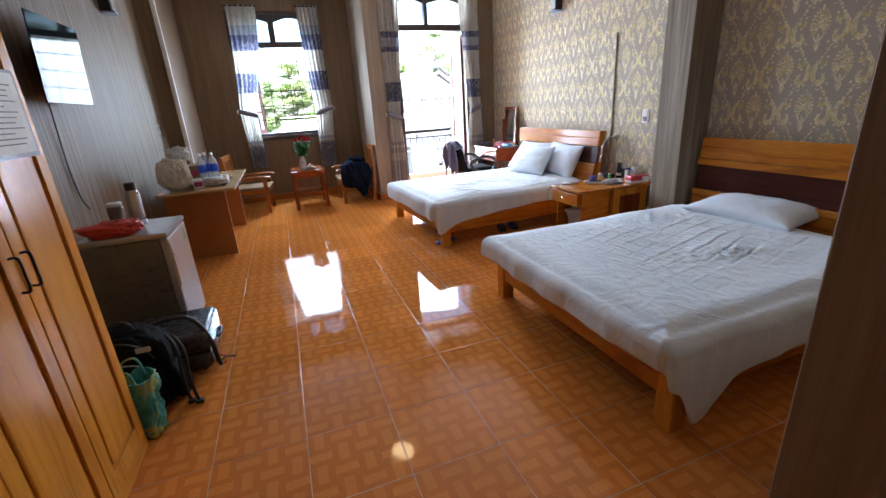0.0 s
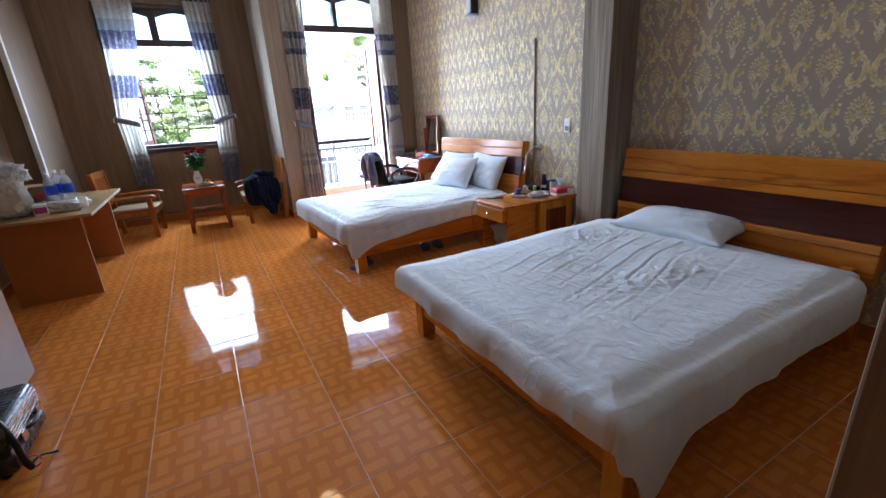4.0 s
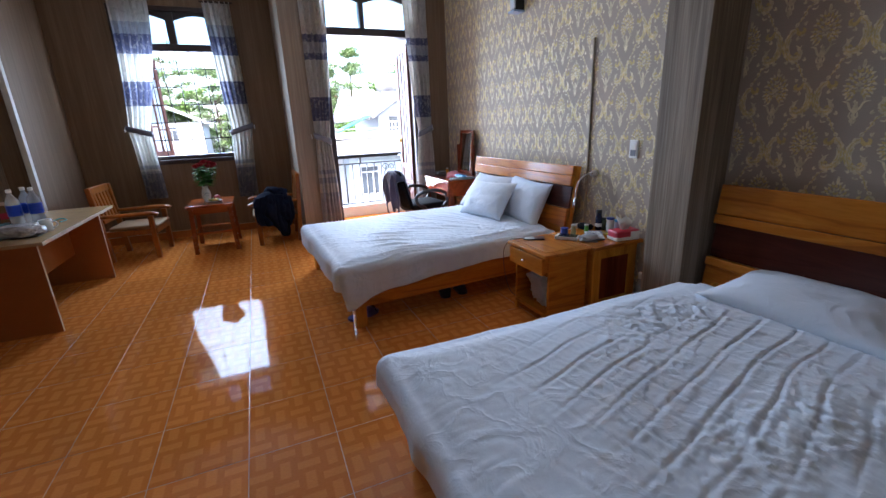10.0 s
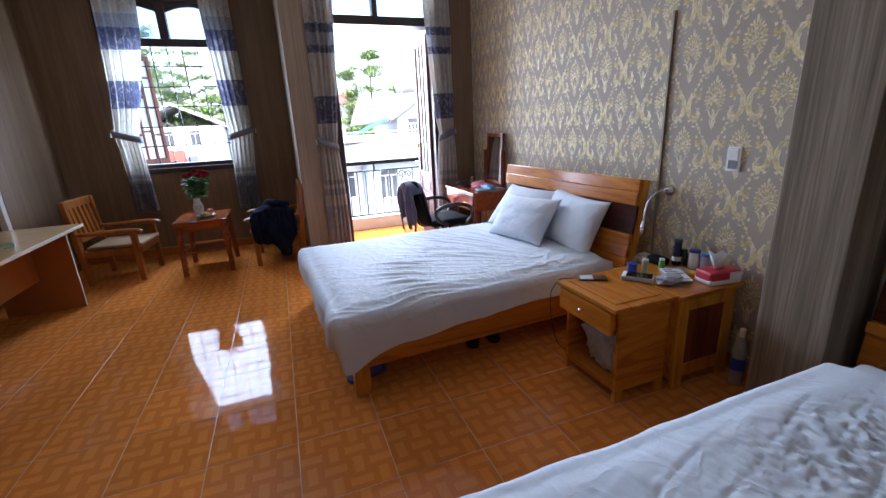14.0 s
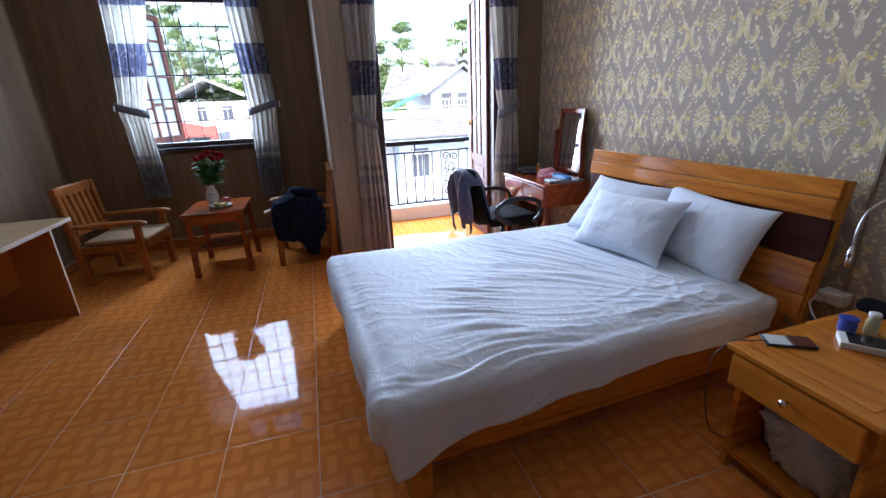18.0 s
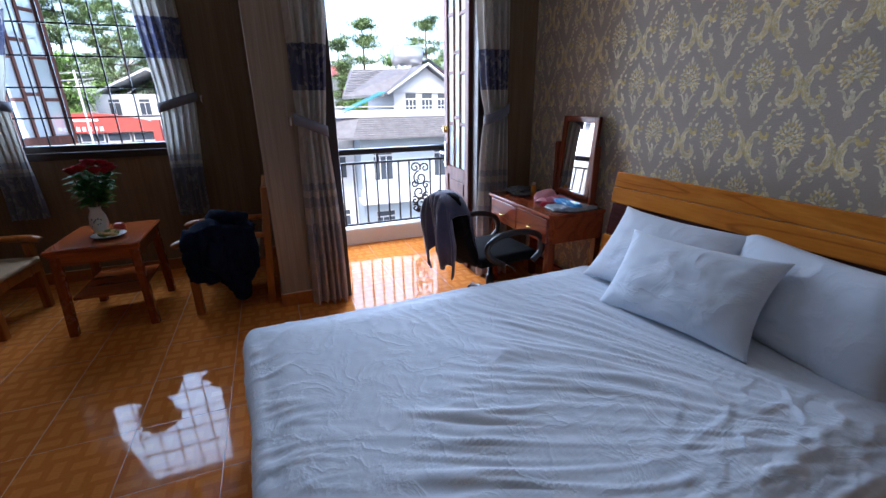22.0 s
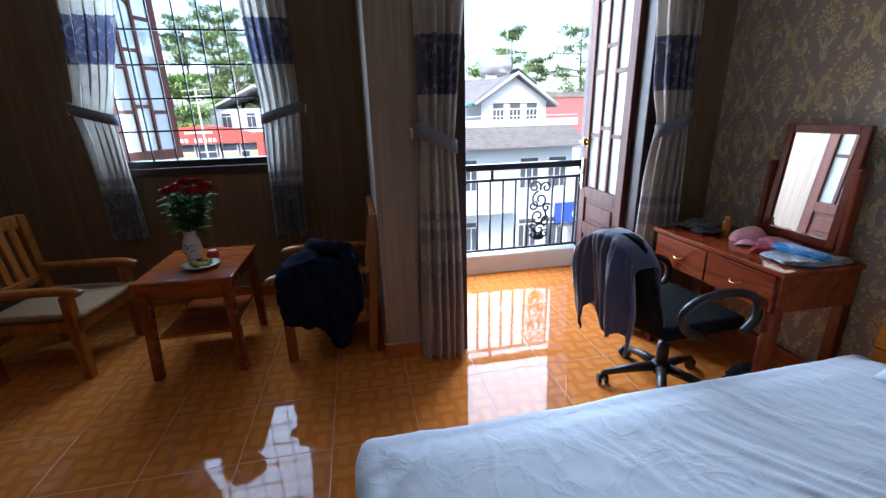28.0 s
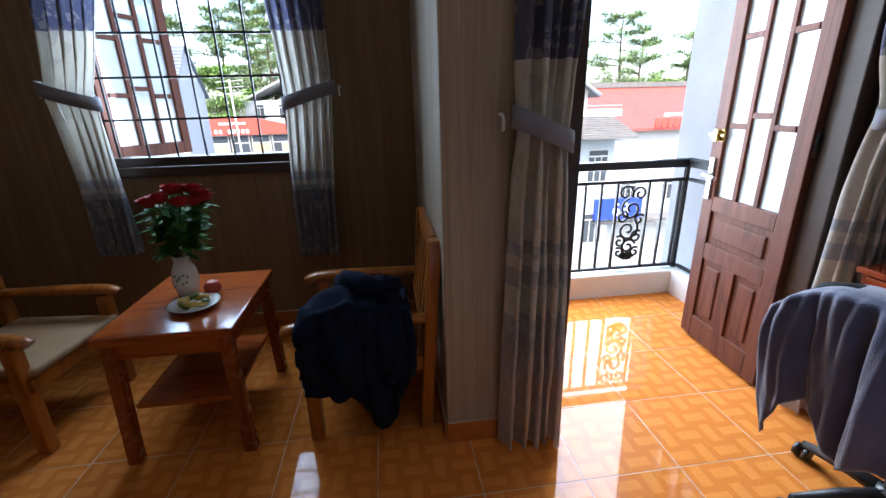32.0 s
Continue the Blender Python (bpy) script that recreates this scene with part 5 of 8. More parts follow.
part("inset_panel", boxm(a + 0.076, b - 0.076, c + 0.008, c + 0.018, 0.136, 0.454), M_MAHOG_Z, ns2, "dark red inset panel")

# crumpled bag inside the open shelf
def crumple(name, at, size, mat, label, cat, seed, rough=0.35, n=26):
    bm = BM()
    bmesh.ops.create_icosphere(bm, subdivisions=5, radius=1.0)
    for v in bm.verts:
        p = v.co.copy()
        k = 1 + 0.8 * rough * noise.noise(p * 1.6 + Vector((seed, 0, 0))) + 0.40 * rough * ridge(noise.noise(p * 2.6 + Vector((0, seed, 0))), 0.12) + 0.28 * rough * ridge(noise.noise(p * 5.5 + Vector((seed, 0, 1))), 0.12) - 0.25 * rough
        q = Vector((math.copysign(abs(p.x) ** 0.7, p.x), math.copysign(abs(p.y) ** 0.7, p.y), math.copysign(abs(p.z) ** 0.75, p.z))) * k
        v.co = Vector((q.x * size[0] / 2, q.y * size[1] / 2, max(q.z * size[2] / 2, -size[2] / 2) + size[2] / 2)) + Vector(at)
    z0 = min(v.co.z for v in bm.verts)
    bmesh.ops.translate(bm, verts=bm.verts, vec=(0, 0, at[2] - z0))
    if cat != "bag":
        return solo(name, bm, mat, label, cat, smooth=True)
    th = thing(name, at, label, cat)
    part("pouch", bm, mat, th, "", True)
    top = at[2] + size[2] * 0.9
    for s_ in (-1, 1):
        x = at[0] + s_ * size[0] * 0.16
        part("handle", tube(BM(), smooth_path([(x - 0.02, at[1] - 0.03, top - 0.03), (x - 0.012 * s_, at[1] - 0.02, top + 0.018), (x + 0.01, at[1] + 0.02, top + 0.016), (x + 0.02, at[1] + 0.03, top - 0.03)], 5), 0.0055, 6), mat, th)
    return th


M_BAGWHITE = plain("white_carrier_bag", (0.60, 0.60, 0.58), 0.35, 0, 0.12, 20, 0.3, 90, 0, 0, 0.25)
crumple("plastic_bag", (2.88, 3.62, 0.085), (0.25, 0.30, 0.27), M_BAGWHITE, "crumpled white plastic bag on the nightstand shelf", "bag", 3.0)


def bottle(name, x, y, z, r, h, body, cap, label, neck=0.4, capname="cap", group="", sides=18):
    th = thing(name, (x, y, z), label, "bottle", group)
    part("body", lathe(BM(), [(0.0, 0.0), (r * 0.92, 0.0), (r, 0.008), (r, h * 0.62), (r * 0.85, h * 0.74), (r * neck, h * 0.84), (r * neck, h * 0.88), (0, h * 0.88)], (x, y, z), sides), body, th)
    part(capname, lathe(BM(), [(r * neck * 1.12, h * 0.865), (r * neck * 1.15, h * 0.87), (r * neck * 1.15, h * 0.99), (r * neck, h), (0, h)], (x, y, z), sides), cap, th)
    return th


def carton(name, x, y, z, w, d, h, turn, mat, label, cat="box", bevel=0.003, extra=None):
    th = thing(name, (x, y, z), label, cat, turn=turn, world_built=False)
    part("body", boxm(-w / 2, w / 2, -d / 2, d / 2, 0, h, bevel), mat, th)
    return th


M_RED = plain("glossy_red_print", (0.55, 0.03, 0.06), 0.35)
M_BLUEPL = plain("blue_plastic", (0.02, 0.05, 0.32), 0.35)
M_PAPER = plain("white_paper", (0.72, 0.72, 0.70), 0.7)
M_INK = plain("grey_print", (0.20, 0.20, 0.22), 0.7)
M_SCREENB = plain("black_glass", (0.01, 0.012, 0.014), 0.1, 0, 0.1, 3.0, 0.0)
tb = thing("tissue_box", (3.395, 3.435, NZ), "red and white tissue pack with a tissue pulled up", "tissue box", turn=82, world_built=False)
part("body", boxm(-0.055, 0.055, -0.10, 0.10, 0, 0.075, 0.012), M_RED, tb, "red printed top")
part("lower_wrap", boxm(-0.0562, 0.0562, -0.1012, 0.1012, 0.0, 0.034, 0.010), M_PAPER, tb, "white lower half")
part("end_label", boxm(-0.0565, -0.0555, -0.095, -0.02, 0.008, 0.066), M_PAPER, tb, "white printed end")
bm = BM()
for k in range(9):
    a0, a1 = k / 9 * math.pi * 2, (k + 1) / 9 * math.pi * 2
    r0 = 0.062 + 0.018 * math.sin(k * 2.1)
    r1 = 0.062 + 0.018 * math.sin((k + 1) % 9 * 2.1)
    vs = [bm.verts.new(p) for p in ((0.018 * math.cos(a0), 0.03 * math.sin(a0), 0.074), (0.018 * math.cos(a1), 0.03 * math.sin(a1), 0.074), (r1 * math.cos(a1) * 0.6, r1 * math.sin(a1), 0.145 + 0.03 * math.sin((k + 1) % 9 * 1.7)), (r0 * math.cos(a0) * 0.6, r0 * math.sin(a0), 0.145 + 0.03 * math.sin(k * 1.7)))]
    bm.faces.new(vs)
bmesh.ops.remove_doubles(bm, verts=bm.verts, dist=0.012)
solidify(part("tissue", bm, M_PAPER, tb, "pulled white tissue", True), 0.001)
spray = bottle("spray_can", 3.435, 3.735, NZ, 0.026, 0.165, plain("navy_can", (0.008, 0.012, 0.05), 0.25), M_BLACK, "dark navy deodorant can on the nightstand", 0.8)
part("label", lathe(BM(), [(0.0266, 0.03), (0.0268, 0.032), (0.0268, 0.055), (0.0266, 0.057)], (3.435, 3.735, NZ), 18), M_PAPER, spray, "white print band")
bottle("lotion_bottle", 3.47, 3.715, NZ, 0.025, 0.10, plain("dark_green_bottle", (0.05, 0.07, 0.04), 0.3), M_BLACK, "small dark green bottle on the nightstand", 0.6)
bottle("cream_jar", 3.47, 3.645, NZ, 0.030, 0.115, M_WHITEPL, M_BLUEPL, "white jar with blue lid on the nightstand", 0.9)
bottle("cream_jar", 3.475, 3.575, NZ, 0.026, 0.11, plain("grey_lilac_jar", (0.35, 0.35, 0.45), 0.4), plain("sky_blue_lid", (0.05, 0.30, 0.62), 0.35), "grey jar with sky blue lid on the nightstand", 0.9)
bottle("cream_jar", 3.115, 3.76, NZ, 0.028, 0.055, M_BLUEPL, M_BLUEPL, "squat blue jar standing behind the phone box", 0.95)
bottle("cream_jar", 3.165, 3.715, NZ, 0.02, 0.085, plain("olive_tube", (0.45, 0.42, 0.22), 0.4), M_WHITEPL, "small olive tube on the nightstand", 0.8)
pb = carton("paper_box", 3.055, 3.655, NZ, 0.095, 0.165, 0.024, 38, M_PAPER, "flat white phone box with a dark glossy top")
part("dark_panel", boxm(-0.042, 0.042, -0.075, 0.06, 0.0242, 0.0255), M_SCREENB, pb, "dark glossy panel")
solo("glasses_case", boxm(3.32, 3.40, 3.74, 3.865, NZ, NZ + 0.05, 0.022, seg=4), M_BLACKFAB, "long black soft case on the nightstand", "case", smooth=True)
carton("notebook", 3.27, 3.60, NZ, 0.13, 0.24, 0.014, -38, plain("blue_grey_cover", (0.22, 0.25, 0.34), 0.5), "blue-grey booklet on the nightstand", "book")
nb = carton("notebook", 3.25, 3.575, NZ + 0.015, 0.11, 0.20, 0.007, -30, M_PAPER, "printed white leaflet on the nightstand", "leaflet")
for i in range(6):
    part("print_bar", boxm(-0.045, 0.045 - 0.02 * (i % 3), -0.085 + 0.03 * i, -0.07 + 0.03 * i, 0.0071, 0.0075), M_INK, nb)
carton("packet", 3.40, 3.545, NZ, 0.05, 0.10, 0.012, 30, plain("yellow_card", (0.60, 0.45, 0.03), 0.5), "yellow and black packet on the nightstand", "packet")
carton("card", 3.39, 3.64, NZ, 0.07, 0.10, 0.006, 10, plain("straw_weave", (0.40, 0.26, 0.10), 0.7), "small woven straw tray on the nightstand", "tray")
bottle("lotion_bottle", 3.29, 3.71, NZ, 0.017, 0.07, plain("bright_green_tube", (0.12, 0.40, 0.06), 0.4), M_WHITEPL, "small bright green tube on the nightstand", 0.8)
bottle("lotion_bottle", 3.475, 3.77, NZ, 0.018, 0.11, M_RED, M_WHITEPL, "small red bottle on the nightstand", 0.7)
carton("card", 3.15, 3.50, NZ, 0.06, 0.09, 0.004, 60, M_INK, "small grey card on the nightstand", "card")
crumple("wrapper", (3.15, 3.525, NZ + 0.005), (0.15, 0.08, 0.045), plain("clear_wrapper", (0.55, 0.57, 0.62), 0.2), "crumpled clear wrapper on the nightstand", "wrapper", 6.0)
ph = thing("phone", (2.84, 3.775, NZ), "black phone in a red-brown case, face up on the nightstand", "phone", turn=58, world_built=False)
part("body", boxm(-0.038, 0.038, -0.078, 0.078, 0, 0.009, 0.004), M_BLACK, ph)
# The screen's pale base colour stands for what its glass reflects.
part("screen", boxm(-0.033, 0.033, 0.0, 0.070, 0.0091, 0.0096), plain("reflection_toned_screen", (0.60, 0.66, 0.64), 0.15), ph, "screen coloured pale for its reflection")
part("flap", boxm(-0.036, 0.036, -0.076, -0.004, 0.0091, 0.0115, 0.001), plain("red_brown_leather", (0.09, 0.02, 0.012), 0.4), ph, "red-brown leather flap")
cab = tube(BM(), smooth_path([(2.768, 3.807, NZ + 0.008), (2.72, 3.825, NZ + 0.007), (2.675, 3.85, NZ + 0.003), (2.655, 3.875, NZ - 0.04), (2.645, 3.90, 0.45), (2.66, 3.905, 0.28), (2.72, 3.905, 0.10), (2.85, 3.90, 0.006)], 5), 0.0025, 6)
solo("charging_cable", cab, plain("dark_cable", (0.05, 0.04, 0.04), 0.5), "thin dark charging cable hanging from the nightstand", "cable")
wb = bottle("water_bottle", 3.44, 3.285, 0.0, 0.036, 0.33, M_PET, M_PAPER, "clear plastic water bottle standing on the floor", 0.38)
part("label", lathe(BM(), [(0.0366, 0.09), (0.0368, 0.092), (0.0368, 0.16), (0.0366, 0.162)], (3.44, 3.285, 0), 18), M_BLUEPL, wb, "dark blue wrap label")

# wall lamp, conduit, switch, plug
adp = thing("power_adapter", (3.52, 4.04, 0.46), "white power adapter plugged in beside the bed head", "adapter")
part("block", boxm(3.475, 3.5495, 3.985, 4.085, 0.475, 0.535, 0.008), M_WHITEPL, adp)
part("plug", boxm(3.44, 3.474, 4.05, 4.09, 0.485, 0.52, 0.006), M_WHITEPL, adp)
part("cord", tube(BM(), smooth_path([(3.445, 4.07, 0.50), (3.40, 4.06, 0.48), (3.36, 3.99, 0.43), (3.34, 3.92, 0.40), (3.34, 3.90, 0.30)], 6), 0.004, 6), M_WHITEPL, adp)
wlamp = thing("reading_lamp", (3.545, 3.93, 0.985), "small flexible wall lamp with steel gooseneck", "lamp")
bm = lathe(BM(), [(0.0, 0.0), (0.034, 0.0), (0.034, 0.014), (0.022, 0.022), (0.016, 0.045), (0, 0.047)], (0, 0, 0), 18)
bmesh.ops.transform(bm, matrix=Matrix.Translation((3.548, 3.93, 0.985)) @ Matrix.Rotation(radians(-90), 4, 'Y'), verts=bm.verts)
part("wall_plate", bm, M_STEEL, wlamp)
part("neck", tube(BM(), smooth_path([(3.505, 3.93, 0.99), (3.46, 3.935, 0.985), (3.40, 3.945, 0.94), (3.37, 3.945, 0.87), (3.36, 3.94, 0.80)], 6), 0.0055, 8), M_STEEL, wlamp)
part("lamp_head", tube(BM(), [(3.36, 3.94, 0.805), (3.352, 3.937, 0.77), (3.338, 3.93, 0.72)], [0.008, 0.013, 0.011], 12), M_CHROME, wlamp)
solo("conduit", boxm(3.536, 3.5495, 4.013, 4.029, 0.45, 2.035, 0.003), plain("grey_brown_conduit", (0.27, 0.22, 0.15), 0.5), "thin grey cable conduit running up the wall", "conduit")
sw = thing("wall_switch", (3.55, 3.545, 1.2), "white double wall switch", "switch")
part("plate", boxm(3.541, 3.5495, 3.505, 3.585, 1.135, 1.265, 0.003), M_WHITEPL, sw)
part("rocker", boxm(3.537, 3.5405, 3.52, 3.57, 1.205, 1.25, 0.002), M_WHITEPL, sw)
part("rocker", boxm(3.537, 3.5405, 3.52, 3.57, 1.15, 1.195, 0.002), M_INK, sw)


def sconce(x, y, z, side, label):
    th = thing("wall_sconce", (x, y, z), label, "wall lamp", "wall sconces")
    s = side
    part("body", boxm(min(x, x - s * 0.09), max(x, x - s * 0.09), y - 0.055, y + 0.055, z, z + 0.22, 0.006), M_IRON, th)
    part("glass", boxm(min(x - s * 0.091, x - s * 0.105), max(x - s * 0.091, x - s * 0.105), y - 0.04, y + 0.04, z + 0.012, z + 0.21, 0.004), plain("sconce_glass", (0.5, 0.55, 0.62), 0.2), th, "pale glass front")
    part("base_lip", boxm(min(x - s * 0.0, x - s * 0.12), max(x - s * 0.0, x - s * 0.12), y - 0.06, y + 0.06, z - 0.018, z - 0.001, 0.004), plain("sconce_lip", (0.25, 0.33, 0.5), 0.3), th)


sconce(WX1 - 0.001, 5.06, 2.45, 1, "dark metal wall sconce with pale glass, unlit")
sconce(WX0 + 0.001, 5.6, 2.50, -1, "dark metal wall sconce with pale glass, unlit")


# ---------------------------------------------------------------- vanity
va = thing("vanity_table", (3.27, 6.3, 0), "glossy red mahogany dressing table with two drawers", "dressing table")
a, b, c, d = 3.105, 3.535, 5.94, 6.735
part("top", boxm(a - 0.02, b, c - 0.015, d + 0.015, 0.725, 0.75, 0.006), M_MAHOG_Y, va)
part("side_panel", boxm(a, b, c, c + 0.02, 0.55, 0.724, 0.003), M_MAHOG_Y, va)
part("side_panel", boxm(a, b, d - 0.02, d, 0.55, 0.724, 0.003), M_MAHOG_Y, va)
part("back_rail", boxm(b - 0.02, b, c + 0.021, d - 0.021, 0.55, 0.724), M_MAHOG_Y, va)
part("shelf_bottom", boxm(a + 0.02, b - 0.021, c + 0.021, d - 0.021, 0.55, 0.562), M_MAHOG_Y, va)
for y0, y1 in ((c + 0.022, (c + d) / 2 - 0.003), ((c + d) / 2 + 0.003, d - 0.022)):
    dr = part("drawer", boxm(a - 0.012, a + 0.019, y0, y1, 0.552, 0.718, 0.004), M_MAHOG_Y, va)
    part("drawer_pull", tube(BM(), smooth_path([(a - 0.012, (y0 + y1) / 2 - 0.03, 0.63), (a - 0.03, (y0 + y1) / 2 - 0.015, 0.625), (a - 0.03, (y0 + y1) / 2 + 0.015, 0.625), (a - 0.012, (y0 + y1) / 2 + 0.03, 0.63)], 4), 0.0032, 8), M_BRASS, dr)
for x in (a, b - 0.05):
    for y in (c, d - 0.05):
        part("leg", boxm(x, x + 0.05, y, y + 0.05, 0, 0.549, 0.005), M_MAHOG_Z, va)
part("stretcher", boxm(b - 0.045, b - 0.015, c + 0.051, d - 0.051, 0.12, 0.19, 0.004), M_MAHOG_Y, va)
VZ = 0.75
mir = thing("dressing_mirror", (3.475, 6.21, VZ), "tilting mirror in a red mahogany frame on a stand", "mirror")
tilt = Matrix.Translation((3.475, 6.205, 0.98)) @ Matrix.Rotation(radians(-2), 4, 'Z') @ Matrix.Rotation(radians(4), 4, 'Y')
bm = BM()
for q in ((-0.19, -0.15, -0.19, 0.36), (0.15, 0.19, -0.19, 0.36), (-0.15, 0.15, 0.32, 0.36), (-0.15, 0.15, -0.19, -0.15)):
    box(bm, -0.012, 0.015, q[0], q[1], q[2], q[3], 0.004, tilt)
part("mirror_frame", bm, M_MAHOG_Z, mir)
part("mirror_glass", boxm(-0.002, 0.004, -0.151, 0.151, -0.151, 0.321, m=tilt), M_MIRROR, mir, "clear silvered mirror glass")
stand = Matrix.Translation((3.475, 6.205, 0)) @ Matrix.Rotation(radians(-2), 4, 'Z')
for y in (-0.222, 0.196):
    part("upright", boxm(-0.025, 0.025, y, y + 0.026, VZ, 1.16, 0.005, m=stand), M_MAHOG_Z, mir)
part("foot", boxm(-0.045, 0.045, -0.222, 0.222, VZ, VZ + 0.03, 0.006, m=stand), M_MAHOG_Y, mir)
M_PINK = plain("pink_cotton", (0.72, 0.34, 0.38), 0.85, 0, 0.15, 30, 0.3)
cap = thing("pink_cap", (3.35, 6.35, VZ), "pink cotton cap lying on the dressing table", "cap")
bm = BM()
lathe(bm, [(0.0, 0.062), (0.035, 0.066), (0.066, 0.052), (0.085, 0.028), (0.09, 0.0)], (3.36, 6.37, VZ), 20, 0, (1.0, 0.9))
for v in bm.verts:
    v.co += Vector((0.012 * noise.noise(v.co * 18), 0.012 * noise.noise(v.co * 18 + Vector((4, 0, 0))), 0.022 * noise.noise(v.co * 14 + Vector((0, 7, 0))) * (v.co.z > VZ + 0.02)))
part("crown", bm, M_PINK, cap, smooth=True)
bm = BM()
rows = []
for i in range(9):
    a0 = radians(200 + 120 * i / 8)
    rows.append([bm.verts.new((3.36 + r * math.cos(a0) * 1.0, 6.37 + r * math.sin(a0), VZ + 0.006 + (0.008 if r < 0.1 else -0.004) + 0.01 * math.sin(i))) for r in (0.078, 0.11, 0.14)])
for p, q in zip(rows, rows[1:]):
    for k2 in range(2):
        bm.faces.new((p[k2], p[k2 + 1], q[k2 + 1], q[k2]))
solidify(part("brim", bm, M_PINK, cap, "", True), 0.004)
crumple("cloth", (3.36, 6.20, VZ), (0.14, 0.16, 0.05), plain("rose_cloth", (0.45, 0.13, 0.17), 0.85), "folded rose-coloured cloth on the dressing table", "cloth", 8.0)
crumple("cloth", (3.27, 6.19, VZ), (0.14, 0.05, 0.025), M_RED, "strip of bright red cloth on the dressing table", "cloth", 9.0)
M_CLEAR = plain("clear_plastic_packet", (0.30, 0.34, 0.38), 0.12, 0, 0.25, 40, 0.5, 60)
M_SKYBLUE = plain("sky_blue_packet", (0.05, 0.28, 0.62), 0.25, 0, 0.2, 25, 0.3, 60)
crumple("plastic_packet", (3.27, 6.06, VZ), (0.18, 0.20, 0.022), M_CLEAR, "flat clear plastic packet on the dressing table", "packet", 11.0, 0.25)
crumple("plastic_packet", (3.33, 6.07, VZ + 0.022), (0.09, 0.26, 0.03), M_SKYBLUE, "blue and white plastic packet on the dressing table", "packet", 12.0, 0.25)
crumple("plastic_packet", (3.36, 6.00, VZ), (0.26, 0.15, 0.03), M_CLEAR, "clear packet with grey clothes inside, on the dressing table", "packet", 13.0, 0.25)
crumple("mesh_garment", (3.30, 6.60, VZ), (0.20, 0.24, 0.05), plain("grey_mesh", (0.10, 0.11, 0.12), 0.4, 0, 0.4, 60, 0.5, 60), "dark grey crumpled mesh garment on the dressing table", "garment", 14.0, 0.45)
bottle("perfume_bottle", 3.33, 6.485, VZ, 0.02, 0.105, plain("amber_liquid", (0.62, 0.25, 0.03), 0.12), M_WHITEPL, "small amber glass bottle with white cap", 0.55)
crumple("black_bag", (3.20, 6.02, 0.0), (0.26, 0.24, 0.20), M_BLACKFAB, "black bag on the floor under the dressing table", "bag", 15.0, 0.25)

# ---------------------------------------------------------------- office chair
oc = thing("office_chair", (2.86, 6.275, 0), "black swivel office chair with a towel over its back", "office chair", turn=4, world_built=False)
bm = BM()
for i in range(5):
    a = radians(72 * i + 15)
    ca, sa = math.cos(a), math.sin(a)
    tube(bm, [(0.03 * ca, 0.03 * sa, 0.115), (0.15 * ca, 0.15 * sa, 0.10), (0.29 * ca, 0.29 * sa, 0.065)], [0.028, 0.024, 0.016], 8)
lathe(bm, [(0.04, 0.08), (0.045, 0.09), (0.045, 0.14), (0.0, 0.14)], (0, 0, 0), 16)
part("star_base", bm, M_BLACK, oc)
for i in range(5):
    a = radians(72 * i + 15)
    x, y = 0.295 * math.cos(a), 0.295 * math.sin(a)
    t = radians(40 + 60 * i)
    dx, dy = math.cos(t), math.sin(t)
    bm = BM()
    for s in (-0.018, 0.018):
        tube(bm, [(x + dx * (s - 0.009), y + dy * (s - 0.009), 0.027), (x + dx * (s + 0.009), y + dy * (s + 0.009), 0.027)], 0.027, 14)
    tube(bm, [(x, y, 0.03), (x, y, 0.075)], 0.009, 8)
    part("caster", bm, M_BLACK, oc)
part("gas_column", lathe(BM(), [(0.0, 0.14), (0.03, 0.14), (0.03, 0.26), (0.018, 0.262), (0.018, 0.41), (0, 0.41)], (0, 0, 0), 16), M_BLACK, oc)
bm = boxm(-0.23, 0.24, -0.235, 0.235, 0.41, 0.485, 0.035, seg=4)
part("seat", bm, M_BLACKFAB, oc, "black padded seat", True)
X = np.zeros((22, 22, 3))
for i in range(22):
    for j in range(22):
        u, v = -1 + 2 * i / 21, j / 21
        wdt = 0.20 * (1 - 0.25 * v ** 4)
        X[i, j] = (-0.25 - 0.10 * v + 0.035 * u * u - 0.03 * math.sin(v * math.pi), u * wdt, 0.44 + 0.46 * v - 0.05 * u ** 4 * (v > 0.5) * v)
ob = new("backrest", grid_mesh("backrest", X, M_BLACKFAB))
ob.parent = oc
solidify(ob, 0.05)
part("back_bar", tube(BM(), smooth_path([(-0.02, 0, 0.40), (-0.24, 0, 0.405), (-0.31, 0, 0.50), (-0.35, 0, 0.65)], 5), 0.018, 8), M_BLACK, oc)
for s in (-1, 1):
    y = 0.27 * s
    pts = smooth_path([(0.16, y, 0.43), (0.23, y, 0.50), (0.20, y, 0.60), (0.06, y, 0.645), (-0.10, y, 0.635), (-0.19, y, 0.58), (-0.17, y, 0.50), (-0.06, y * 0.93, 0.43)], 6)
    part("armrest", tube(BM(), pts, 0.02, 10), M_BLACK, oc, "black plastic loop armrest")
part("lever", tube(BM(), [(0.02, -0.05, 0.40), (0.03, -0.22, 0.39), (0.03, -0.26, 0.375)], 0.006, 6), M_BLACK, oc)

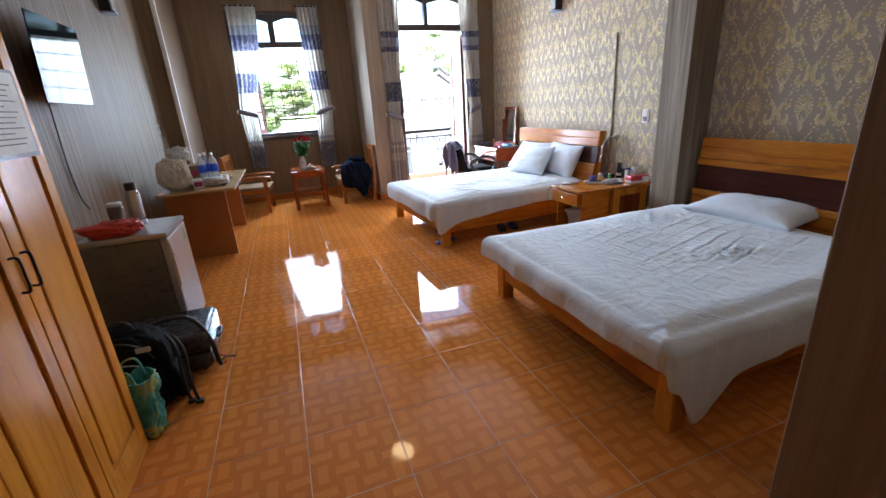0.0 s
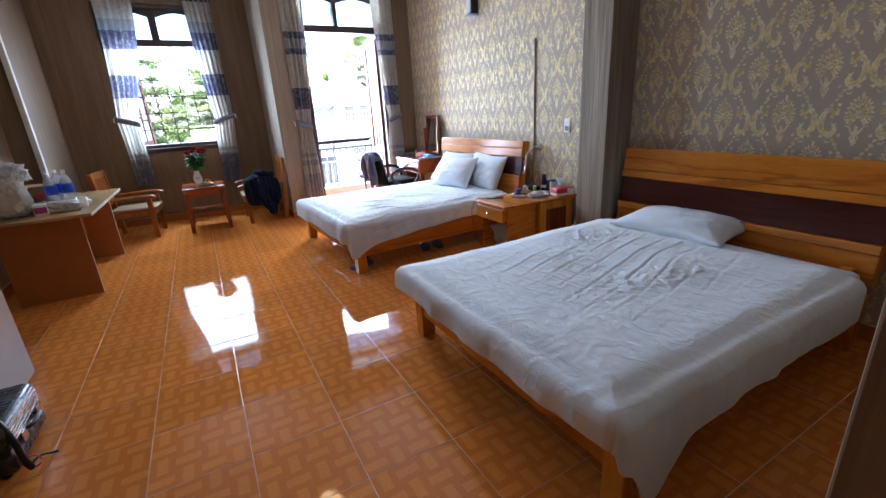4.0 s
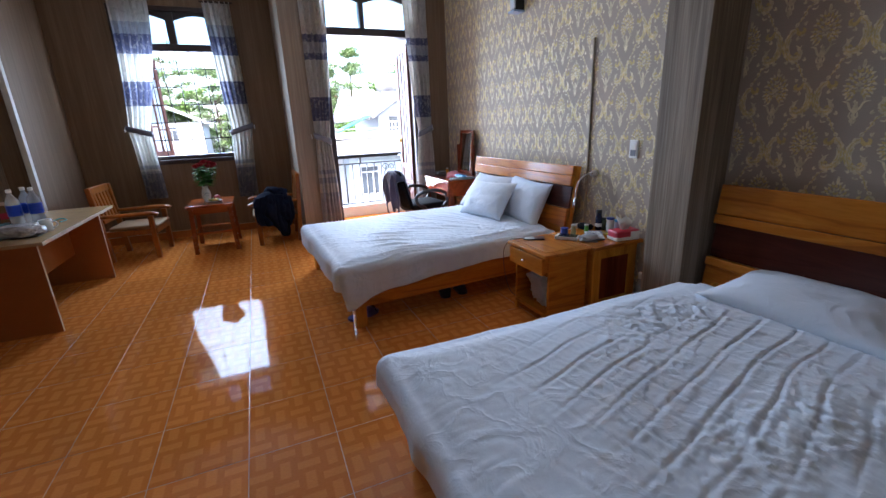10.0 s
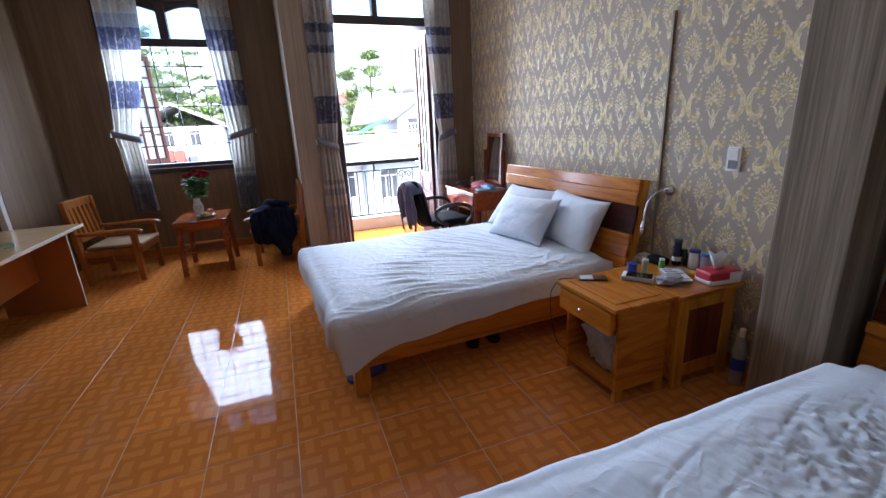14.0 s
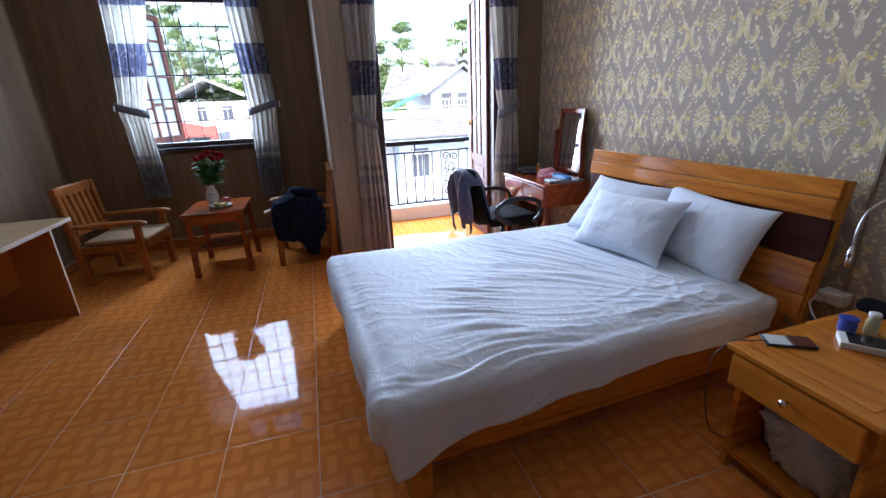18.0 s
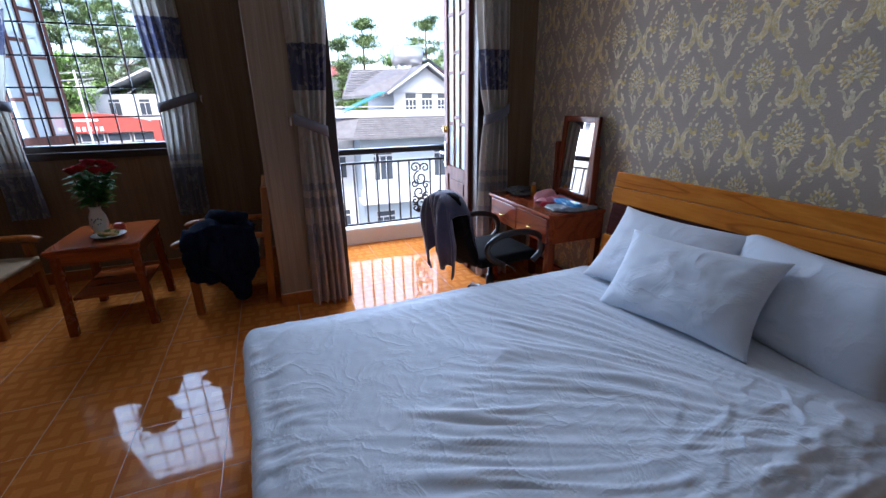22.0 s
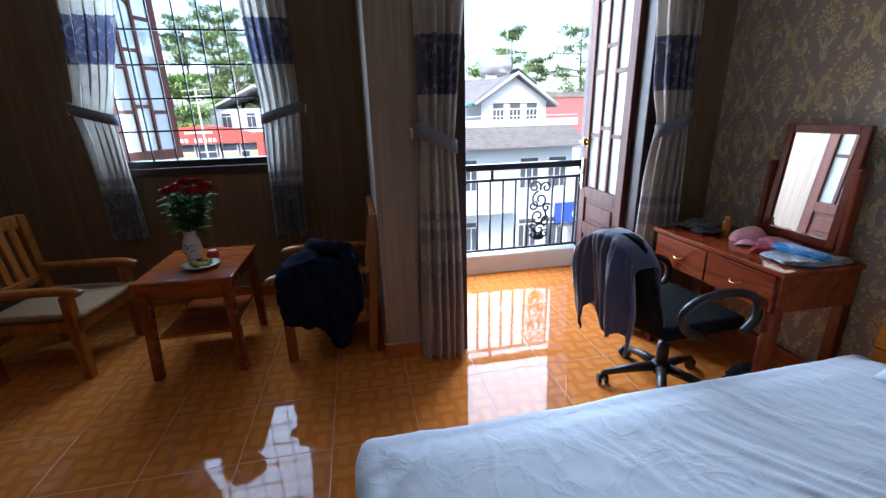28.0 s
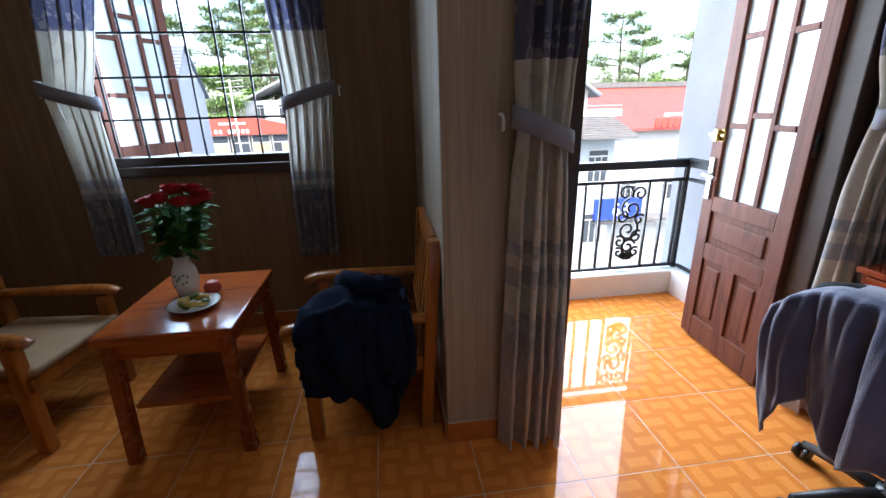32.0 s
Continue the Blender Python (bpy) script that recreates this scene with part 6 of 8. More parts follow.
# towel thrown over the chair's back
R, Cn = 70, 56
X = np.zeros((R, Cn, 3))
for i in range(R):
    s = -0.36 + (0.36 + 0.46) * i / (R - 1)          # below 0 hangs in front, above 0 behind
    for j in range(Cn):
        u = -1 + 2 * j / (Cn - 1)
        fold = 0.009 * math.sin(u * 10 + 1.5 * noise.noise(Vector((u * 1.5, s * 3, 4)))) + 0.034 * noise.noise(Vector((u * 5.5, s * 1.8, 1))) + 0.006 * noise.noise(Vector((u * 12, s * 9, 2)))
        topz = 0.912 - 0.11 * abs(u) ** 2.4
        sag = min(abs(s), 0.06)
        if s < 0:
            x, z = -0.315 + sag * 0.5 + 0.22 * (abs(s) - sag), topz - 0.012 - (abs(s) - sag) * 0.97 - sag * 0.25
            f = min(1.0, abs(s) / 0.15)
            x += (fold + 0.016) * f * 0.5
        else:
            x, z = -0.365 - sag * 0.55 + 0.07 * (s - sag), topz - 0.012 - (s - sag) - sag * 0.25
            f = min(1.0, s / 0.12)
            x -= (fold + 0.016) * f * 1.3 + 0.015
        w = 0.205 + 0.02 * math.sin(s * 7) - 0.05 * max(0, s) * (1 if u > 0 else 0.2)
        X[i, j] = (x, u * w + 0.25 * fold, z + (0.02 * math.sin(u * 5) if s > 0.3 else 0) * (s - 0.3) * 8 - 0.14 * max(0.0, s - 0.12) * math.sin(u * 5.0 + 2.2) - (0.05 * (1 - u) if s > 0 else 0) * s)
tw = new("towel", grid_mesh("towel", X, M_TOWEL))
tw.location, tw.rotation_euler = (2.86, 6.275, 0.0), (0, 0, radians(4))
solidify(tw, 0.008)
tagged(tw, "slate blue towel hanging over the office chair back", "towel")


# ---------------------------------------------------------------- tea table and chairs
tt = thing("tea_table", (0.36, 7.28, 0), "low red-brown wooden tea table with a shelf", "table")
a, b, c, d = 0.105, 0.62, 6.955, 7.60
part("tabletop", boxm(a, b, c, d, 0.572, 0.60, 0.008), M_TEAK, tt)
part("edge_band", boxm(a + 0.012, b - 0.012, c + 0.012, d - 0.012, 0.556, 0.571, 0.003), M_TEAK, tt)
bm = BM()
box(bm, a + 0.07, b - 0.07, c + 0.03, c + 0.05, 0.49, 0.555)
box(bm, a + 0.07, b - 0.07, d - 0.05, d - 0.03, 0.49, 0.555)
box(bm, a + 0.03, a + 0.05, c + 0.07, d - 0.07, 0.49, 0.555)
box(bm, b - 0.05, b - 0.03, c + 0.07, d - 0.07, 0.49, 0.555)
part("apron", bm, M_TEAK, tt)
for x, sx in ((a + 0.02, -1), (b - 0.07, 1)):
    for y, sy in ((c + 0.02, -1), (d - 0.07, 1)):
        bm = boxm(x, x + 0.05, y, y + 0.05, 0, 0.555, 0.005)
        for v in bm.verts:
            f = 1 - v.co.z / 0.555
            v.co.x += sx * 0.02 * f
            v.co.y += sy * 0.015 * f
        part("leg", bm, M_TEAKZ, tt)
part("shelf", boxm(a + 0.06, b - 0.06, c + 0.06, d - 0.06, 0.235, 0.255, 0.004), M_TEAK, tt)
TZ = 0.60


def tea_chair(m, label):
    """A low armchair that faces its own +x, with slatted back and cream seat pad."""
    ch = thing("tea_chair", (0, 0, 0), label, "chair", "tea chairs", world_built=False)
    part("seat_frame", boxm(-0.23, 0.26, -0.24, 0.24, 0.30, 0.365, 0.006), M_CHAIR, ch)
    part("seat_pad", boxm(-0.20, 0.275, -0.225, 0.225, 0.366, 0.41, 0.018, seg=3), M_CREAMCUSH, ch, "cream seat pad", True)
    for y in (-0.255, 0.205):
        part("leg", boxm(0.20, 0.25, y, y + 0.05, 0, 0.52, 0.006), M_CHAIR, ch)
        bm = boxm(-0.25, -0.20, y, y + 0.05, 0, 0.89, 0.006)
        for v in bm.verts:
            v.co.x -= 0.06 * max(0.0, v.co.z - 0.40) / 0.49
        part("leg", bm, M_CHAIR, ch)
        pts = smooth_path([(-0.24, y + 0.025, 0.545), (-0.08, y + 0.025, 0.545), (0.12, y + 0.025, 0.55), (0.25, y + 0.025, 0.545), (0.30, y + 0.025, 0.52)], 4)
        bm = tube(BM(), pts, [0.026 + 0.008 * math.sin(math.pi * i / (len(pts) - 1)) for i in range(len(pts))], 10)
        for v in bm.verts:
            v.co.z = 0.545 + (v.co.z - 0.545) * 0.75
        part("arm", bm, M_CHAIR, ch)
    part("back_rail", boxm(-0.30, -0.265, -0.204, 0.204, 0.81, 0.895, 0.012), M_CHAIR, ch)
    part("back_rail", boxm(-0.25, -0.22, -0.204, 0.204, 0.46, 0.51, 0.006), M_CHAIR, ch)
    for i in range(5):
        y = -0.15 + 0.075 * i
        bm = boxm(-0.01, 0.01, -0.022, 0.022, 0, 0.32, 0.003)
        bmesh.ops.transform(bm, matrix=Matrix.Translation((-0.236, y, 0.50)) @ Matrix.Rotation(radians(-7.5), 4, 'Y'), verts=bm.verts)
        part("back_slat", bm, M_CHAIR, ch)
    ch.matrix_basis = m
    return ch


chair = tea_chair(pose(-0.505, 7.392, 0, 0, 0, -6) @ Matrix.Diagonal((1.08, 1.12, 1.0, 1.0)), "orange-brown wooden armchair with cream seat pad by the table")
right = copy_thing(chair, pose(1.118, 7.30, 0, 0, 0, 180) @ Matrix.Diagonal((1.0, 1.12, 1.0, 1.0)))
right["label"] = "orange-brown wooden armchair with a dark jacket thrown over it"


# dark jacket over the chair: hangs over the near arm with a bunched collar
jk = thing("jacket", (1.08, 7.1, 0.02), "dark navy jacket thrown over the wooden armchair", "jacket")


def ragged(u):
    k = [(0.0, 0.30), (0.12, 0.27), (0.38, 0.26), (0.55, 0.20), (0.64, 0.12), (0.78, 0.10), (0.86, 0.24), (1.0, 0.33)]
    for (a, p), (b, q) in zip(k, k[1:]):
        if u <= b:
            return p + (q - p) * (u - a) / (b - a)
    return k[-1][1]


R, Cn = 70, 70
X = np.zeros((R, Cn, 3))
for i in range(R):
    v = i / (R - 1)
    for j in range(Cn):
        u = j / (Cn - 1)
        crest = 0.60 + 0.045 * math.sin(math.pi * u) + 0.03 * noise.noise(Vector((u * 4, 2.0, 0)))
        wob = noise.noise(Vector((u * 4.5, v * 3.5, 7.0)))
        fold = 0.035 * math.sin(u * 17 + 3 * wob) * min(1, v * 1.4) + 0.045 * wob
        x = 0.87 + 0.44 * u + 0.02 * wob
        if v < 0.3:
            f = v / 0.3
            X[i, j] = (x, 7.30 - 0.31 * f + 0.02 * wob, crest - 0.06 * (1 - f) ** 2 + 0.05 * noise.noise(Vector((u * 6, v * 9, 1.0))))
        else:
            f = (v - 0.3) / 0.7
            X[i, j] = (x + 0.03 * (u - 0.5) * math.sin(f * 3), 6.99 - 0.05 * math.sin(min(f, 0.6) * 2.4) - abs(fold), crest + (ragged(u) - crest) * f)
ob = new("body", grid_mesh("body", X - np.array((1.08, 7.1, 0.02)), M_NAVY))
ob.parent = jk
solidify(ob, 0.03)
for k2, (pts, r) in enumerate((([(1.02, 7.20, 0.665), (1.10, 7.10, 0.69), (1.18, 7.08, 0.67), (1.25, 7.14, 0.65)], 0.045), ([(1.23, 7.06, 0.63), (1.25, 6.98, 0.53), (1.23, 6.95, 0.40), (1.22, 6.95, 0.30)], 0.045))):
    P = smooth_path(pts, 6)
    bm = tube(BM(), P, [r * (0.8 + 0.3 * math.sin(3.1 * i / len(P))) for i in range(len(P))], 14)
    bmesh.ops.subdivide_edges(bm, edges=bm.edges[:], cuts=1, use_grid_fill=True)
    for v in bm.verts:
        v.co += Vector((noise.noise(v.co * 14), noise.noise(v.co * 14 + Vector((5, 0, 0))), noise.noise(v.co * 14 + Vector((0, 5, 0))))) * 0.022
    part("collar" if k2 == 0 else "sleeve", bm, M_NAVY, jk, "", True)

# vase of roses
vs_ = thing("rose_vase", (0.315, 7.335, TZ), "white porcelain vase with a bunch of red roses", "vase")
VX, VY = 0.315, 7.335
part("vase", lathe(BM(), [(0.0, 0.0), (0.038, 0.0), (0.045, 0.02), (0.056, 0.07), (0.05, 0.12), (0.032, 0.165), (0.036, 0.19), (0.032, 0.19), (0.028, 0.165), (0.0, 0.16)], (VX, VY, TZ), 26), plain("porcelain", (0.72, 0.72, 0.70), 0.15), vs_)
bm = BM()
for k2 in range(9):
    a = radians(-120 + 8 * k2)
    z = TZ + 0.06 + 0.05 * abs(math.sin(k2 * 1.3))
    lathe(bm, [(0.0, -0.008), (0.006, 0.0), (0.0, 0.008)], (VX + 0.0535 * math.cos(a), VY + 0.0535 * math.sin(a), z), 6)
part("painted_motif", bm, plain("blue_glaze", (0.08, 0.16, 0.22), 0.3), vs_, "small blue painted motif")
random.seed(11)
M_PETAL = plain("red_rose_petal", (0.30, 0.008, 0.018), 0.7, 0, 0.3, 40, 0.1)
M_LEAFG = plain("rose_leaf", (0.04, 0.15, 0.015), 0.65, 0, 0.4, 30, 0.2, 90, 0, 0, 0.2)
M_LEAFG.node_tree.nodes["Principled BSDF"].inputs["Specular IOR Level"].default_value = 0.1
M_STEM = plain("green_stem", (0.04, 0.10, 0.02), 0.5)
heads = []
bm_lf = BM()


def leaf_blade(bm, base, direction, up, L, W):
    d, s = direction.normalized(), direction.cross(up).normalized()
    n = s.cross(d)
    rows = []
    for i in range(5):
        f = i / 4
        w = W * math.sin(math.pi * (0.1 + 0.88 * f)) * (1 - 0.3 * f)
        p = base + d * L * f + n * (-0.18 * L * f * f)
        rows.append((bm.verts.new(p - s * w), bm.verts.new(p + n * (-0.12 * W)), bm.verts.new(p + s * w)))
    for a, b in zip(rows, rows[1:]):
        bm.faces.new((a[0], a[1], b[1], b[0]))
        bm.faces.new((a[1], a[2], b[2], b[1]))


for k2 in range(15):
    r = 0.03 + 0.085 * math.sqrt(random.random())
    a = k2 * 2.4
    tip = Vector((VX + 0.045 + r * math.cos(a), VY + r * math.sin(a), TZ + 0.46 + 0.03 * random.random() - 0.8 * max(0, r - 0.06)))
    heads.append(tip)
    foot = Vector((VX + 0.012 * math.cos(a), VY + 0.012 * math.sin(a), TZ + 0.15))
    mid = foot.lerp(tip, 0.5) + Vector((0.01 * math.cos(a), 0.01 * math.sin(a), 0))
    part("stem", tube(BM(), [foot, mid, tip], 0.0035, 5), M_STEM, vs_)
    for q in range(15):
        f = 0.25 + 0.7 * random.random()
        p = foot.lerp(tip, f)
        t = random.uniform(0, 6.28)
        dr_ = Vector((math.cos(t) + 0.8 * math.cos(a), math.sin(t) + 0.8 * math.sin(a), random.uniform(-0.3, 0.6)))
        leaf_blade(bm_lf, p, dr_, Vector((0, 0, 1)), random.uniform(0.05, 0.085), random.uniform(0.014, 0.024))
for k2 in range(80):
    t = random.uniform(0, 6.28)
    zf = random.uniform(0.2, 0.40)
    p = Vector((VX + 0.12 * (zf - 0.17) + 0.05 * math.cos(t), VY + 0.05 * math.sin(t), TZ + zf))
    leaf_blade(bm_lf, p, Vector((math.cos(t), math.sin(t), random.uniform(-0.5, 0.6))), Vector((0, 0, 1)), random.uniform(0.06, 0.10), random.uniform(0.016, 0.026))
tagged(part("leaves", bm_lf, M_LEAFG, vs_, "dark green rose leaves", True), kind="stuff")
for tip in heads:
    bm = BM()
    for ring, (cnt, rr, hh, open_) in enumerate(((3, 0.013, 0.042, 0.05), (5, 0.024, 0.042, 0.3), (6, 0.035, 0.036, 0.7))):
        for i in range(cnt):
            a = 2 * math.pi * i / cnt + ring * 0.7 + random.random() * 0.3
            rows = []
            for q in range(4):
                f = q / 3
                row = []
                for s in (-1, -0.33, 0.33, 1):
                    aa = a + s * (0.75 if ring else 1.2) * (0.6 + 0.4 * f)
                    rad_ = rr * (0.35 + 0.65 * math.sin(f * 1.57)) + open_ * 0.012 * f * f
                    row.append(bm.verts.new(tip + Vector((rad_ * math.cos(aa), rad_ * math.sin(aa), -0.012 + hh * f - 0.006 * s * s * f))))
                rows.append(row)
            for p, q2 in zip(rows, rows[1:]):
                for s in range(3):
                    bm.faces.new((p[s], p[s + 1], q2[s + 1], q2[s]))
    part("rose", bm, M_PETAL, vs_, "red rose bloom", True)

pl = thing("fruit_plate", (0.40, 7.185, TZ), "white plate with sliced fruit on the tea table", "plate")
PX, PY = 0.40, 7.185
part("plate", lathe(BM(), [(0.0, 0.004), (0.055, 0.004), (0.075, 0.012), (0.10, 0.02), (0.102, 0.023), (0.075, 0.017), (0.055, 0.009), (0.0, 0.009)], (PX, PY, TZ), 30), plain("plate_glaze", (0.72, 0.73, 0.70), 0.15), pl)
M_MANGO = plain("yellow_fruit", (0.62, 0.42, 0.08), 0.4)
M_CUKE = plain("green_fruit", (0.16, 0.22, 0.04), 0.4)
for i in range(9):
    a = i * 0.7
    x, y = PX + 0.045 * math.cos(a), PY + 0.045 * math.sin(a)
    bm = BM()
    lathe(bm, [(0, -0.018), (0.014, -0.012), (0.018, 0), (0.013, 0.014), (0, 0.02)], (0, 0, 0), 10)
    bmesh.ops.transform(bm, matrix=Matrix.Translation((x, y, TZ + 0.026 + 0.006 * (i % 2))) @ Matrix.Rotation(a, 4, 'Z') @ Matrix.Rotation(1.3, 4, 'X') @ Matrix.Diagonal((1, 0.7, 1.7, 1)), verts=bm.verts)
    part("fruit_slice", bm, M_MANGO if i % 3 else M_CUKE, pl, "pale yellow fruit slice" if i % 3 else "dark green fruit slice")
bm = lathe(BM(), [(0, 0.0), (0.02, 0.002), (0.036, 0.02), (0.038, 0.04), (0.026, 0.062), (0.008, 0.064), (0, 0.058)], (0.43, 7.315, TZ), 18)
solo("apple", bm, plain("red_apple", (0.42, 0.05, 0.03), 0.3), "red apple on the tea table", "apple", smooth=True)


# ---------------------------------------------------------------- left side: wardrobe, fridge, desk
wd = thing("wardrobe", (-1.07, 1.2, 0), "tall golden wooden wardrobe with panelled doors, closed", "wardrobe")
WF = -0.76
part("carcass", boxm(WX0 + 0.003, WF - 0.025, -0.02, 2.07, 0.0, 2.05, 0.004), M_WARDZ, wd)
part("plinth", boxm(WF - 0.024, WF - 0.004, -0.02, 2.07, 0.0, 0.07, 0.003), M_WARDY, wd)
part("cornice", boxm(WX0 + 0.003, WF + 0.02, -0.03, 2.085, 2.051, 2.10, 0.008), M_WARDY, wd)
for i, (y0, y1) in enumerate(((0.0, 0.42), (0.425, 0.845), (0.85, 1.27), (1.275, 1.665), (1.67, 2.06))):
    bm = BM()
    for q in ((y0, y0 + 0.065, 0.075, 2.045), (y1 - 0.065, y1, 0.075, 2.045), (y0 + 0.065, y1 - 0.065, 1.96, 2.045), (y0 + 0.065, y1 - 0.065, 0.075, 0.16)):
        box(bm, WF - 0.022, WF, q[0], q[1], q[2], q[3], 0.003)
    dr = part("door", bm, M_WARDZ, wd)
    bm = boxm(WF - 0.02, WF - 0.012, y0 + 0.066, y1 - 0.066, 0.161, 1.959)
    box(bm, WF - 0.012, WF - 0.003, y0 + 0.085, y1 - 0.085, 0.18, 1.94, 0.006)
    part("door_panel", bm, M_WARDZ, dr)
    hy = y1 - 0.03 if i % 2 else y0 + 0.03
    if i == 0:
        hy = y1 - 0.03
    bm = tube(BM(), smooth_path([(WF, hy, 0.965), (WF + 0.022, hy, 0.968), (WF + 0.024, hy, 1.02), (WF + 0.022, hy, 1.072), (WF, hy, 1.075)], 4), 0.0042, 8)
    for z in (0.968, 1.072):
        lathe(bm, [(0.0, -0.006), (0.007, 0.0), (0.0, 0.006)], (WF + 0.022, hy, z), 8)
    part("handle", bm, M_IRON, dr, "dark bronze bow handle")
note = thing("notice_sheet", (WF, 1.88, 1.36), "printed notice in a clear sleeve taped to the wardrobe door", "notice")
part("sleeve", boxm(WF + 0.001, WF + 0.002, 1.735, 2.03, 1.35, 1.63), plain("clear_sleeve", (0.50, 0.53, 0.58), 0.12), note)
part("paper", boxm(WF + 0.0025, WF + 0.003, 1.75, 2.015, 1.365, 1.62), M_PAPER, note)
bm = BM()
for i in range(13):
    z = 1.60 - 0.017 * i
    box(bm, WF + 0.0033, WF + 0.0036, 1.775, 1.775 + 0.21 * (0.6 + 0.4 * abs(math.sin(i * 1.9))), z - 0.004, z)
part("print", bm, M_INK, note, "grey lines of small print")

fr = thing("mini_fridge", (-1.02, 3.37, 0), "silver mini fridge with grey sides, door closed", "fridge")
part("cabinet", boxm(-1.22, -0.775, 3.10, 3.63, 0.03, 0.735, 0.008), plain("fridge_grey", (0.135, 0.13, 0.122), 0.3), fr, "dark grey cabinet sides")
part("door", boxm(-0.772, -0.725, 3.10, 3.63, 0.04, 0.735, 0.012), plain("fridge_silver", (0.42, 0.43, 0.44), 0.34, 0.35, 0.04, 5.0, 0.0), fr, "silver door")
part("top_cover", boxm(-1.225, -0.72, 3.095, 3.635, 0.737, 0.775, 0.012), plain("fridge_top", (0.42, 0.42, 0.42), 0.2, 0.3, 0.05, 5.0, 0.0), fr, "shiny grey top")
part("door_handle", boxm(-0.735, -0.718, 3.11, 3.135, 0.40, 0.70, 0.006), M_STEEL, fr)
part("sticker", boxm(-0.7245, -0.7238, 3.50, 3.56, 0.62, 0.69), plain("green_sticker", (0.25, 0.40, 0.10), 0.5), fr, "small green sticker")
for x in (-1.18, -0.82):
    for y in (3.14, 3.59):
        part("foot", lathe(BM(), [(0, 0), (0.018, 0), (0.018, 0.03), (0, 0.03)], (x, y, 0), 10), M_BLACK, fr)
crumple("red_bag", (-1.03, 3.22, 0.775), (0.33, 0.20, 0.085), plain("red_plastic_bag", (0.55, 0.045, 0.03), 0.35, 0, 0.2, 20, 0.4, 60), "crumpled red plastic bag on the fridge", "bag", 31.0, 0.3)
fl = thing("thermos", (-0.95, 3.47, 0.775), "brushed steel thermos flask on the fridge", "flask")
part("flask", lathe(BM(), [(0, 0), (0.04, 0), (0.042, 0.01), (0.042, 0.21), (0.034, 0.235), (0.034, 0.24), (0, 0.24)], (-0.95, 3.47, 0.775), 22), M_STEEL, fl)
part("lid", lathe(BM(), [(0.033, 0.241), (0.033, 0.285), (0.028, 0.292), (0, 0.292)], (-0.95, 3.47, 0.775), 22), M_BLACK, fl, "steel and black lid")
gj = thing("glass_jar", (-1.09, 3.53, 0.775), "clear jar with brown contents on the fridge", "jar")
part("jar", lathe(BM(), [(0, 0), (0.045, 0), (0.048, 0.01), (0.048, 0.12), (0.04, 0.135), (0, 0.135)], (-1.09, 3.53, 0.775), 20), plain("coffee_jar", (0.16, 0.13, 0.11), 0.15), gj)
part("lid", lathe(BM(), [(0.043, 0.1355), (0.045, 0.14), (0.045, 0.16), (0, 0.162)], (-1.09, 3.53, 0.775), 20), M_STEEL, gj)

k = Nodes("dark_gloss_screen")
k.put("Base Color", k.ramp(k.noise(3.0), [(0.3, (0.005, 0.006, 0.007)), (0.7, (0.008, 0.009, 0.01))])).put("Roughness", 0.05).put("Specular IOR Level", 0.025)
M_SCREEN = k.mat
tv = thing("television", (-1.3, 3.95, 1.6), "black flat television on a wall bracket, switched off", "television")
TX = -1.265
part("screen_back", boxm(TX - 0.045, TX - 0.008, 3.55, 4.27, 1.60, 2.12, 0.01), M_BLACK, tv)
part("bezel", framed(BM(), 3.53, 4.29, 1.585, 2.14, 0, 0.012, 0.018), M_BLACK, tv)
bz = tv.children[-1]
bz.matrix_basis = Matrix.Translation(-Vector((-1.3, 3.95, 1.6))) @ Matrix.Translation((TX + 0.004, 0, 0)) @ Matrix.Rotation(radians(90), 4, 'Z')
for v in bz.data.vertices:
    v.co += Vector((-1.3, 3.95, 1.6))
part("screen", boxm(TX - 0.007, TX + 0.001, 3.545, 4.275, 1.60, 2.125), M_SCREEN, tv, "glossy dark screen")
part("bracket", boxm(WX0 + 0.001, TX - 0.046, 3.80, 4.02, 1.75, 1.97, 0.004), M_IRON, tv)
tv.rotation_euler = (0, radians(3.5), 0)
solo("tv_cable", tube(BM(), smooth_path([(-1.34, 3.75, 1.60), (-1.366, 3.80, 1.40), (-1.368, 3.79, 1.15), (-1.366, 3.82, 0.95), (-1.35, 3.86, 0.86)], 6), 0.005, 6), M_BLACK, "black cable hanging down the wall under the television", "cable")
so = thing("wall_socket", (WX0, 6.55, 1.35), "small white plastic wall socket", "socket")
part("plate", boxm(WX0 + 0.0005, WX0 + 0.01, 6.51, 6.59, 1.30, 1.42, 0.003), M_WHITEPL, so)
part("insert", boxm(WX0 + 0.0105, WX0 + 0.013, 6.53, 6.57, 1.33, 1.39, 0.002), M_INK, so)

dk = thing("desk", (-0.87, 5.8, 0), "orange laminate desk with pale edge strip", "desk")
a, b, c, d = -1.20, -0.475, 4.88, 6.545
part("desktop", boxm(a, b - 0.003, c, d, 0.735, 0.76, 0.002), M_MELATOP, dk, "tan glossy desktop")
part("edge_strip", boxm(b - 0.0025, b, c, d, 0.734, 0.761, 0.001), M_EDGE, dk, "pale edge strip")
part("end_panel", boxm(a + 0.02, b - 0.13, 5.105, 5.125, 0.0, 0.734, 0.001), M_MELA, dk)
part("end_panel", boxm(a + 0.02, b - 0.13, 6.495, 6.515, 0.0, 0.734, 0.001), M_MELA, dk)
part("modesty_panel", boxm(-0.90, -0.88, 5.126, 6.494, 0.30, 0.734), M_MELA, dk)
for y in (5.104, 6.494):
    part("panel_edge", boxm(b - 0.1295, b - 0.128, y, y + 0.022, 0.0, 0.733), M_EDGE, dk)
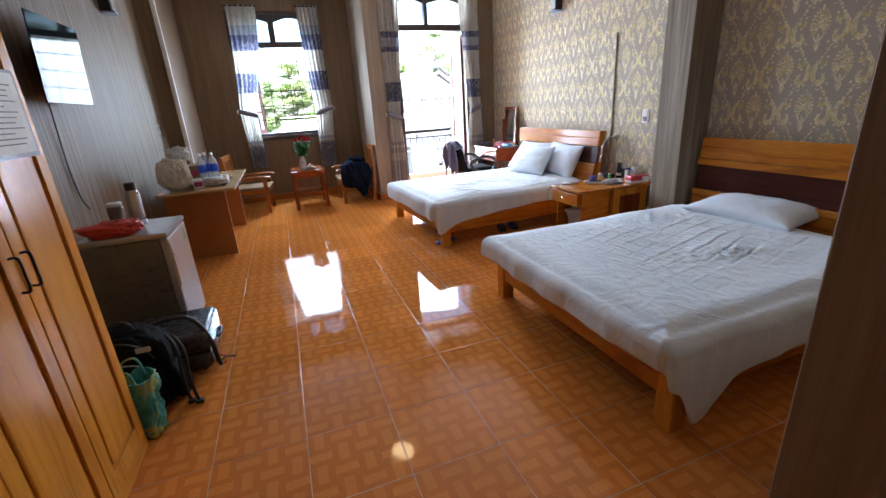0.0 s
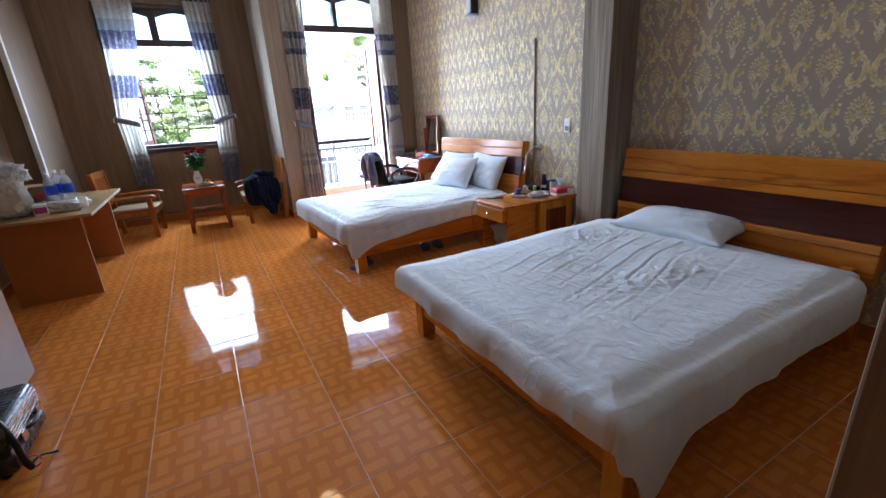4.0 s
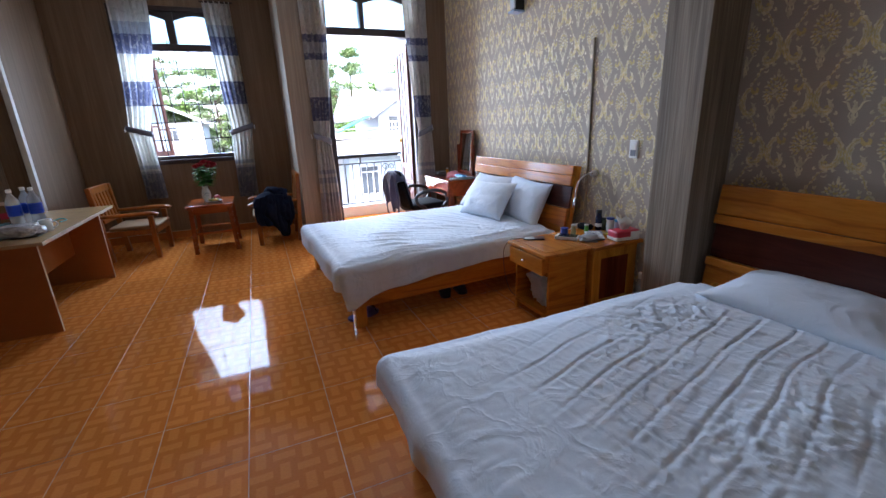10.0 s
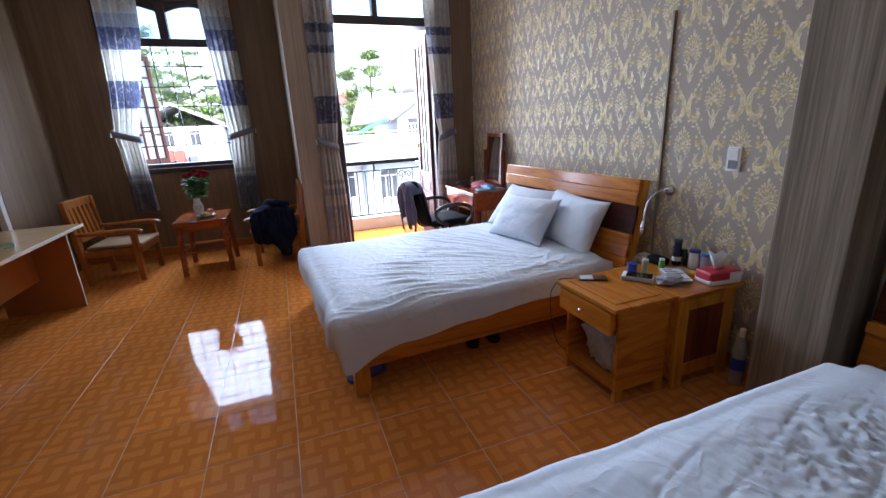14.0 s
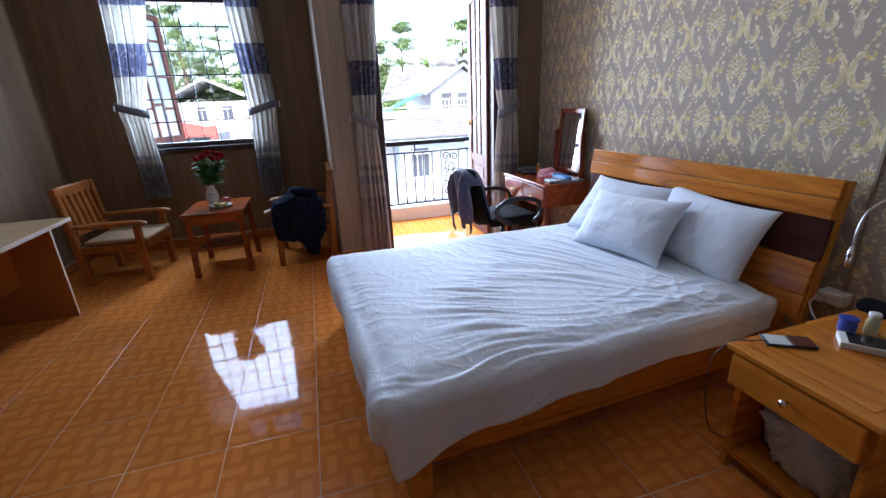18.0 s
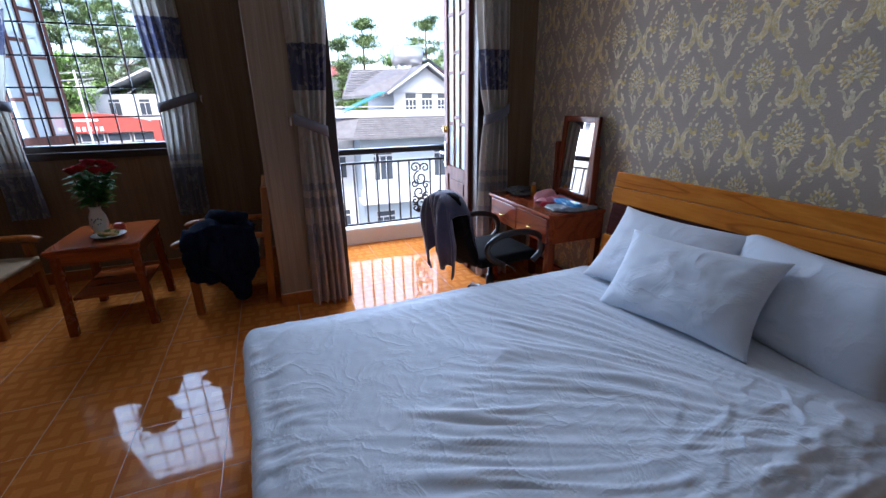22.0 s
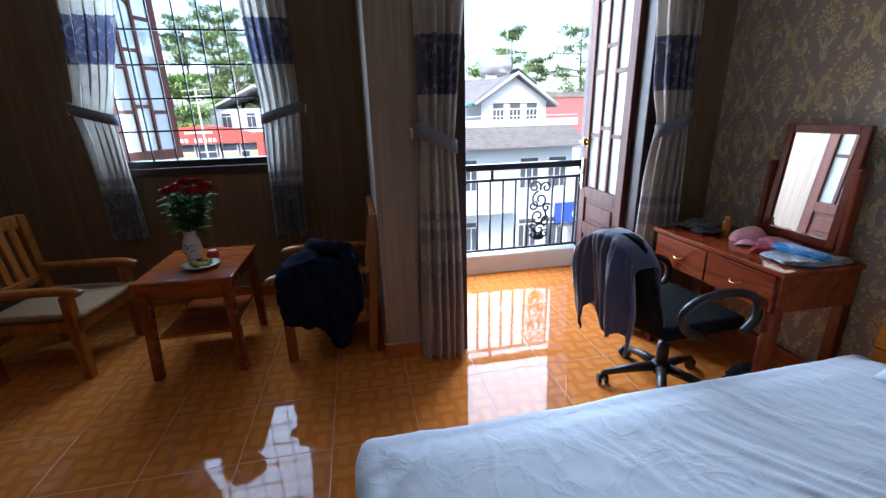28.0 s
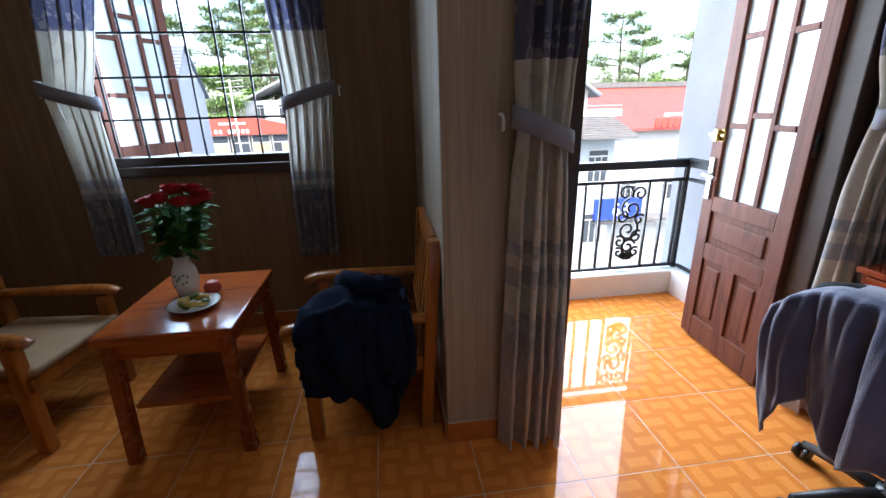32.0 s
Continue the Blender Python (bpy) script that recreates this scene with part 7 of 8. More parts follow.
DZ = 0.76


def water_bottle(x, y):
    th = thing("water_bottle", (x, y, DZ), "clear plastic water bottle with blue label on the desk", "bottle", "water bottles")
    r = 0.045
    b_ = part("bottle", lathe(BM(), [(0, 0.004), (r * 0.8, 0), (r, 0.015), (r, 0.10), (r * 0.96, 0.105), (r, 0.11), (r, 0.20), (r * 0.9, 0.235), (r * 0.45, 0.275), (0.015, 0.285), (0.015, 0.30), (0, 0.30)], (x, y, DZ), 22), M_PET, th)
    b_.visible_shadow = False
    part("label", lathe(BM(), [(r + 0.0008, 0.115), (r + 0.001, 0.12), (r + 0.001, 0.195), (r + 0.0008, 0.20)], (x, y, DZ), 22), plain("blue_label", (0.015, 0.06, 0.45), 0.3), th, "blue wrap label")
    part("cap", lathe(BM(), [(0.016, 0.296), (0.017, 0.30), (0.017, 0.322), (0, 0.324)], (x, y, DZ), 14), M_WHITEPL, th)


water_bottle(-0.83, 5.52)
water_bottle(-0.72, 5.58)
water_bottle(-0.80, 5.66)
bagm = plain("milky_plastic_bag", (0.68, 0.62, 0.52), 0.22, 0, 0.2, 9, 0.4, 50, 0, 0, 0.3)
crumple("plastic_bag", (-1.04, 5.17, DZ), (0.29, 0.30, 0.33), bagm, "bulging milky plastic bag with a brown box inside", "bag", 41.0, 0.25)
crumple("plastic_bag", (-0.98, 5.25, DZ + 0.27), (0.19, 0.17, 0.15), plain("white_thin_bag", (0.74, 0.75, 0.75), 0.2, 0, 0.1, 20, 0.4, 60, 0, 0, 0.3), "knotted white plastic bag on top of another", "bag", 42.0, 0.5)
cb = carton("cardboard_box", -0.98, 5.78, DZ, 0.20, 0.30, 0.19, 8, plain("brown_card", (0.26, 0.13, 0.05), 0.7), "brown cardboard box with red print on the desk")
part("red_print", boxm(-0.06, 0.06, -0.1512, -0.1505, 0.08, 0.13), M_RED, cb, "red oval print")
crumple("green_bag", (-1.06, 5.62, DZ), (0.16, 0.16, 0.14), plain("dark_green_plastic", (0.05, 0.08, 0.03), 0.4), "dark green bag on the desk", "bag", 43.0, 0.35)
hp = thing("headphones", (-0.98, 6.05, DZ), "black headband headphones on the desk", "headphones")
part("headband", tube(BM(), arc((-0.98, DZ + 0.05), 0.09, 0, 180, 16, "xz", 6.05), 0.01, 8), M_BLACK, hp)
for x in (-1.07, -0.89):
    part("ear_cup", lathe(BM(), [(0, 0), (0.035, 0.005), (0.035, 0.055), (0, 0.06)], (x, 6.05, DZ), 16), M_BLACK, hp)
mg = thing("mug", (-0.60, 5.34, DZ), "white mug on the desk", "mug")
part("cup", lathe(BM(), [(0, 0), (0.035, 0), (0.04, 0.01), (0.04, 0.09), (0.036, 0.09), (0.035, 0.012), (0, 0.01)], (-0.60, 5.34, DZ), 20), M_WHITEPL, mg)
part("handle", tube(BM(), smooth_path([(-0.56, 5.34, DZ + 0.07), (-0.535, 5.34, DZ + 0.065), (-0.53, 5.34, DZ + 0.04), (-0.56, 5.34, DZ + 0.02)], 4), 0.005, 6), M_WHITEPL, mg)
bx = carton("small_box", -0.84, 5.13, DZ, 0.09, 0.12, 0.09, 12, M_WHITEPL, "small white box with dark red label")
part("label", boxm(-0.04, 0.04, -0.0612, -0.0606, 0.02, 0.07), plain("wine_label", (0.35, 0.03, 0.16), 0.4), bx)
crumple("packet", (-0.72, 5.19, DZ), (0.30, 0.20, 0.09), plain("silver_packet", (0.58, 0.58, 0.58), 0.2, 0.2, 0.3, 30, 0.5, 50), "crumpled grey plastic packets on the desk", "packet", 44.0, 0.3)
crumple("packet", (-0.86, 5.34, DZ), (0.18, 0.16, 0.05), plain("pale_packet", (0.50, 0.52, 0.56), 0.25, 0, 0.3, 30, 0.5, 50), "pale blue crumpled plastic on the desk", "packet", 45.0, 0.4)
crumple("packet", (-0.95, 5.45, DZ), (0.16, 0.18, 0.07), plain("teal_packet", (0.10, 0.30, 0.34), 0.3), "teal crumpled packet on the desk", "packet", 46.0, 0.4)
carton("tray", -0.66, 5.23, DZ, 0.16, 0.24, 0.008, 0, plain("dark_mat", (0.12, 0.10, 0.08), 0.5), "thin dark mat on the desk", "mat")
solo("eyeglass_cord", tube(BM(), smooth_path([(-0.72, 5.74, DZ + 0.006), (-0.66, 5.80, DZ + 0.02), (-0.62, 5.78, DZ + 0.006), (-0.64, 5.70, DZ + 0.006)], 5), 0.004, 6), M_TEAL, "thin teal cord on the desk", "cord")

# luggage on the floor
def soft_bag(c, half, seed, power=0.55, rough=0.07, lean=(0, 0), subdiv=5):
    """A stuffed cloth body: a rounded box with sags and creases."""
    bm = BM()
    bmesh.ops.create_icosphere(bm, subdivisions=subdiv, radius=1.0)
    for v in bm.verts:
        p = v.co.copy()
        q = Vector([math.copysign(abs(a) ** power, a) for a in p])
        k2 = 1 + rough * noise.noise(p * 1.8 + Vector((seed, 0, 0))) - 0.6 * rough * ridge(noise.noise(p * 3.5 + Vector((0, seed, 0))), 0.08)
        v.co = Vector((c[0] + q.x * half[0] * k2 + lean[0] * q.z, c[1] + q.y * half[1] * k2 + lean[1] * q.z, max(0.004, c[2] + q.z * half[2] * k2)))
    return bm


bp = thing("backpack", (-0.88, 2.46, 0), "black backpack slumped on the floor against a suitcase", "backpack")
part("body", soft_bag((-0.90, 2.47, 0.205), (0.22, 0.13, 0.205), 1.0, 0.55, 0.10, (-0.02, 0.05)), M_BLACKFAB, bp, "", True)
part("front_pocket", soft_bag((-0.86, 2.345, 0.15), (0.15, 0.055, 0.125), 3.0, 0.5, 0.08, (-0.01, 0.035), 4), M_BLACKFAB, bp, "", True)
part("side_pocket", soft_bag((-0.685, 2.45, 0.11), (0.04, 0.09, 0.10), 5.0, 0.55, 0.12, (-0.02, 0.0), 4), M_BLACKFAB, bp, "", True)
part("zip", tube(BM(), arc((-0.86, 0.17), 0.135, 12, 168, 18, "xz", 2.315), 0.004, 6), M_STEEL, bp)
part("zip", tube(BM(), arc((-0.90, 0.24), 0.165, 15, 165, 18, "xz", 2.372), 0.004, 6), M_BLACK, bp)
part("carry_loop", tube(BM(), smooth_path([(-0.96, 2.52, 0.40), (-0.93, 2.52, 0.45), (-0.87, 2.52, 0.45), (-0.84, 2.52, 0.40)], 5), 0.009, 8), M_BLACK, bp)
part("logo_patch", boxm(-0.80, -0.735, 2.343, 2.348, 0.345, 0.372, 0.001), plain("grey_patch", (0.45, 0.45, 0.45), 0.5), bp, "small pale logo patch")
for x, o in ((-0.70, 0.05), (-0.66, 0.12)):
    pts = smooth_path([(x, 2.50 - o * 0.4, 0.36), (x + 0.05, 2.44 - o * 0.3, 0.28), (x + 0.06, 2.38 - o * 0.4, 0.14), (x + 0.07, 2.36 - o * 0.3, 0.04), (x + 0.085, 2.35 - o * 0.3, 0.012)], 6)
    part("strap", tube(BM(), pts, 0.009, 6), M_BLACK, bp)
    part("buckle", boxm(x + 0.06, x + 0.10, 2.335 - o * 0.3, 2.365 - o * 0.3, 0.001, 0.022, 0.004), M_BLACK, bp)

su = thing("suitcase", (-0.78, 2.85, 0), "dark grey ribbed hard-shell suitcase lying flat by the fridge", "suitcase")
sh = plain("suitcase_shell", (0.055, 0.06, 0.07), 0.28, 0.2)
M_RIB = plain("rib_grey", (0.10, 0.108, 0.12), 0.25, 0.5, 0.05, 8, 0.0)
part("lower_shell", boxm(-1.10, -0.545, 2.64, 3.06, 0.012, 0.118, 0.03, seg=4), sh, su, "", True)
part("upper_shell", boxm(-1.10, -0.545, 2.64, 3.06, 0.128, 0.245, 0.03, seg=4), sh, su, "", True)
part("seam", boxm(-1.095, -0.55, 2.645, 3.055, 0.112, 0.134, 0.004), M_BLACK, su, "black zip seam")
for i in range(14):
    y = 2.68 + 0.0265 * i
    part("rib", boxm(-1.06, -0.575, y, y + 0.012, 0.243, 0.2495, 0.003), M_RIB, su)
for i in range(5):
    z = 0.145 + 0.018 * i
    part("rib", boxm(-0.548, -0.538, 2.68, 3.02, z, z + 0.009, 0.003), M_CHROME, su)
for y in (2.74, 2.94):
    part("latch", boxm(-0.545, -0.53, y, y + 0.05, 0.10, 0.15, 0.004), M_CHROME, su, "chrome latch")
part("handle", tube(BM(), smooth_path([(-0.54, 2.80, 0.135), (-0.515, 2.81, 0.14), (-0.51, 2.86, 0.14), (-0.515, 2.91, 0.14), (-0.54, 2.92, 0.135)], 5), 0.010, 8), M_BLACK, su)
for x in (-1.06, -0.60):
    for y in (2.67, 3.03):
        part("foot", lathe(BM(), [(0, 0), (0.014, 0), (0.016, 0.013), (0, 0.013)], (x, y, 0), 10), M_BLACK, su)
sp = thing("shoulder_strap", (-0.7, 2.66, 0.25), "black padded shoulder strap arching over the suitcase, red tag", "strap")
part("webbing", tube(BM(), smooth_path([(-0.92, 2.60, 0.262), (-0.88, 2.63, 0.31), (-0.76, 2.68, 0.355), (-0.65, 2.70, 0.345), (-0.58, 2.69, 0.28), (-0.535, 2.66, 0.17), (-0.52, 2.64, 0.08), (-0.515, 2.66, 0.012)], 7), 0.013, 8), M_BLACK, sp)
part("tag", tube(BM(), arc((-0.505, 0.045), 0.03, 0, 330, 14, "xz", 2.655), 0.004, 6), M_RED, sp, "small red loop")
part("cord_end", tube(BM(), smooth_path([(-0.515, 2.66, 0.03), (-0.49, 2.70, 0.035), (-0.46, 2.73, 0.012), (-0.44, 2.73, 0.01)], 6), 0.006, 6), M_BLACK, sp)

k = Nodes("teal_shopping_bag")
col = k.ramp(k.noise(9.0, 2.0), [(0.42, (0.02, 0.24, 0.22)), (0.52, (0.05, 0.38, 0.34)), (0.62, (0.42, 0.42, 0.05)), (0.66, (0.03, 0.30, 0.27))], False)
k.put("Base Color", col).put("Roughness", 0.3)
k.bump(k.noise(40.0, 3.0), 0.3, 0.004)
sb = thing("shopping_bag", (-0.80, 2.17, 0), "glossy teal shopping bag standing beside the backpack", "bag")
R, Cn = 30, 72
X = np.zeros((R, Cn, 3))
for i in range(R):
    v = i / (R - 1)
    for j in range(Cn):
        a = 2 * math.pi * j / Cn
        c, e = math.cos(a), math.sin(a)
        r = (abs(c) ** 4 + abs(e) ** 4) ** -0.25
        fold = 0.016 * noise.noise(Vector((c * 2.2, e * 2.2, v * 3))) + 0.012 * ridge(noise.noise(Vector((c * 3, e * 3, v * 5 + 7))), 0.1)
        X[i, j] = (-0.80 + c * r * (0.075 + 0.02 * v) + fold * c, 2.175 + e * r * (0.07 + 0.015 * v) + fold * e, 0.003 + (0.30 + 0.05 * noise.noise(Vector((c, e, 3.0)))) * v)
ob = new("pouch", grid_mesh("pouch", X - np.array((-0.80, 2.17, 0)), k.mat, True, True))
ob.parent = sb
solidify(ob, 0.003)
part("filling", soft_bag((-0.80, 2.175, 0.13), (0.068, 0.064, 0.13), 9.0, 0.6, 0.1, (0, 0), 4), M_BAGWHITE, sb, "pale crumpled contents", True)
for y in (2.11, 2.24):
    part("carry_handle", tube(BM(), smooth_path([(-0.84, y, 0.28), (-0.83, y, 0.36), (-0.77, y, 0.37), (-0.75, y, 0.28)], 6), 0.005, 6), k.mat, sb)


# slippers and shoes by the second bed
def slipper(x, y, turn, mat, label):
    th = thing("slipper", (x, y, 0), label, "slipper", "slippers", turn=turn, world_built=False)
    bm = BM()
    rows = []
    for i in range(13):
        f = i / 12
        w = 0.036 + 0.014 * math.sin(math.pi * f) + (0.006 if f > 0.5 else 0)
        if f in (0.0, 1.0):
            w *= 0.55
        rows.append([bm.verts.new((0.26 * f - 0.13, s * w, z)) for z in (0, 0.022) for s in (-1, 1)])
    for p, q in zip(rows, rows[1:]):
        for a_, b_ in ((0, 1), (1, 3), (3, 2), (2, 0)):
            bm.faces.new((p[a_], p[b_], q[b_], q[a_]))
    bm.faces.new([rows[0][i] for i in (0, 2, 3, 1)])
    bm.faces.new([rows[-1][i] for i in (0, 1, 3, 2)])
    part("sole", bm, mat, th)
    X = np.zeros((8, 13, 3))
    for i in range(8):
        for j in range(13):
            a = math.pi * j / 12
            X[i, j] = (-0.01 + 0.09 * i / 7, 0.052 * math.cos(a), 0.018 + 0.055 * math.sin(a) * (1 - 0.35 * i / 7))
    ob = new("upper", grid_mesh("upper", X, mat))
    ob.parent = th
    solidify(ob, 0.005)


slipper(2.33, 4.37, 70, M_BLACK, "black slipper under the bed")
slipper(2.48, 4.38, 80, M_BLACK, "black slipper under the bed")
slipper(1.63, 4.36, 100, M_BLACKFAB, "dark shoe by the bed leg")
slipper(1.57, 4.25, 20, plain("blue_violet_rubber", (0.08, 0.07, 0.25), 0.4), "blue patterned slipper by the bed foot")


# ---------------------------------------------------------------- outside
GZ = -9.0
M_ASPH = plain("asphalt", (0.05, 0.05, 0.052), 0.8, 0, 0.2, 0.6, 0.3, 8.0)
M_GROUND = plain("town_ground", (0.10, 0.10, 0.085), 0.9, 0, 0.35, 0.05, 0.2, 2.0)
M_ROOFT = plain("grey_roof_tile", (0.12, 0.115, 0.11), 0.6, 0, 0.25, 3.0, 0.2, 30.0)
M_ROOFR = plain("red_roof_sheet", (0.30, 0.06, 0.045), 0.55, 0, 0.12, 0.8, 0.1, 20.0)
M_HOUSE = plain("white_house_paint", (0.46, 0.47, 0.47), 0.8, 0, 0.06, 0.5, 0.1, 20.0)
M_HOUSEB = plain("pale_blue_house_paint", (0.36, 0.41, 0.44), 0.8, 0, 0.06, 0.5, 0.1, 20.0)
M_WINDK = plain("dark_pane", (0.05, 0.06, 0.07), 0.15)
M_SHUT = plain("pale_shutter", (0.42, 0.42, 0.40), 0.6)
M_REDP = plain("red_painted_wall", (0.42, 0.055, 0.035), 0.6, 0, 0.1, 1.0)
M_BLUES = plain("blue_sign", (0.02, 0.05, 0.40), 0.4)
bm = BM()
vs = [bm.verts.new(p) for p in ((-1500, -1500, GZ), (1500, -1500, GZ), (1500, 1500, GZ), (-1500, 1500, GZ))]
bm.faces.new(vs)
structure("ground", bm, M_GROUND, "town ground with sparse greenery", "ground")
structure("road", boxm(-60, 70, 13.5, 22.5, GZ + 0.01, GZ + 0.03), M_ASPH, "asphalt street below the balcony", "road")
structure("pavement", boxm(-60, 70, 22.5, 25.0, GZ + 0.01, GZ + 0.16), plain("pavement_concrete", (0.30, 0.29, 0.27), 0.85), "concrete pavement with kerb", "pavement")


def house_window(parent, x0, x1, y, z0, z1, bars=3):
    w = part("window", boxm(x0, x1, y - 0.03, y + 0.02, z0, z1, 0.0), M_SHUT, parent)
    n = bars
    for i in range(n):
        a = x0 + 0.06 + (x1 - x0 - 0.06) * i / n
        b = x0 + (x1 - x0 - 0.06) * (i + 1) / n
        part("pane", boxm(a, b, y - 0.045, y - 0.031, z0 + 0.08, z1 - 0.4), M_WINDK, w)
    part("fanlight", boxm(x0 + 0.06, x1 - 0.06, y - 0.045, y - 0.031, z1 - 0.32, z1 - 0.07), M_WINDK, w)
    return w


# corner house with gabled attic
hs = thing("corner_house", (8.7, 30, GZ), "white corner house with grey tiled gable and skirt roof", "house")
HY = 26.0
part("wall", boxm(4.6, 11.6, HY, 36, GZ - 0.5, -0.7), M_HOUSEB, hs, "pale blue rendered walls")
part("side_wing", boxm(-1.0, 4.55, HY + 1.6, 36, GZ - 0.5, -0.7), M_HOUSE, hs)
# skirt roof
def slab(bm, pts, t):
    lo = [bm.verts.new(Vector(p) - Vector((0, 0, t))) for p in pts]
    hi = [bm.verts.new(p) for p in pts]
    n = len(pts)
    bm.faces.new(hi)
    bm.faces.new(lo[::-1])
    for i in range(n):
        bm.faces.new((hi[i], lo[i], lo[(i + 1) % n], hi[(i + 1) % n]))


bm = BM()
slab(bm, [(4.1, HY - 1.0, -0.62), (12.2, HY - 1.0, -0.62), (11.5, HY + 0.3, 0.26), (4.7, HY + 0.3, 0.26)], 0.12)
slab(bm, [(4.1, HY - 1.0, -0.62), (4.7, HY + 0.3, 0.26), (-1.2, HY + 1.9, 0.26), (-1.2, HY + 0.6, -0.62)], 0.12)
part("skirt_roof", bm, M_ROOFT, hs)
for i in range(9):
    f = (i + 0.5) / 9
    y, z = HY - 1.0 + 1.3 * f, -0.62 + 0.88 * f
    part("tile_course", boxm(4.1 + 0.6 * f, 12.2 - 0.7 * f, y - 0.03, y + 0.03, z, z + 0.035), M_ROOFT, hs)
part("terrace_parapet", boxm(-1.0, 11.9, HY + 0.2, HY + 0.35, 0.265, 0.62), M_HOUSE, hs)
part("terrace_rail", tube(BM(), [(-1.0, HY + 0.27, 0.78), (11.9, HY + 0.27, 0.78)], 0.03, 6), M_SHUT, hs)
part("attic_wall", boxm(6.9, 10.6, HY + 1.4, 34, 0.2, 1.55), M_HOUSE, hs)
for i in range(3):
    house_window(hs, 7.5 + i * 0.95, 8.2 + i * 0.95, HY + 1.4, 0.45, 1.5, 3)
bm = BM()
g = [(6.5, 1.5), (8.75, 2.95), (11.0, 1.35)]
f0, f1 = HY + 0.9, 34.5
vs = [bm.verts.new(p) for p in ((6.75, HY + 1.3, 1.5), (8.75, HY + 1.3, 2.75), (10.7, HY + 1.3, 1.42))]
bm.faces.new(vs)
part("gable_wall", bm, M_HOUSE, hs)
bm = BM()
slab(bm, [(6.5, f0, 1.46), (8.75, f0, 2.95), (8.75, f1, 2.95), (6.5, f1, 1.46)], 0.14)
slab(bm, [(8.75, f0, 2.95), (11.0, f0, 1.32), (11.0, f1, 1.32), (8.75, f1, 2.95)], 0.14)
slab(bm, [(4.2, HY + 1.8, 1.30), (6.45, HY + 1.8, 1.42), (8.72, HY + 3.2, 2.85), (5.4, HY + 5.6, 2.85)], 0.14)
roof = part("attic_roof", bm, M_ROOFT, hs)
for i in range(10):
    f = (i + 0.5) / 10
    part("tile_course", boxm(4.3 + 1.1 * f, 6.5 + 2.2 * f, HY + 1.82 + 2.5 * f, HY + 1.88 + 2.5 * f, 1.35 + 1.47 * f, 1.39 + 1.5 * f), M_ROOFT, roof)
bm = BM()
tube(bm, [(6.45, f0 - 0.02, 1.40), (8.75, f0 - 0.02, 2.90), (11.05, f0 - 0.02, 1.27)], 0.09, 4)
part("barge_board", bm, M_HOUSE, hs)
for x in (5.2, 8.6, 10.2):
    house_window(hs, x, x + 1.1, HY, -3.0, -1.3, 3)
    house_window(hs, x, x + 1.1, HY, -6.3, -4.6, 3)
part("balcony_slab", boxm(4.3, 8.3, HY - 1.1, HY - 0.002, -4.0, -3.8), M_HOUSE, hs)
part("balcony_front", boxm(4.3, 8.3, HY - 1.1, HY - 1.0, -3.79, -3.2), M_HOUSE, hs)
for x in (-0.4, 1.6, 3.2):
    house_window(hs, x, x + 0.9, HY + 1.6, -3.0, -1.4, 2)
    house_window(hs, x, x + 0.9, HY + 1.6, -6.3, -4.7, 2)
aw = solo("awning", boxm(-1.3, 1.3, -0.9, 0.9, 0, 0.05, m=Matrix.Translation((5.0, HY + 1.1, 0.95)) @ Matrix.Rotation(radians(-24), 4, 'Y')), plain("teal_awning", (0.03, 0.17, 0.19), 0.5), "teal fabric awning on the roof terrace", "awning")
tk = thing("water_tank", (9.5, 33, 2.6), "steel water tank on a rooftop stand", "tank")
part("tank", tube(BM(), [(8.5, 33, 3.9), (8.55, 33, 3.9), (10.4, 33, 3.9), (10.45, 33, 3.9)], [0.3, 0.62, 0.62, 0.3], 18), plain("tank_steel", (0.6, 0.6, 0.6), 0.3, 0.8), tk)
for x in (8.8, 10.2):
    part("stand", boxm(x - 0.05, x + 0.05, 32.6, 33.4, 1.9, 3.3), M_SHUT, tk)
part("solar_panel", boxm(-0.8, 0.8, -1.0, 1.0, 0, 0.08, m=Matrix.Translation((11.1, 32.5, 3.1)) @ Matrix.Rotation(radians(35), 4, 'Y')), plain("solar_black", (0.02, 0.025, 0.04), 0.2), tk, "dark solar panel")
part("antenna", tube(BM(), [(10.3, 33, 4.5), (10.3, 33, 7.0)], 0.03, 5), M_SHUT, tk)

# shop front with the blue number sign, right of the house
sp = thing("side_shop", (14.5, 30, GZ), "white shop building with a blue sign", "shop")
part("wall", boxm(11.0, 19.0, 28.5, 38, GZ - 0.7, -2.6), M_HOUSE, sp)
part("canopy", boxm(11.0, 17.5, 27.2, 28.49, -5.45, -5.3), M_ROOFT, sp)
part("sign_board", boxm(10.9, 13.5, 27.0, 27.19, -5.15, -4.05), M_BLUES, sp, "blue sign board")
fc = bpy.data.curves.new("sign_number", 'FONT')
fc.body, fc.size, fc.extrude, fc.align_x = "68", 0.95, 0.01, 'CENTER'
tmp = bpy.data.objects.new("tmp", fc)
me = bpy.data.meshes.new_from_object(tmp)
bpy.data.objects.remove(tmp)
me.transform(Matrix.Translation((12.3, 26.97, -4.95)) @ Matrix.Rotation(radians(90), 4, 'X'))
me.transform(Matrix.Translation(-BASE[sp]))
me.materials.append(M_PAPER)
num = new("sign_number", me)
num.parent = sp
for x in (12.8, 14.4, 16.0):
    part("shop_door", boxm(x, x + 1.2, 28.44, 28.498, GZ + 0.15, -6.6), M_SHUT, sp)
house_window(sp, 13.0, 14.0, 28.5, -4.6, -3.3, 3)
house_window(sp, 15.5, 16.5, 28.5, -4.6, -3.3, 3)

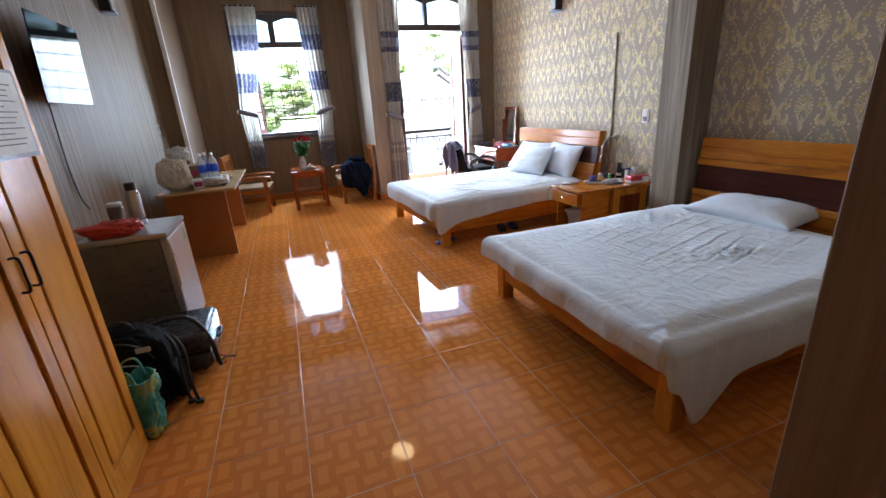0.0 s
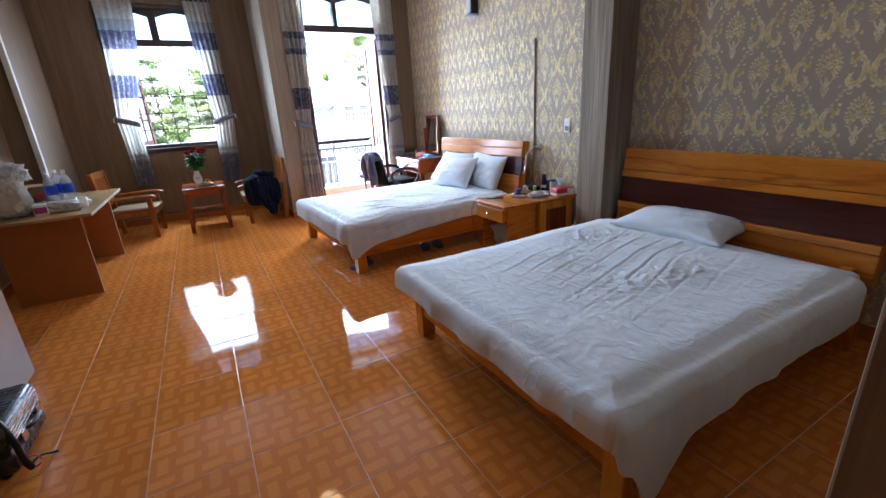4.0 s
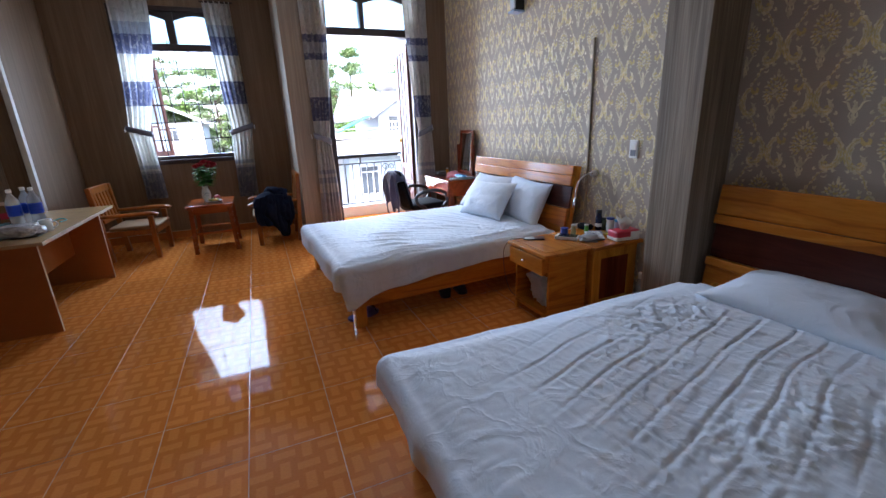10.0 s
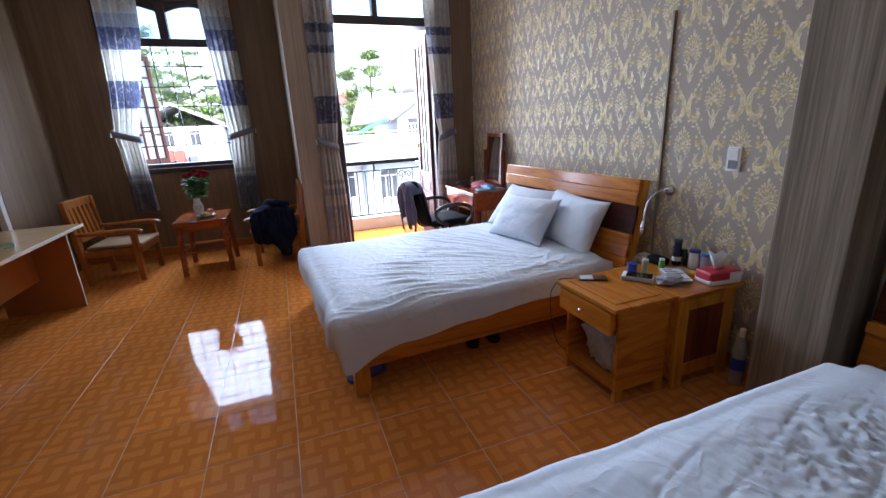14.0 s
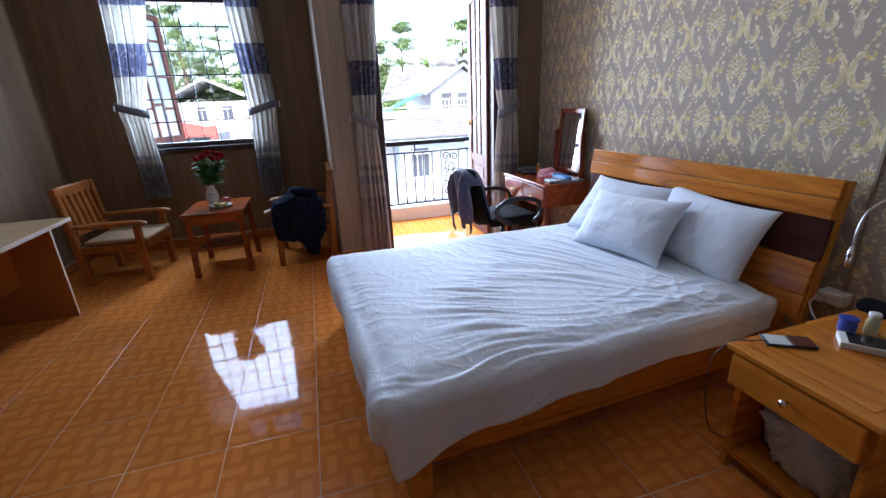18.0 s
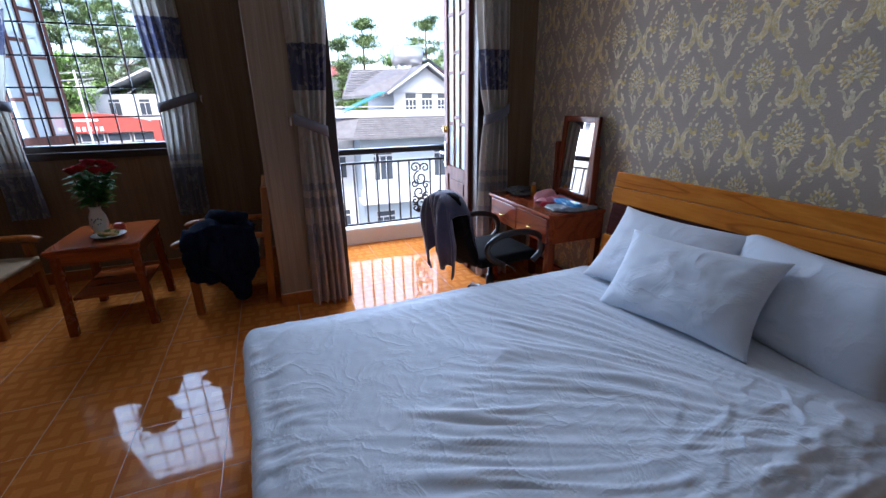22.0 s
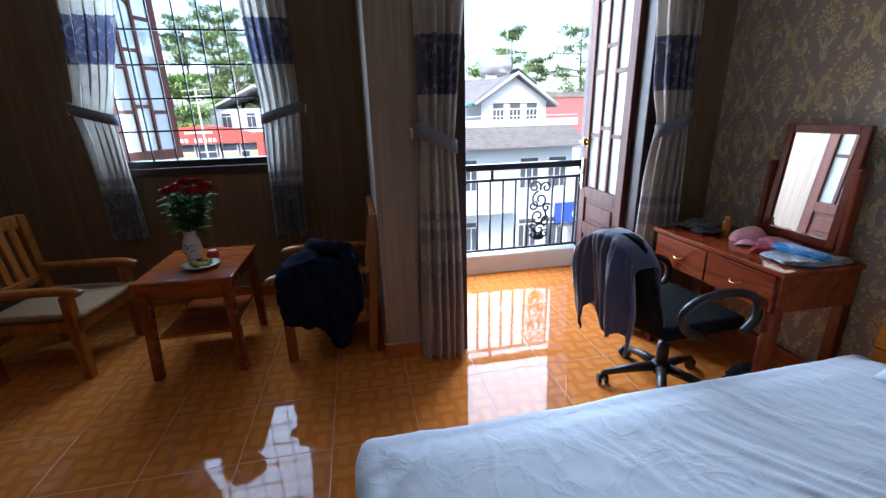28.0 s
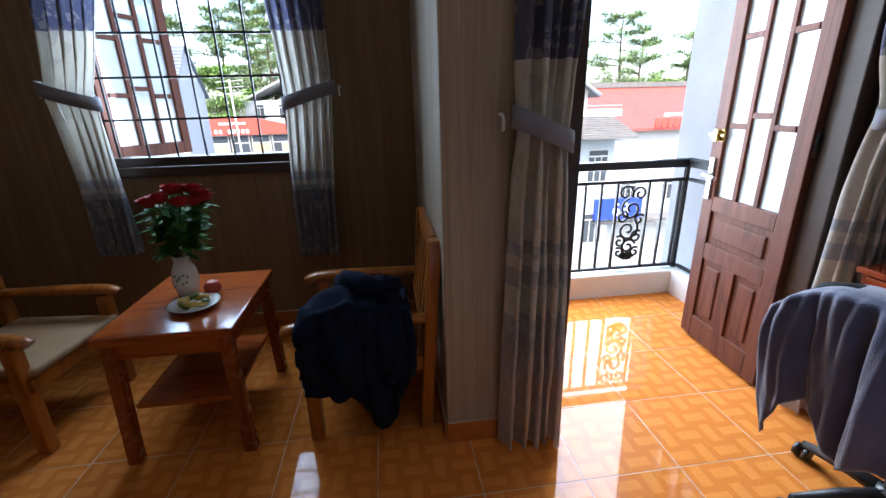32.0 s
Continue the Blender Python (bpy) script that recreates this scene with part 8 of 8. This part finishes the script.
for ob in (hs, aw, tk):
    ob.location += Vector((1.2, 0.0, 0.5))
sp.location += Vector((1.0, -1.3, 0.7))

# red hotel building behind
rb = thing("red_building", (24, 48, GZ), "low building with a broad red sloping roof", "building")
part("wall", boxm(14.0, 40, 44, 62, GZ, -0.7), M_HOUSE, rb)
bm = BM()
slab(bm, [(13.5, 43.0, -0.9), (41, 43.0, -0.9), (40, 50.0, 2.9), (15, 50.0, 2.9)], 0.2)
part("roof", bm, M_ROOFR, rb, "weathered red sheet roof")
part("ridge", boxm(14.8, 40.2, 49.8, 50.6, 2.91, 3.4), M_ROOFT, rb)
bm = BM()
for i in range(10):
    box(bm, 26.0 + i * 0.62, 26.42 + i * 0.62, 42.85, 42.95, -0.85, -0.05)
part("roof_sign", bm, M_REDP, rb, "row of red sign letters seen as bars")
part("sign_strip", boxm(26.8, 31.0, 42.86, 42.94, 0.15, 0.40), M_PAPER, rb)
part("upper_terrace", boxm(12.3, 20.0, 30.0, 40.0, -2.55, -1.6), M_HOUSE, rb)
for x in (20, 24, 28):
    house_window(rb, x, x + 1.4, 44, -5.0, -3.2, 3)

# red arched shop opposite the window
ar = thing("arched_shop", (-14, 44, GZ), "low shop with a red arched sign front", "shop")
AY = 42.0
M_TANBLIND = plain("tan_blind", (0.42, 0.30, 0.17), 0.7)
bm = BM()
n = 20
x0, x1 = -14.6, -6.4
for i in range(n):
    a, b = x0 + (x1 - x0) * i / n, x0 + (x1 - x0) * (i + 1) / n
    ha, hb = (0.40 + 0.68 * math.sin(math.pi * (p - x0) / (x1 - x0)) for p in (a, b))
    vs = [bm.verts.new(p) for p in ((a, AY, -0.28), (b, AY, -0.28), (b, AY, hb), (a, AY, ha), (a, AY + 0.6, -0.28), (b, AY + 0.6, -0.28), (b, AY + 0.6, hb), (a, AY + 0.6, ha))]
    for q in ((0, 1, 2, 3), (7, 6, 5, 4), (3, 2, 6, 7), (4, 5, 1, 0)):
        bm.faces.new([vs[j] for j in q])
bmesh.ops.remove_doubles(bm, verts=bm.verts, dist=0.001)
part("arched_sign", bm, M_REDP, ar, "red arched sign board")
for i in range(8):
    if i != 2:
        part("sign_letter", boxm(-12.0 + i * 0.34, -11.8 + i * 0.34, AY - 0.04, AY - 0.005, -0.17, 0.13), M_PAPER, ar)
part("sign_emblem", boxm(-11.6, -9.6, AY - 0.04, AY - 0.005, 0.50, 0.66), M_PAPER, ar)
part("wall", boxm(-14.5, -6.5, AY + 0.61, 52, GZ, -0.29), plain("shop_wall", (0.35, 0.33, 0.30), 0.7), ar)
for i in range(5):
    x = -14.2 + 1.6 * i
    w = part("window", boxm(x, x + 1.45, AY + 0.3, AY + 0.6, -2.63, -0.29), M_SHUT, ar)
    part("pane", boxm(x + 0.08, x + 0.68, AY + 0.27, AY + 0.298, -2.53, -0.98), M_TANBLIND if i % 2 else M_WINDK, w)
    part("pane", boxm(x + 0.77, x + 1.37, AY + 0.27, AY + 0.298, -2.53, -0.98), M_TANBLIND if i != 2 else M_WINDK, w)
    part("pane", boxm(x + 0.08, x + 1.37, AY + 0.27, AY + 0.298, -0.88, -0.38), M_WINDK, w)
part("side_column", boxm(-6.4, -5.9, AY - 0.1, AY + 0.5, GZ, 0.5), M_REDP, ar)
part("lower_wall", boxm(-14.5, -6.5, AY + 0.2, AY + 0.59, GZ, -2.64), M_REDP, ar)

nb = thing("neighbour_building", (-12.5, 32, GZ), "tall white rendered building with grey-blue tiled roof", "building")
part("wall", boxm(-16, -9.10, 30, 33.5, GZ, 2.45), M_HOUSE, nb)
bm = BM()
tri_a = [bm.verts.new((-9.10, y, z)) for y, z in ((30.0, 2.451), (33.5, 2.451), (31.75, 4.75))]
tri_b = [bm.verts.new((-9.35, y, z)) for y, z in ((30.0, 2.451), (33.5, 2.451), (31.75, 4.75))]
bm.faces.new(tri_a)
bm.faces.new(tri_b[::-1])
for i in range(3):
    bm.faces.new((tri_a[i], tri_b[i], tri_b[(i + 1) % 3], tri_a[(i + 1) % 3]))
part("gable", bm, M_HOUSE, nb)
M_TILEB = plain("blue_grey_tile", (0.13, 0.15, 0.19), 0.5)
rs = BM()
for i in range(14):
    f0, f1 = i / 14, (i + 1) / 14
    y0, y1, z0, z1 = 29.7 + 2.0 * f0, 29.7 + 2.0 * f1, 2.4 + 2.5 * f0, 2.4 + 2.5 * f1
    slab(rs, [(-16.2, y0 - 0.05, z0 + 0.05), (-8.95, y0 - 0.05, z0 + 0.05), (-8.95, y1, z1), (-16.2, y1, z1)], 0.06)
part("roof", rs, M_TILEB, nb, "blue-grey roof of stepped tile courses")
bm = BM()
slab(bm, [(-16.2, 31.71, 4.9), (-8.95, 31.71, 4.9), (-8.95, 33.8, 2.3), (-16.2, 33.8, 2.3)], 0.06)
part("roof", bm, M_TILEB, nb)
wh = thing("white_house", (-9, 56, GZ), "white house far off among the trees", "house")
part("wall", boxm(-13.5, -4.0, 56, 64, GZ, 2.6), M_HOUSE, wh)
bm = BM()
slab(bm, [(-14, 55.5, 2.5), (-8.7, 55.5, 5.0), (-8.7, 64, 5.0), (-14, 64, 2.5)], 0.2)
slab(bm, [(-8.7, 55.5, 5.0), (-3.5, 55.5, 2.5), (-3.5, 64, 2.5), (-8.7, 64, 5.0)], 0.2)
part("roof", bm, M_HOUSE, wh)
for x in (-12.5, -10, -7.5):
    house_window(wh, x, x + 1.0, 56, 0.6, 2.2, 2)
for i, (x, y, w, h) in enumerate(((10, 66, 6, 6.5), (26, 70, 8, 5.5), (18, 62, 5, 4.0))):
    fb = thing("far_house", (x, y, GZ), "small white house with red roof far off on the hill", "house", "far houses")
    part("wall", boxm(x - w / 2, x + w / 2, y, y + 6, GZ, h - 1.5), M_HOUSE, fb)
    bm = BM()
    slab(bm, [(x - w / 2 - 0.4, y - 0.4, h - 1.5), (x + w / 2 + 0.4, y - 0.4, h - 1.5), (x + w / 2 - 0.5, y + 3, h), (x - w / 2 + 0.5, y + 3, h)], 0.15)
    part("roof", bm, M_ROOFR, fb)
    house_window(fb, x - 1, x + 0.5, y, h - 3.6, h - 2.0, 2)


# ---- trees: pines with layered, gappy crowns
M_NEEDLE = plain("pine_foliage", (0.18, 0.25, 0.105), 0.8, 0, 0.4, 0.6, 0.1, 6.0)
M_BROAD = plain("broadleaf_foliage", (0.17, 0.27, 0.075), 0.75, 0, 0.45, 0.6, 0.1, 6.0)
for m_ in (M_NEEDLE, M_BROAD):
    m_.node_tree.nodes["Principled BSDF"].inputs["Specular IOR Level"].default_value = 0.08
M_BARK = plain("pine_bark", (0.10, 0.07, 0.05), 0.9)


def pine(x, y, base, height, spread, seed, label, layers=9, broad=False):
    rnd = random.Random(seed)
    th = thing("pine_tree" if not broad else "leafy_tree", (x, y, base), label, "tree", "trees on the hill")
    lean = rnd.uniform(-0.04, 0.04)
    bm = BM()
    tr = [(x + lean * height * f + 0.15 * math.sin(f * 7 + seed), y + 0.1 * math.sin(f * 5), base + height * f) for f in [i / 8 for i in range(9)]]
    tube(bm, tr, [0.30 * (1 - 0.85 * i / 8) * height / 16 for i in range(9)], 7)
    tufts = []
    for l in range(layers):
        f = (0.18 if broad else 0.42) + (0.82 if broad else 0.57) * l / (layers - 1)
        f = min(0.99, f + rnd.uniform(-0.035, 0.035))
        p0 = Vector(tr[0]).lerp(Vector(tr[-1]), f)
        for b in range(rnd.randint(3, 5)):
            a = rnd.uniform(0, 6.28)
            prof = math.sin(math.pi * min(0.98, 0.25 + 0.72 * f)) if not broad else math.sin(math.pi * (0.12 + 0.8 * f))
            L = spread * (0.45 + 0.6 * rnd.random()) * (0.35 + 0.75 * prof)
            p1 = p0 + Vector((math.cos(a) * L, math.sin(a) * L, L * rnd.uniform(-0.10, 0.45)))
            tube(bm, [p0, p0.lerp(p1, 0.55) + Vector((0, 0, 0.15)), p1], [0.07, 0.045, 0.02], 5)
            for q in range(5):
                tufts.append((p0.lerp(p1, 0.40 + 0.15 * q) + Vector((rnd.uniform(-0.4, 0.4), rnd.uniform(-0.4, 0.4), rnd.uniform(0, 0.35))), rnd.uniform(0.5, 1.0)))
    part("trunk", bm, M_BARK, th)
    V, F = [], []
    for c, r in tufts:
        for q in range(70):
            d = Vector((rnd.gauss(0, 1), rnd.gauss(0, 1), rnd.gauss(0, 0.45))) * r * 0.55
            p = c + d
            t = Vector((rnd.gauss(0, 1), rnd.gauss(0, 1), rnd.gauss(0, 0.7))).normalized()
            s = t.cross(Vector((0, 0, 1))).normalized() * rnd.uniform(0.03, 0.06) * (1.5 if broad else 1.0)
            L = rnd.uniform(0.18, 0.36)
            n0 = len(V)
            V += [p - s - t * L * 0.5, p + s - t * L * 0.5, p + s * 0.6 + t * L * 0.5, p - s * 0.6 + t * L * 0.5]
            F.append((n0, n0 + 1, n0 + 2, n0 + 3))
    me = bpy.data.meshes.new("crown")
    me.from_pydata([tuple(v - Vector((x, y, base))) for v in V], [], F)
    me.materials.append(M_BROAD if broad else M_NEEDLE)
    me.update()
    ob = new("crown", me)
    ob.parent = th
    tagged(ob, "layered crown of needle tufts with gaps" if not broad else "dense green crown", "", "", "stuff")


PINES = [(14.0, 62, 17.4, 3.6), (11.2, 63, 14.5, 3.2), (22.4, 62, 17.8, 3.4), (33, 62, 18.4, 6.0), (38, 66, 17, 5.0), (44, 64, 16, 5), (29, 70, 15, 4.5), (3, 70, 14, 4), (-3, 66, 15, 4.5), (-8, 70, 18, 5), (-11.5, 62, 18.5, 5.0), (-14.5, 66, 20, 5.5), (-18, 64, 19, 5), (-23, 60, 19, 5.5), (-28, 66, 18, 5), (-16, 76, 21, 5)]
for i, (x, y, h, s) in enumerate(PINES):
    pine(x, y, GZ + 3, h, s, 40 + i, "tall dark pine with layered crown on the hillside")
for i, (x, y, h, s) in enumerate([(6.0, 52, 11, 3.0), (12.5, 56, 12.0, 3.2), (18.4, 60, 16.5, 3.0), (36, 58, 12.5, 4), (-15, 52, 14.0, 3.5), (-20, 52, 14, 3.8), (-12.5, 60, 12, 4), (-1.0, 68, 14.5, 4.6), (-6.0, 67, 15, 4.6), (2.6, 72, 14, 4.6), (-9.5, 70, 15.5, 4.6), (6.0, 74, 15, 4.6)]):
    pine(x, y, GZ, h, s, 80 + i, "leafy green tree between the houses", 8, True)
pole = thing("power_pole", (-9.0, 38, GZ), "thin utility pole with cross arms", "pole")
part("mast", tube(BM(), [(-9.0, 38, GZ), (-9.0, 38, 3.6)], 0.06, 6), M_SHUT, pole)
for z in (2.6, 3.0, 3.4):
    part("cross_arm", tube(BM(), [(-9.9, 38, z), (-8.1, 38, z + 0.1)], 0.03, 5), M_SHUT, pole)
ca = thing("parked_car", (12.2, 24, GZ), "white parked car on the street", "car")
bm = boxm(10.3, 14.3, 20.2, 21.9, GZ + 0.3, GZ + 0.95, 0.15, seg=3)
part("body", bm, M_HOUSE, ca, "", True)
bm = boxm(11.1, 13.6, 20.3, 21.8, GZ + 0.951, GZ + 1.5, 0.2, seg=3)
part("cabin", bm, M_WINDK, ca, "", True)
for x in (11.1, 13.5):
    for y in (20.25, 21.85):
        part("wheel", tube(BM(), [(x, y - 0.1, GZ + 0.33), (x, y + 0.1, GZ + 0.33)], 0.33, 16), M_BLACK, ca)


# ---------------------------------------------------------------- floor tiles
floor = structure("floor", boxm(WX0 - 0.15, WX1 + 0.2, -1.5, 8.30, -0.25, -0.0009), M_GROUT, "orange-brown glazed tiles printed with a basket weave, pale joints", "floor")
S, J = 0.4, 0.0040
bm = BM()
h, e = (S - J) / 2, 0.0007
lo = [bm.verts.new((x * h, y * h, -0.006)) for x, y in ((-1, -1), (1, -1), (1, 1), (-1, 1))]
mid = [bm.verts.new((x * h, y * h, -e * 0.5)) for x, y in ((-1, -1), (1, -1), (1, 1), (-1, 1))]
hi = [bm.verts.new((x * (h - e), y * (h - e), 0)) for x, y in ((-1, -1), (1, -1), (1, 1), (-1, 1))]
for i in range(4):
    j = (i + 1) % 4
    bm.faces.new((lo[i], lo[j], mid[j], mid[i]))
    bm.faces.new((mid[i], mid[j], hi[j], hi[i]))
bm.faces.new(hi)
tile_mesh = mesh_of(bm, "tile", M_TILE)
rnd = random.Random(5)
ix0, ix1, iy0, iy1 = -4, 9, -4, 20
for iy in range(iy0, iy1):
    for ix in range(ix0, ix1):
        x, y = -0.06 + S * (ix + 0.5), 0.2 + S * (iy + 0.5)
        if x - S / 2 > WX1 or x + S / 2 < WX0 or y + S / 2 < -1.2:
            continue
        if y > YF + 0.2 and not (BAY0 - 0.2 < x < BAY1 + 0.2 or DX0 - 0.3 < x):
            continue
        if x > 1.4 and y < 0.4:
            continue
        if x < -0.9 and y < 1.9:
            continue
        ob = new("tile", tile_mesh)
        ob.location = (x, y, 0)
        ob.rotation_euler = (radians(rnd.gauss(0, 0.06)), radians(rnd.gauss(0, 0.06)), radians(rnd.choice((0, 180))))
        ob.parent = floor
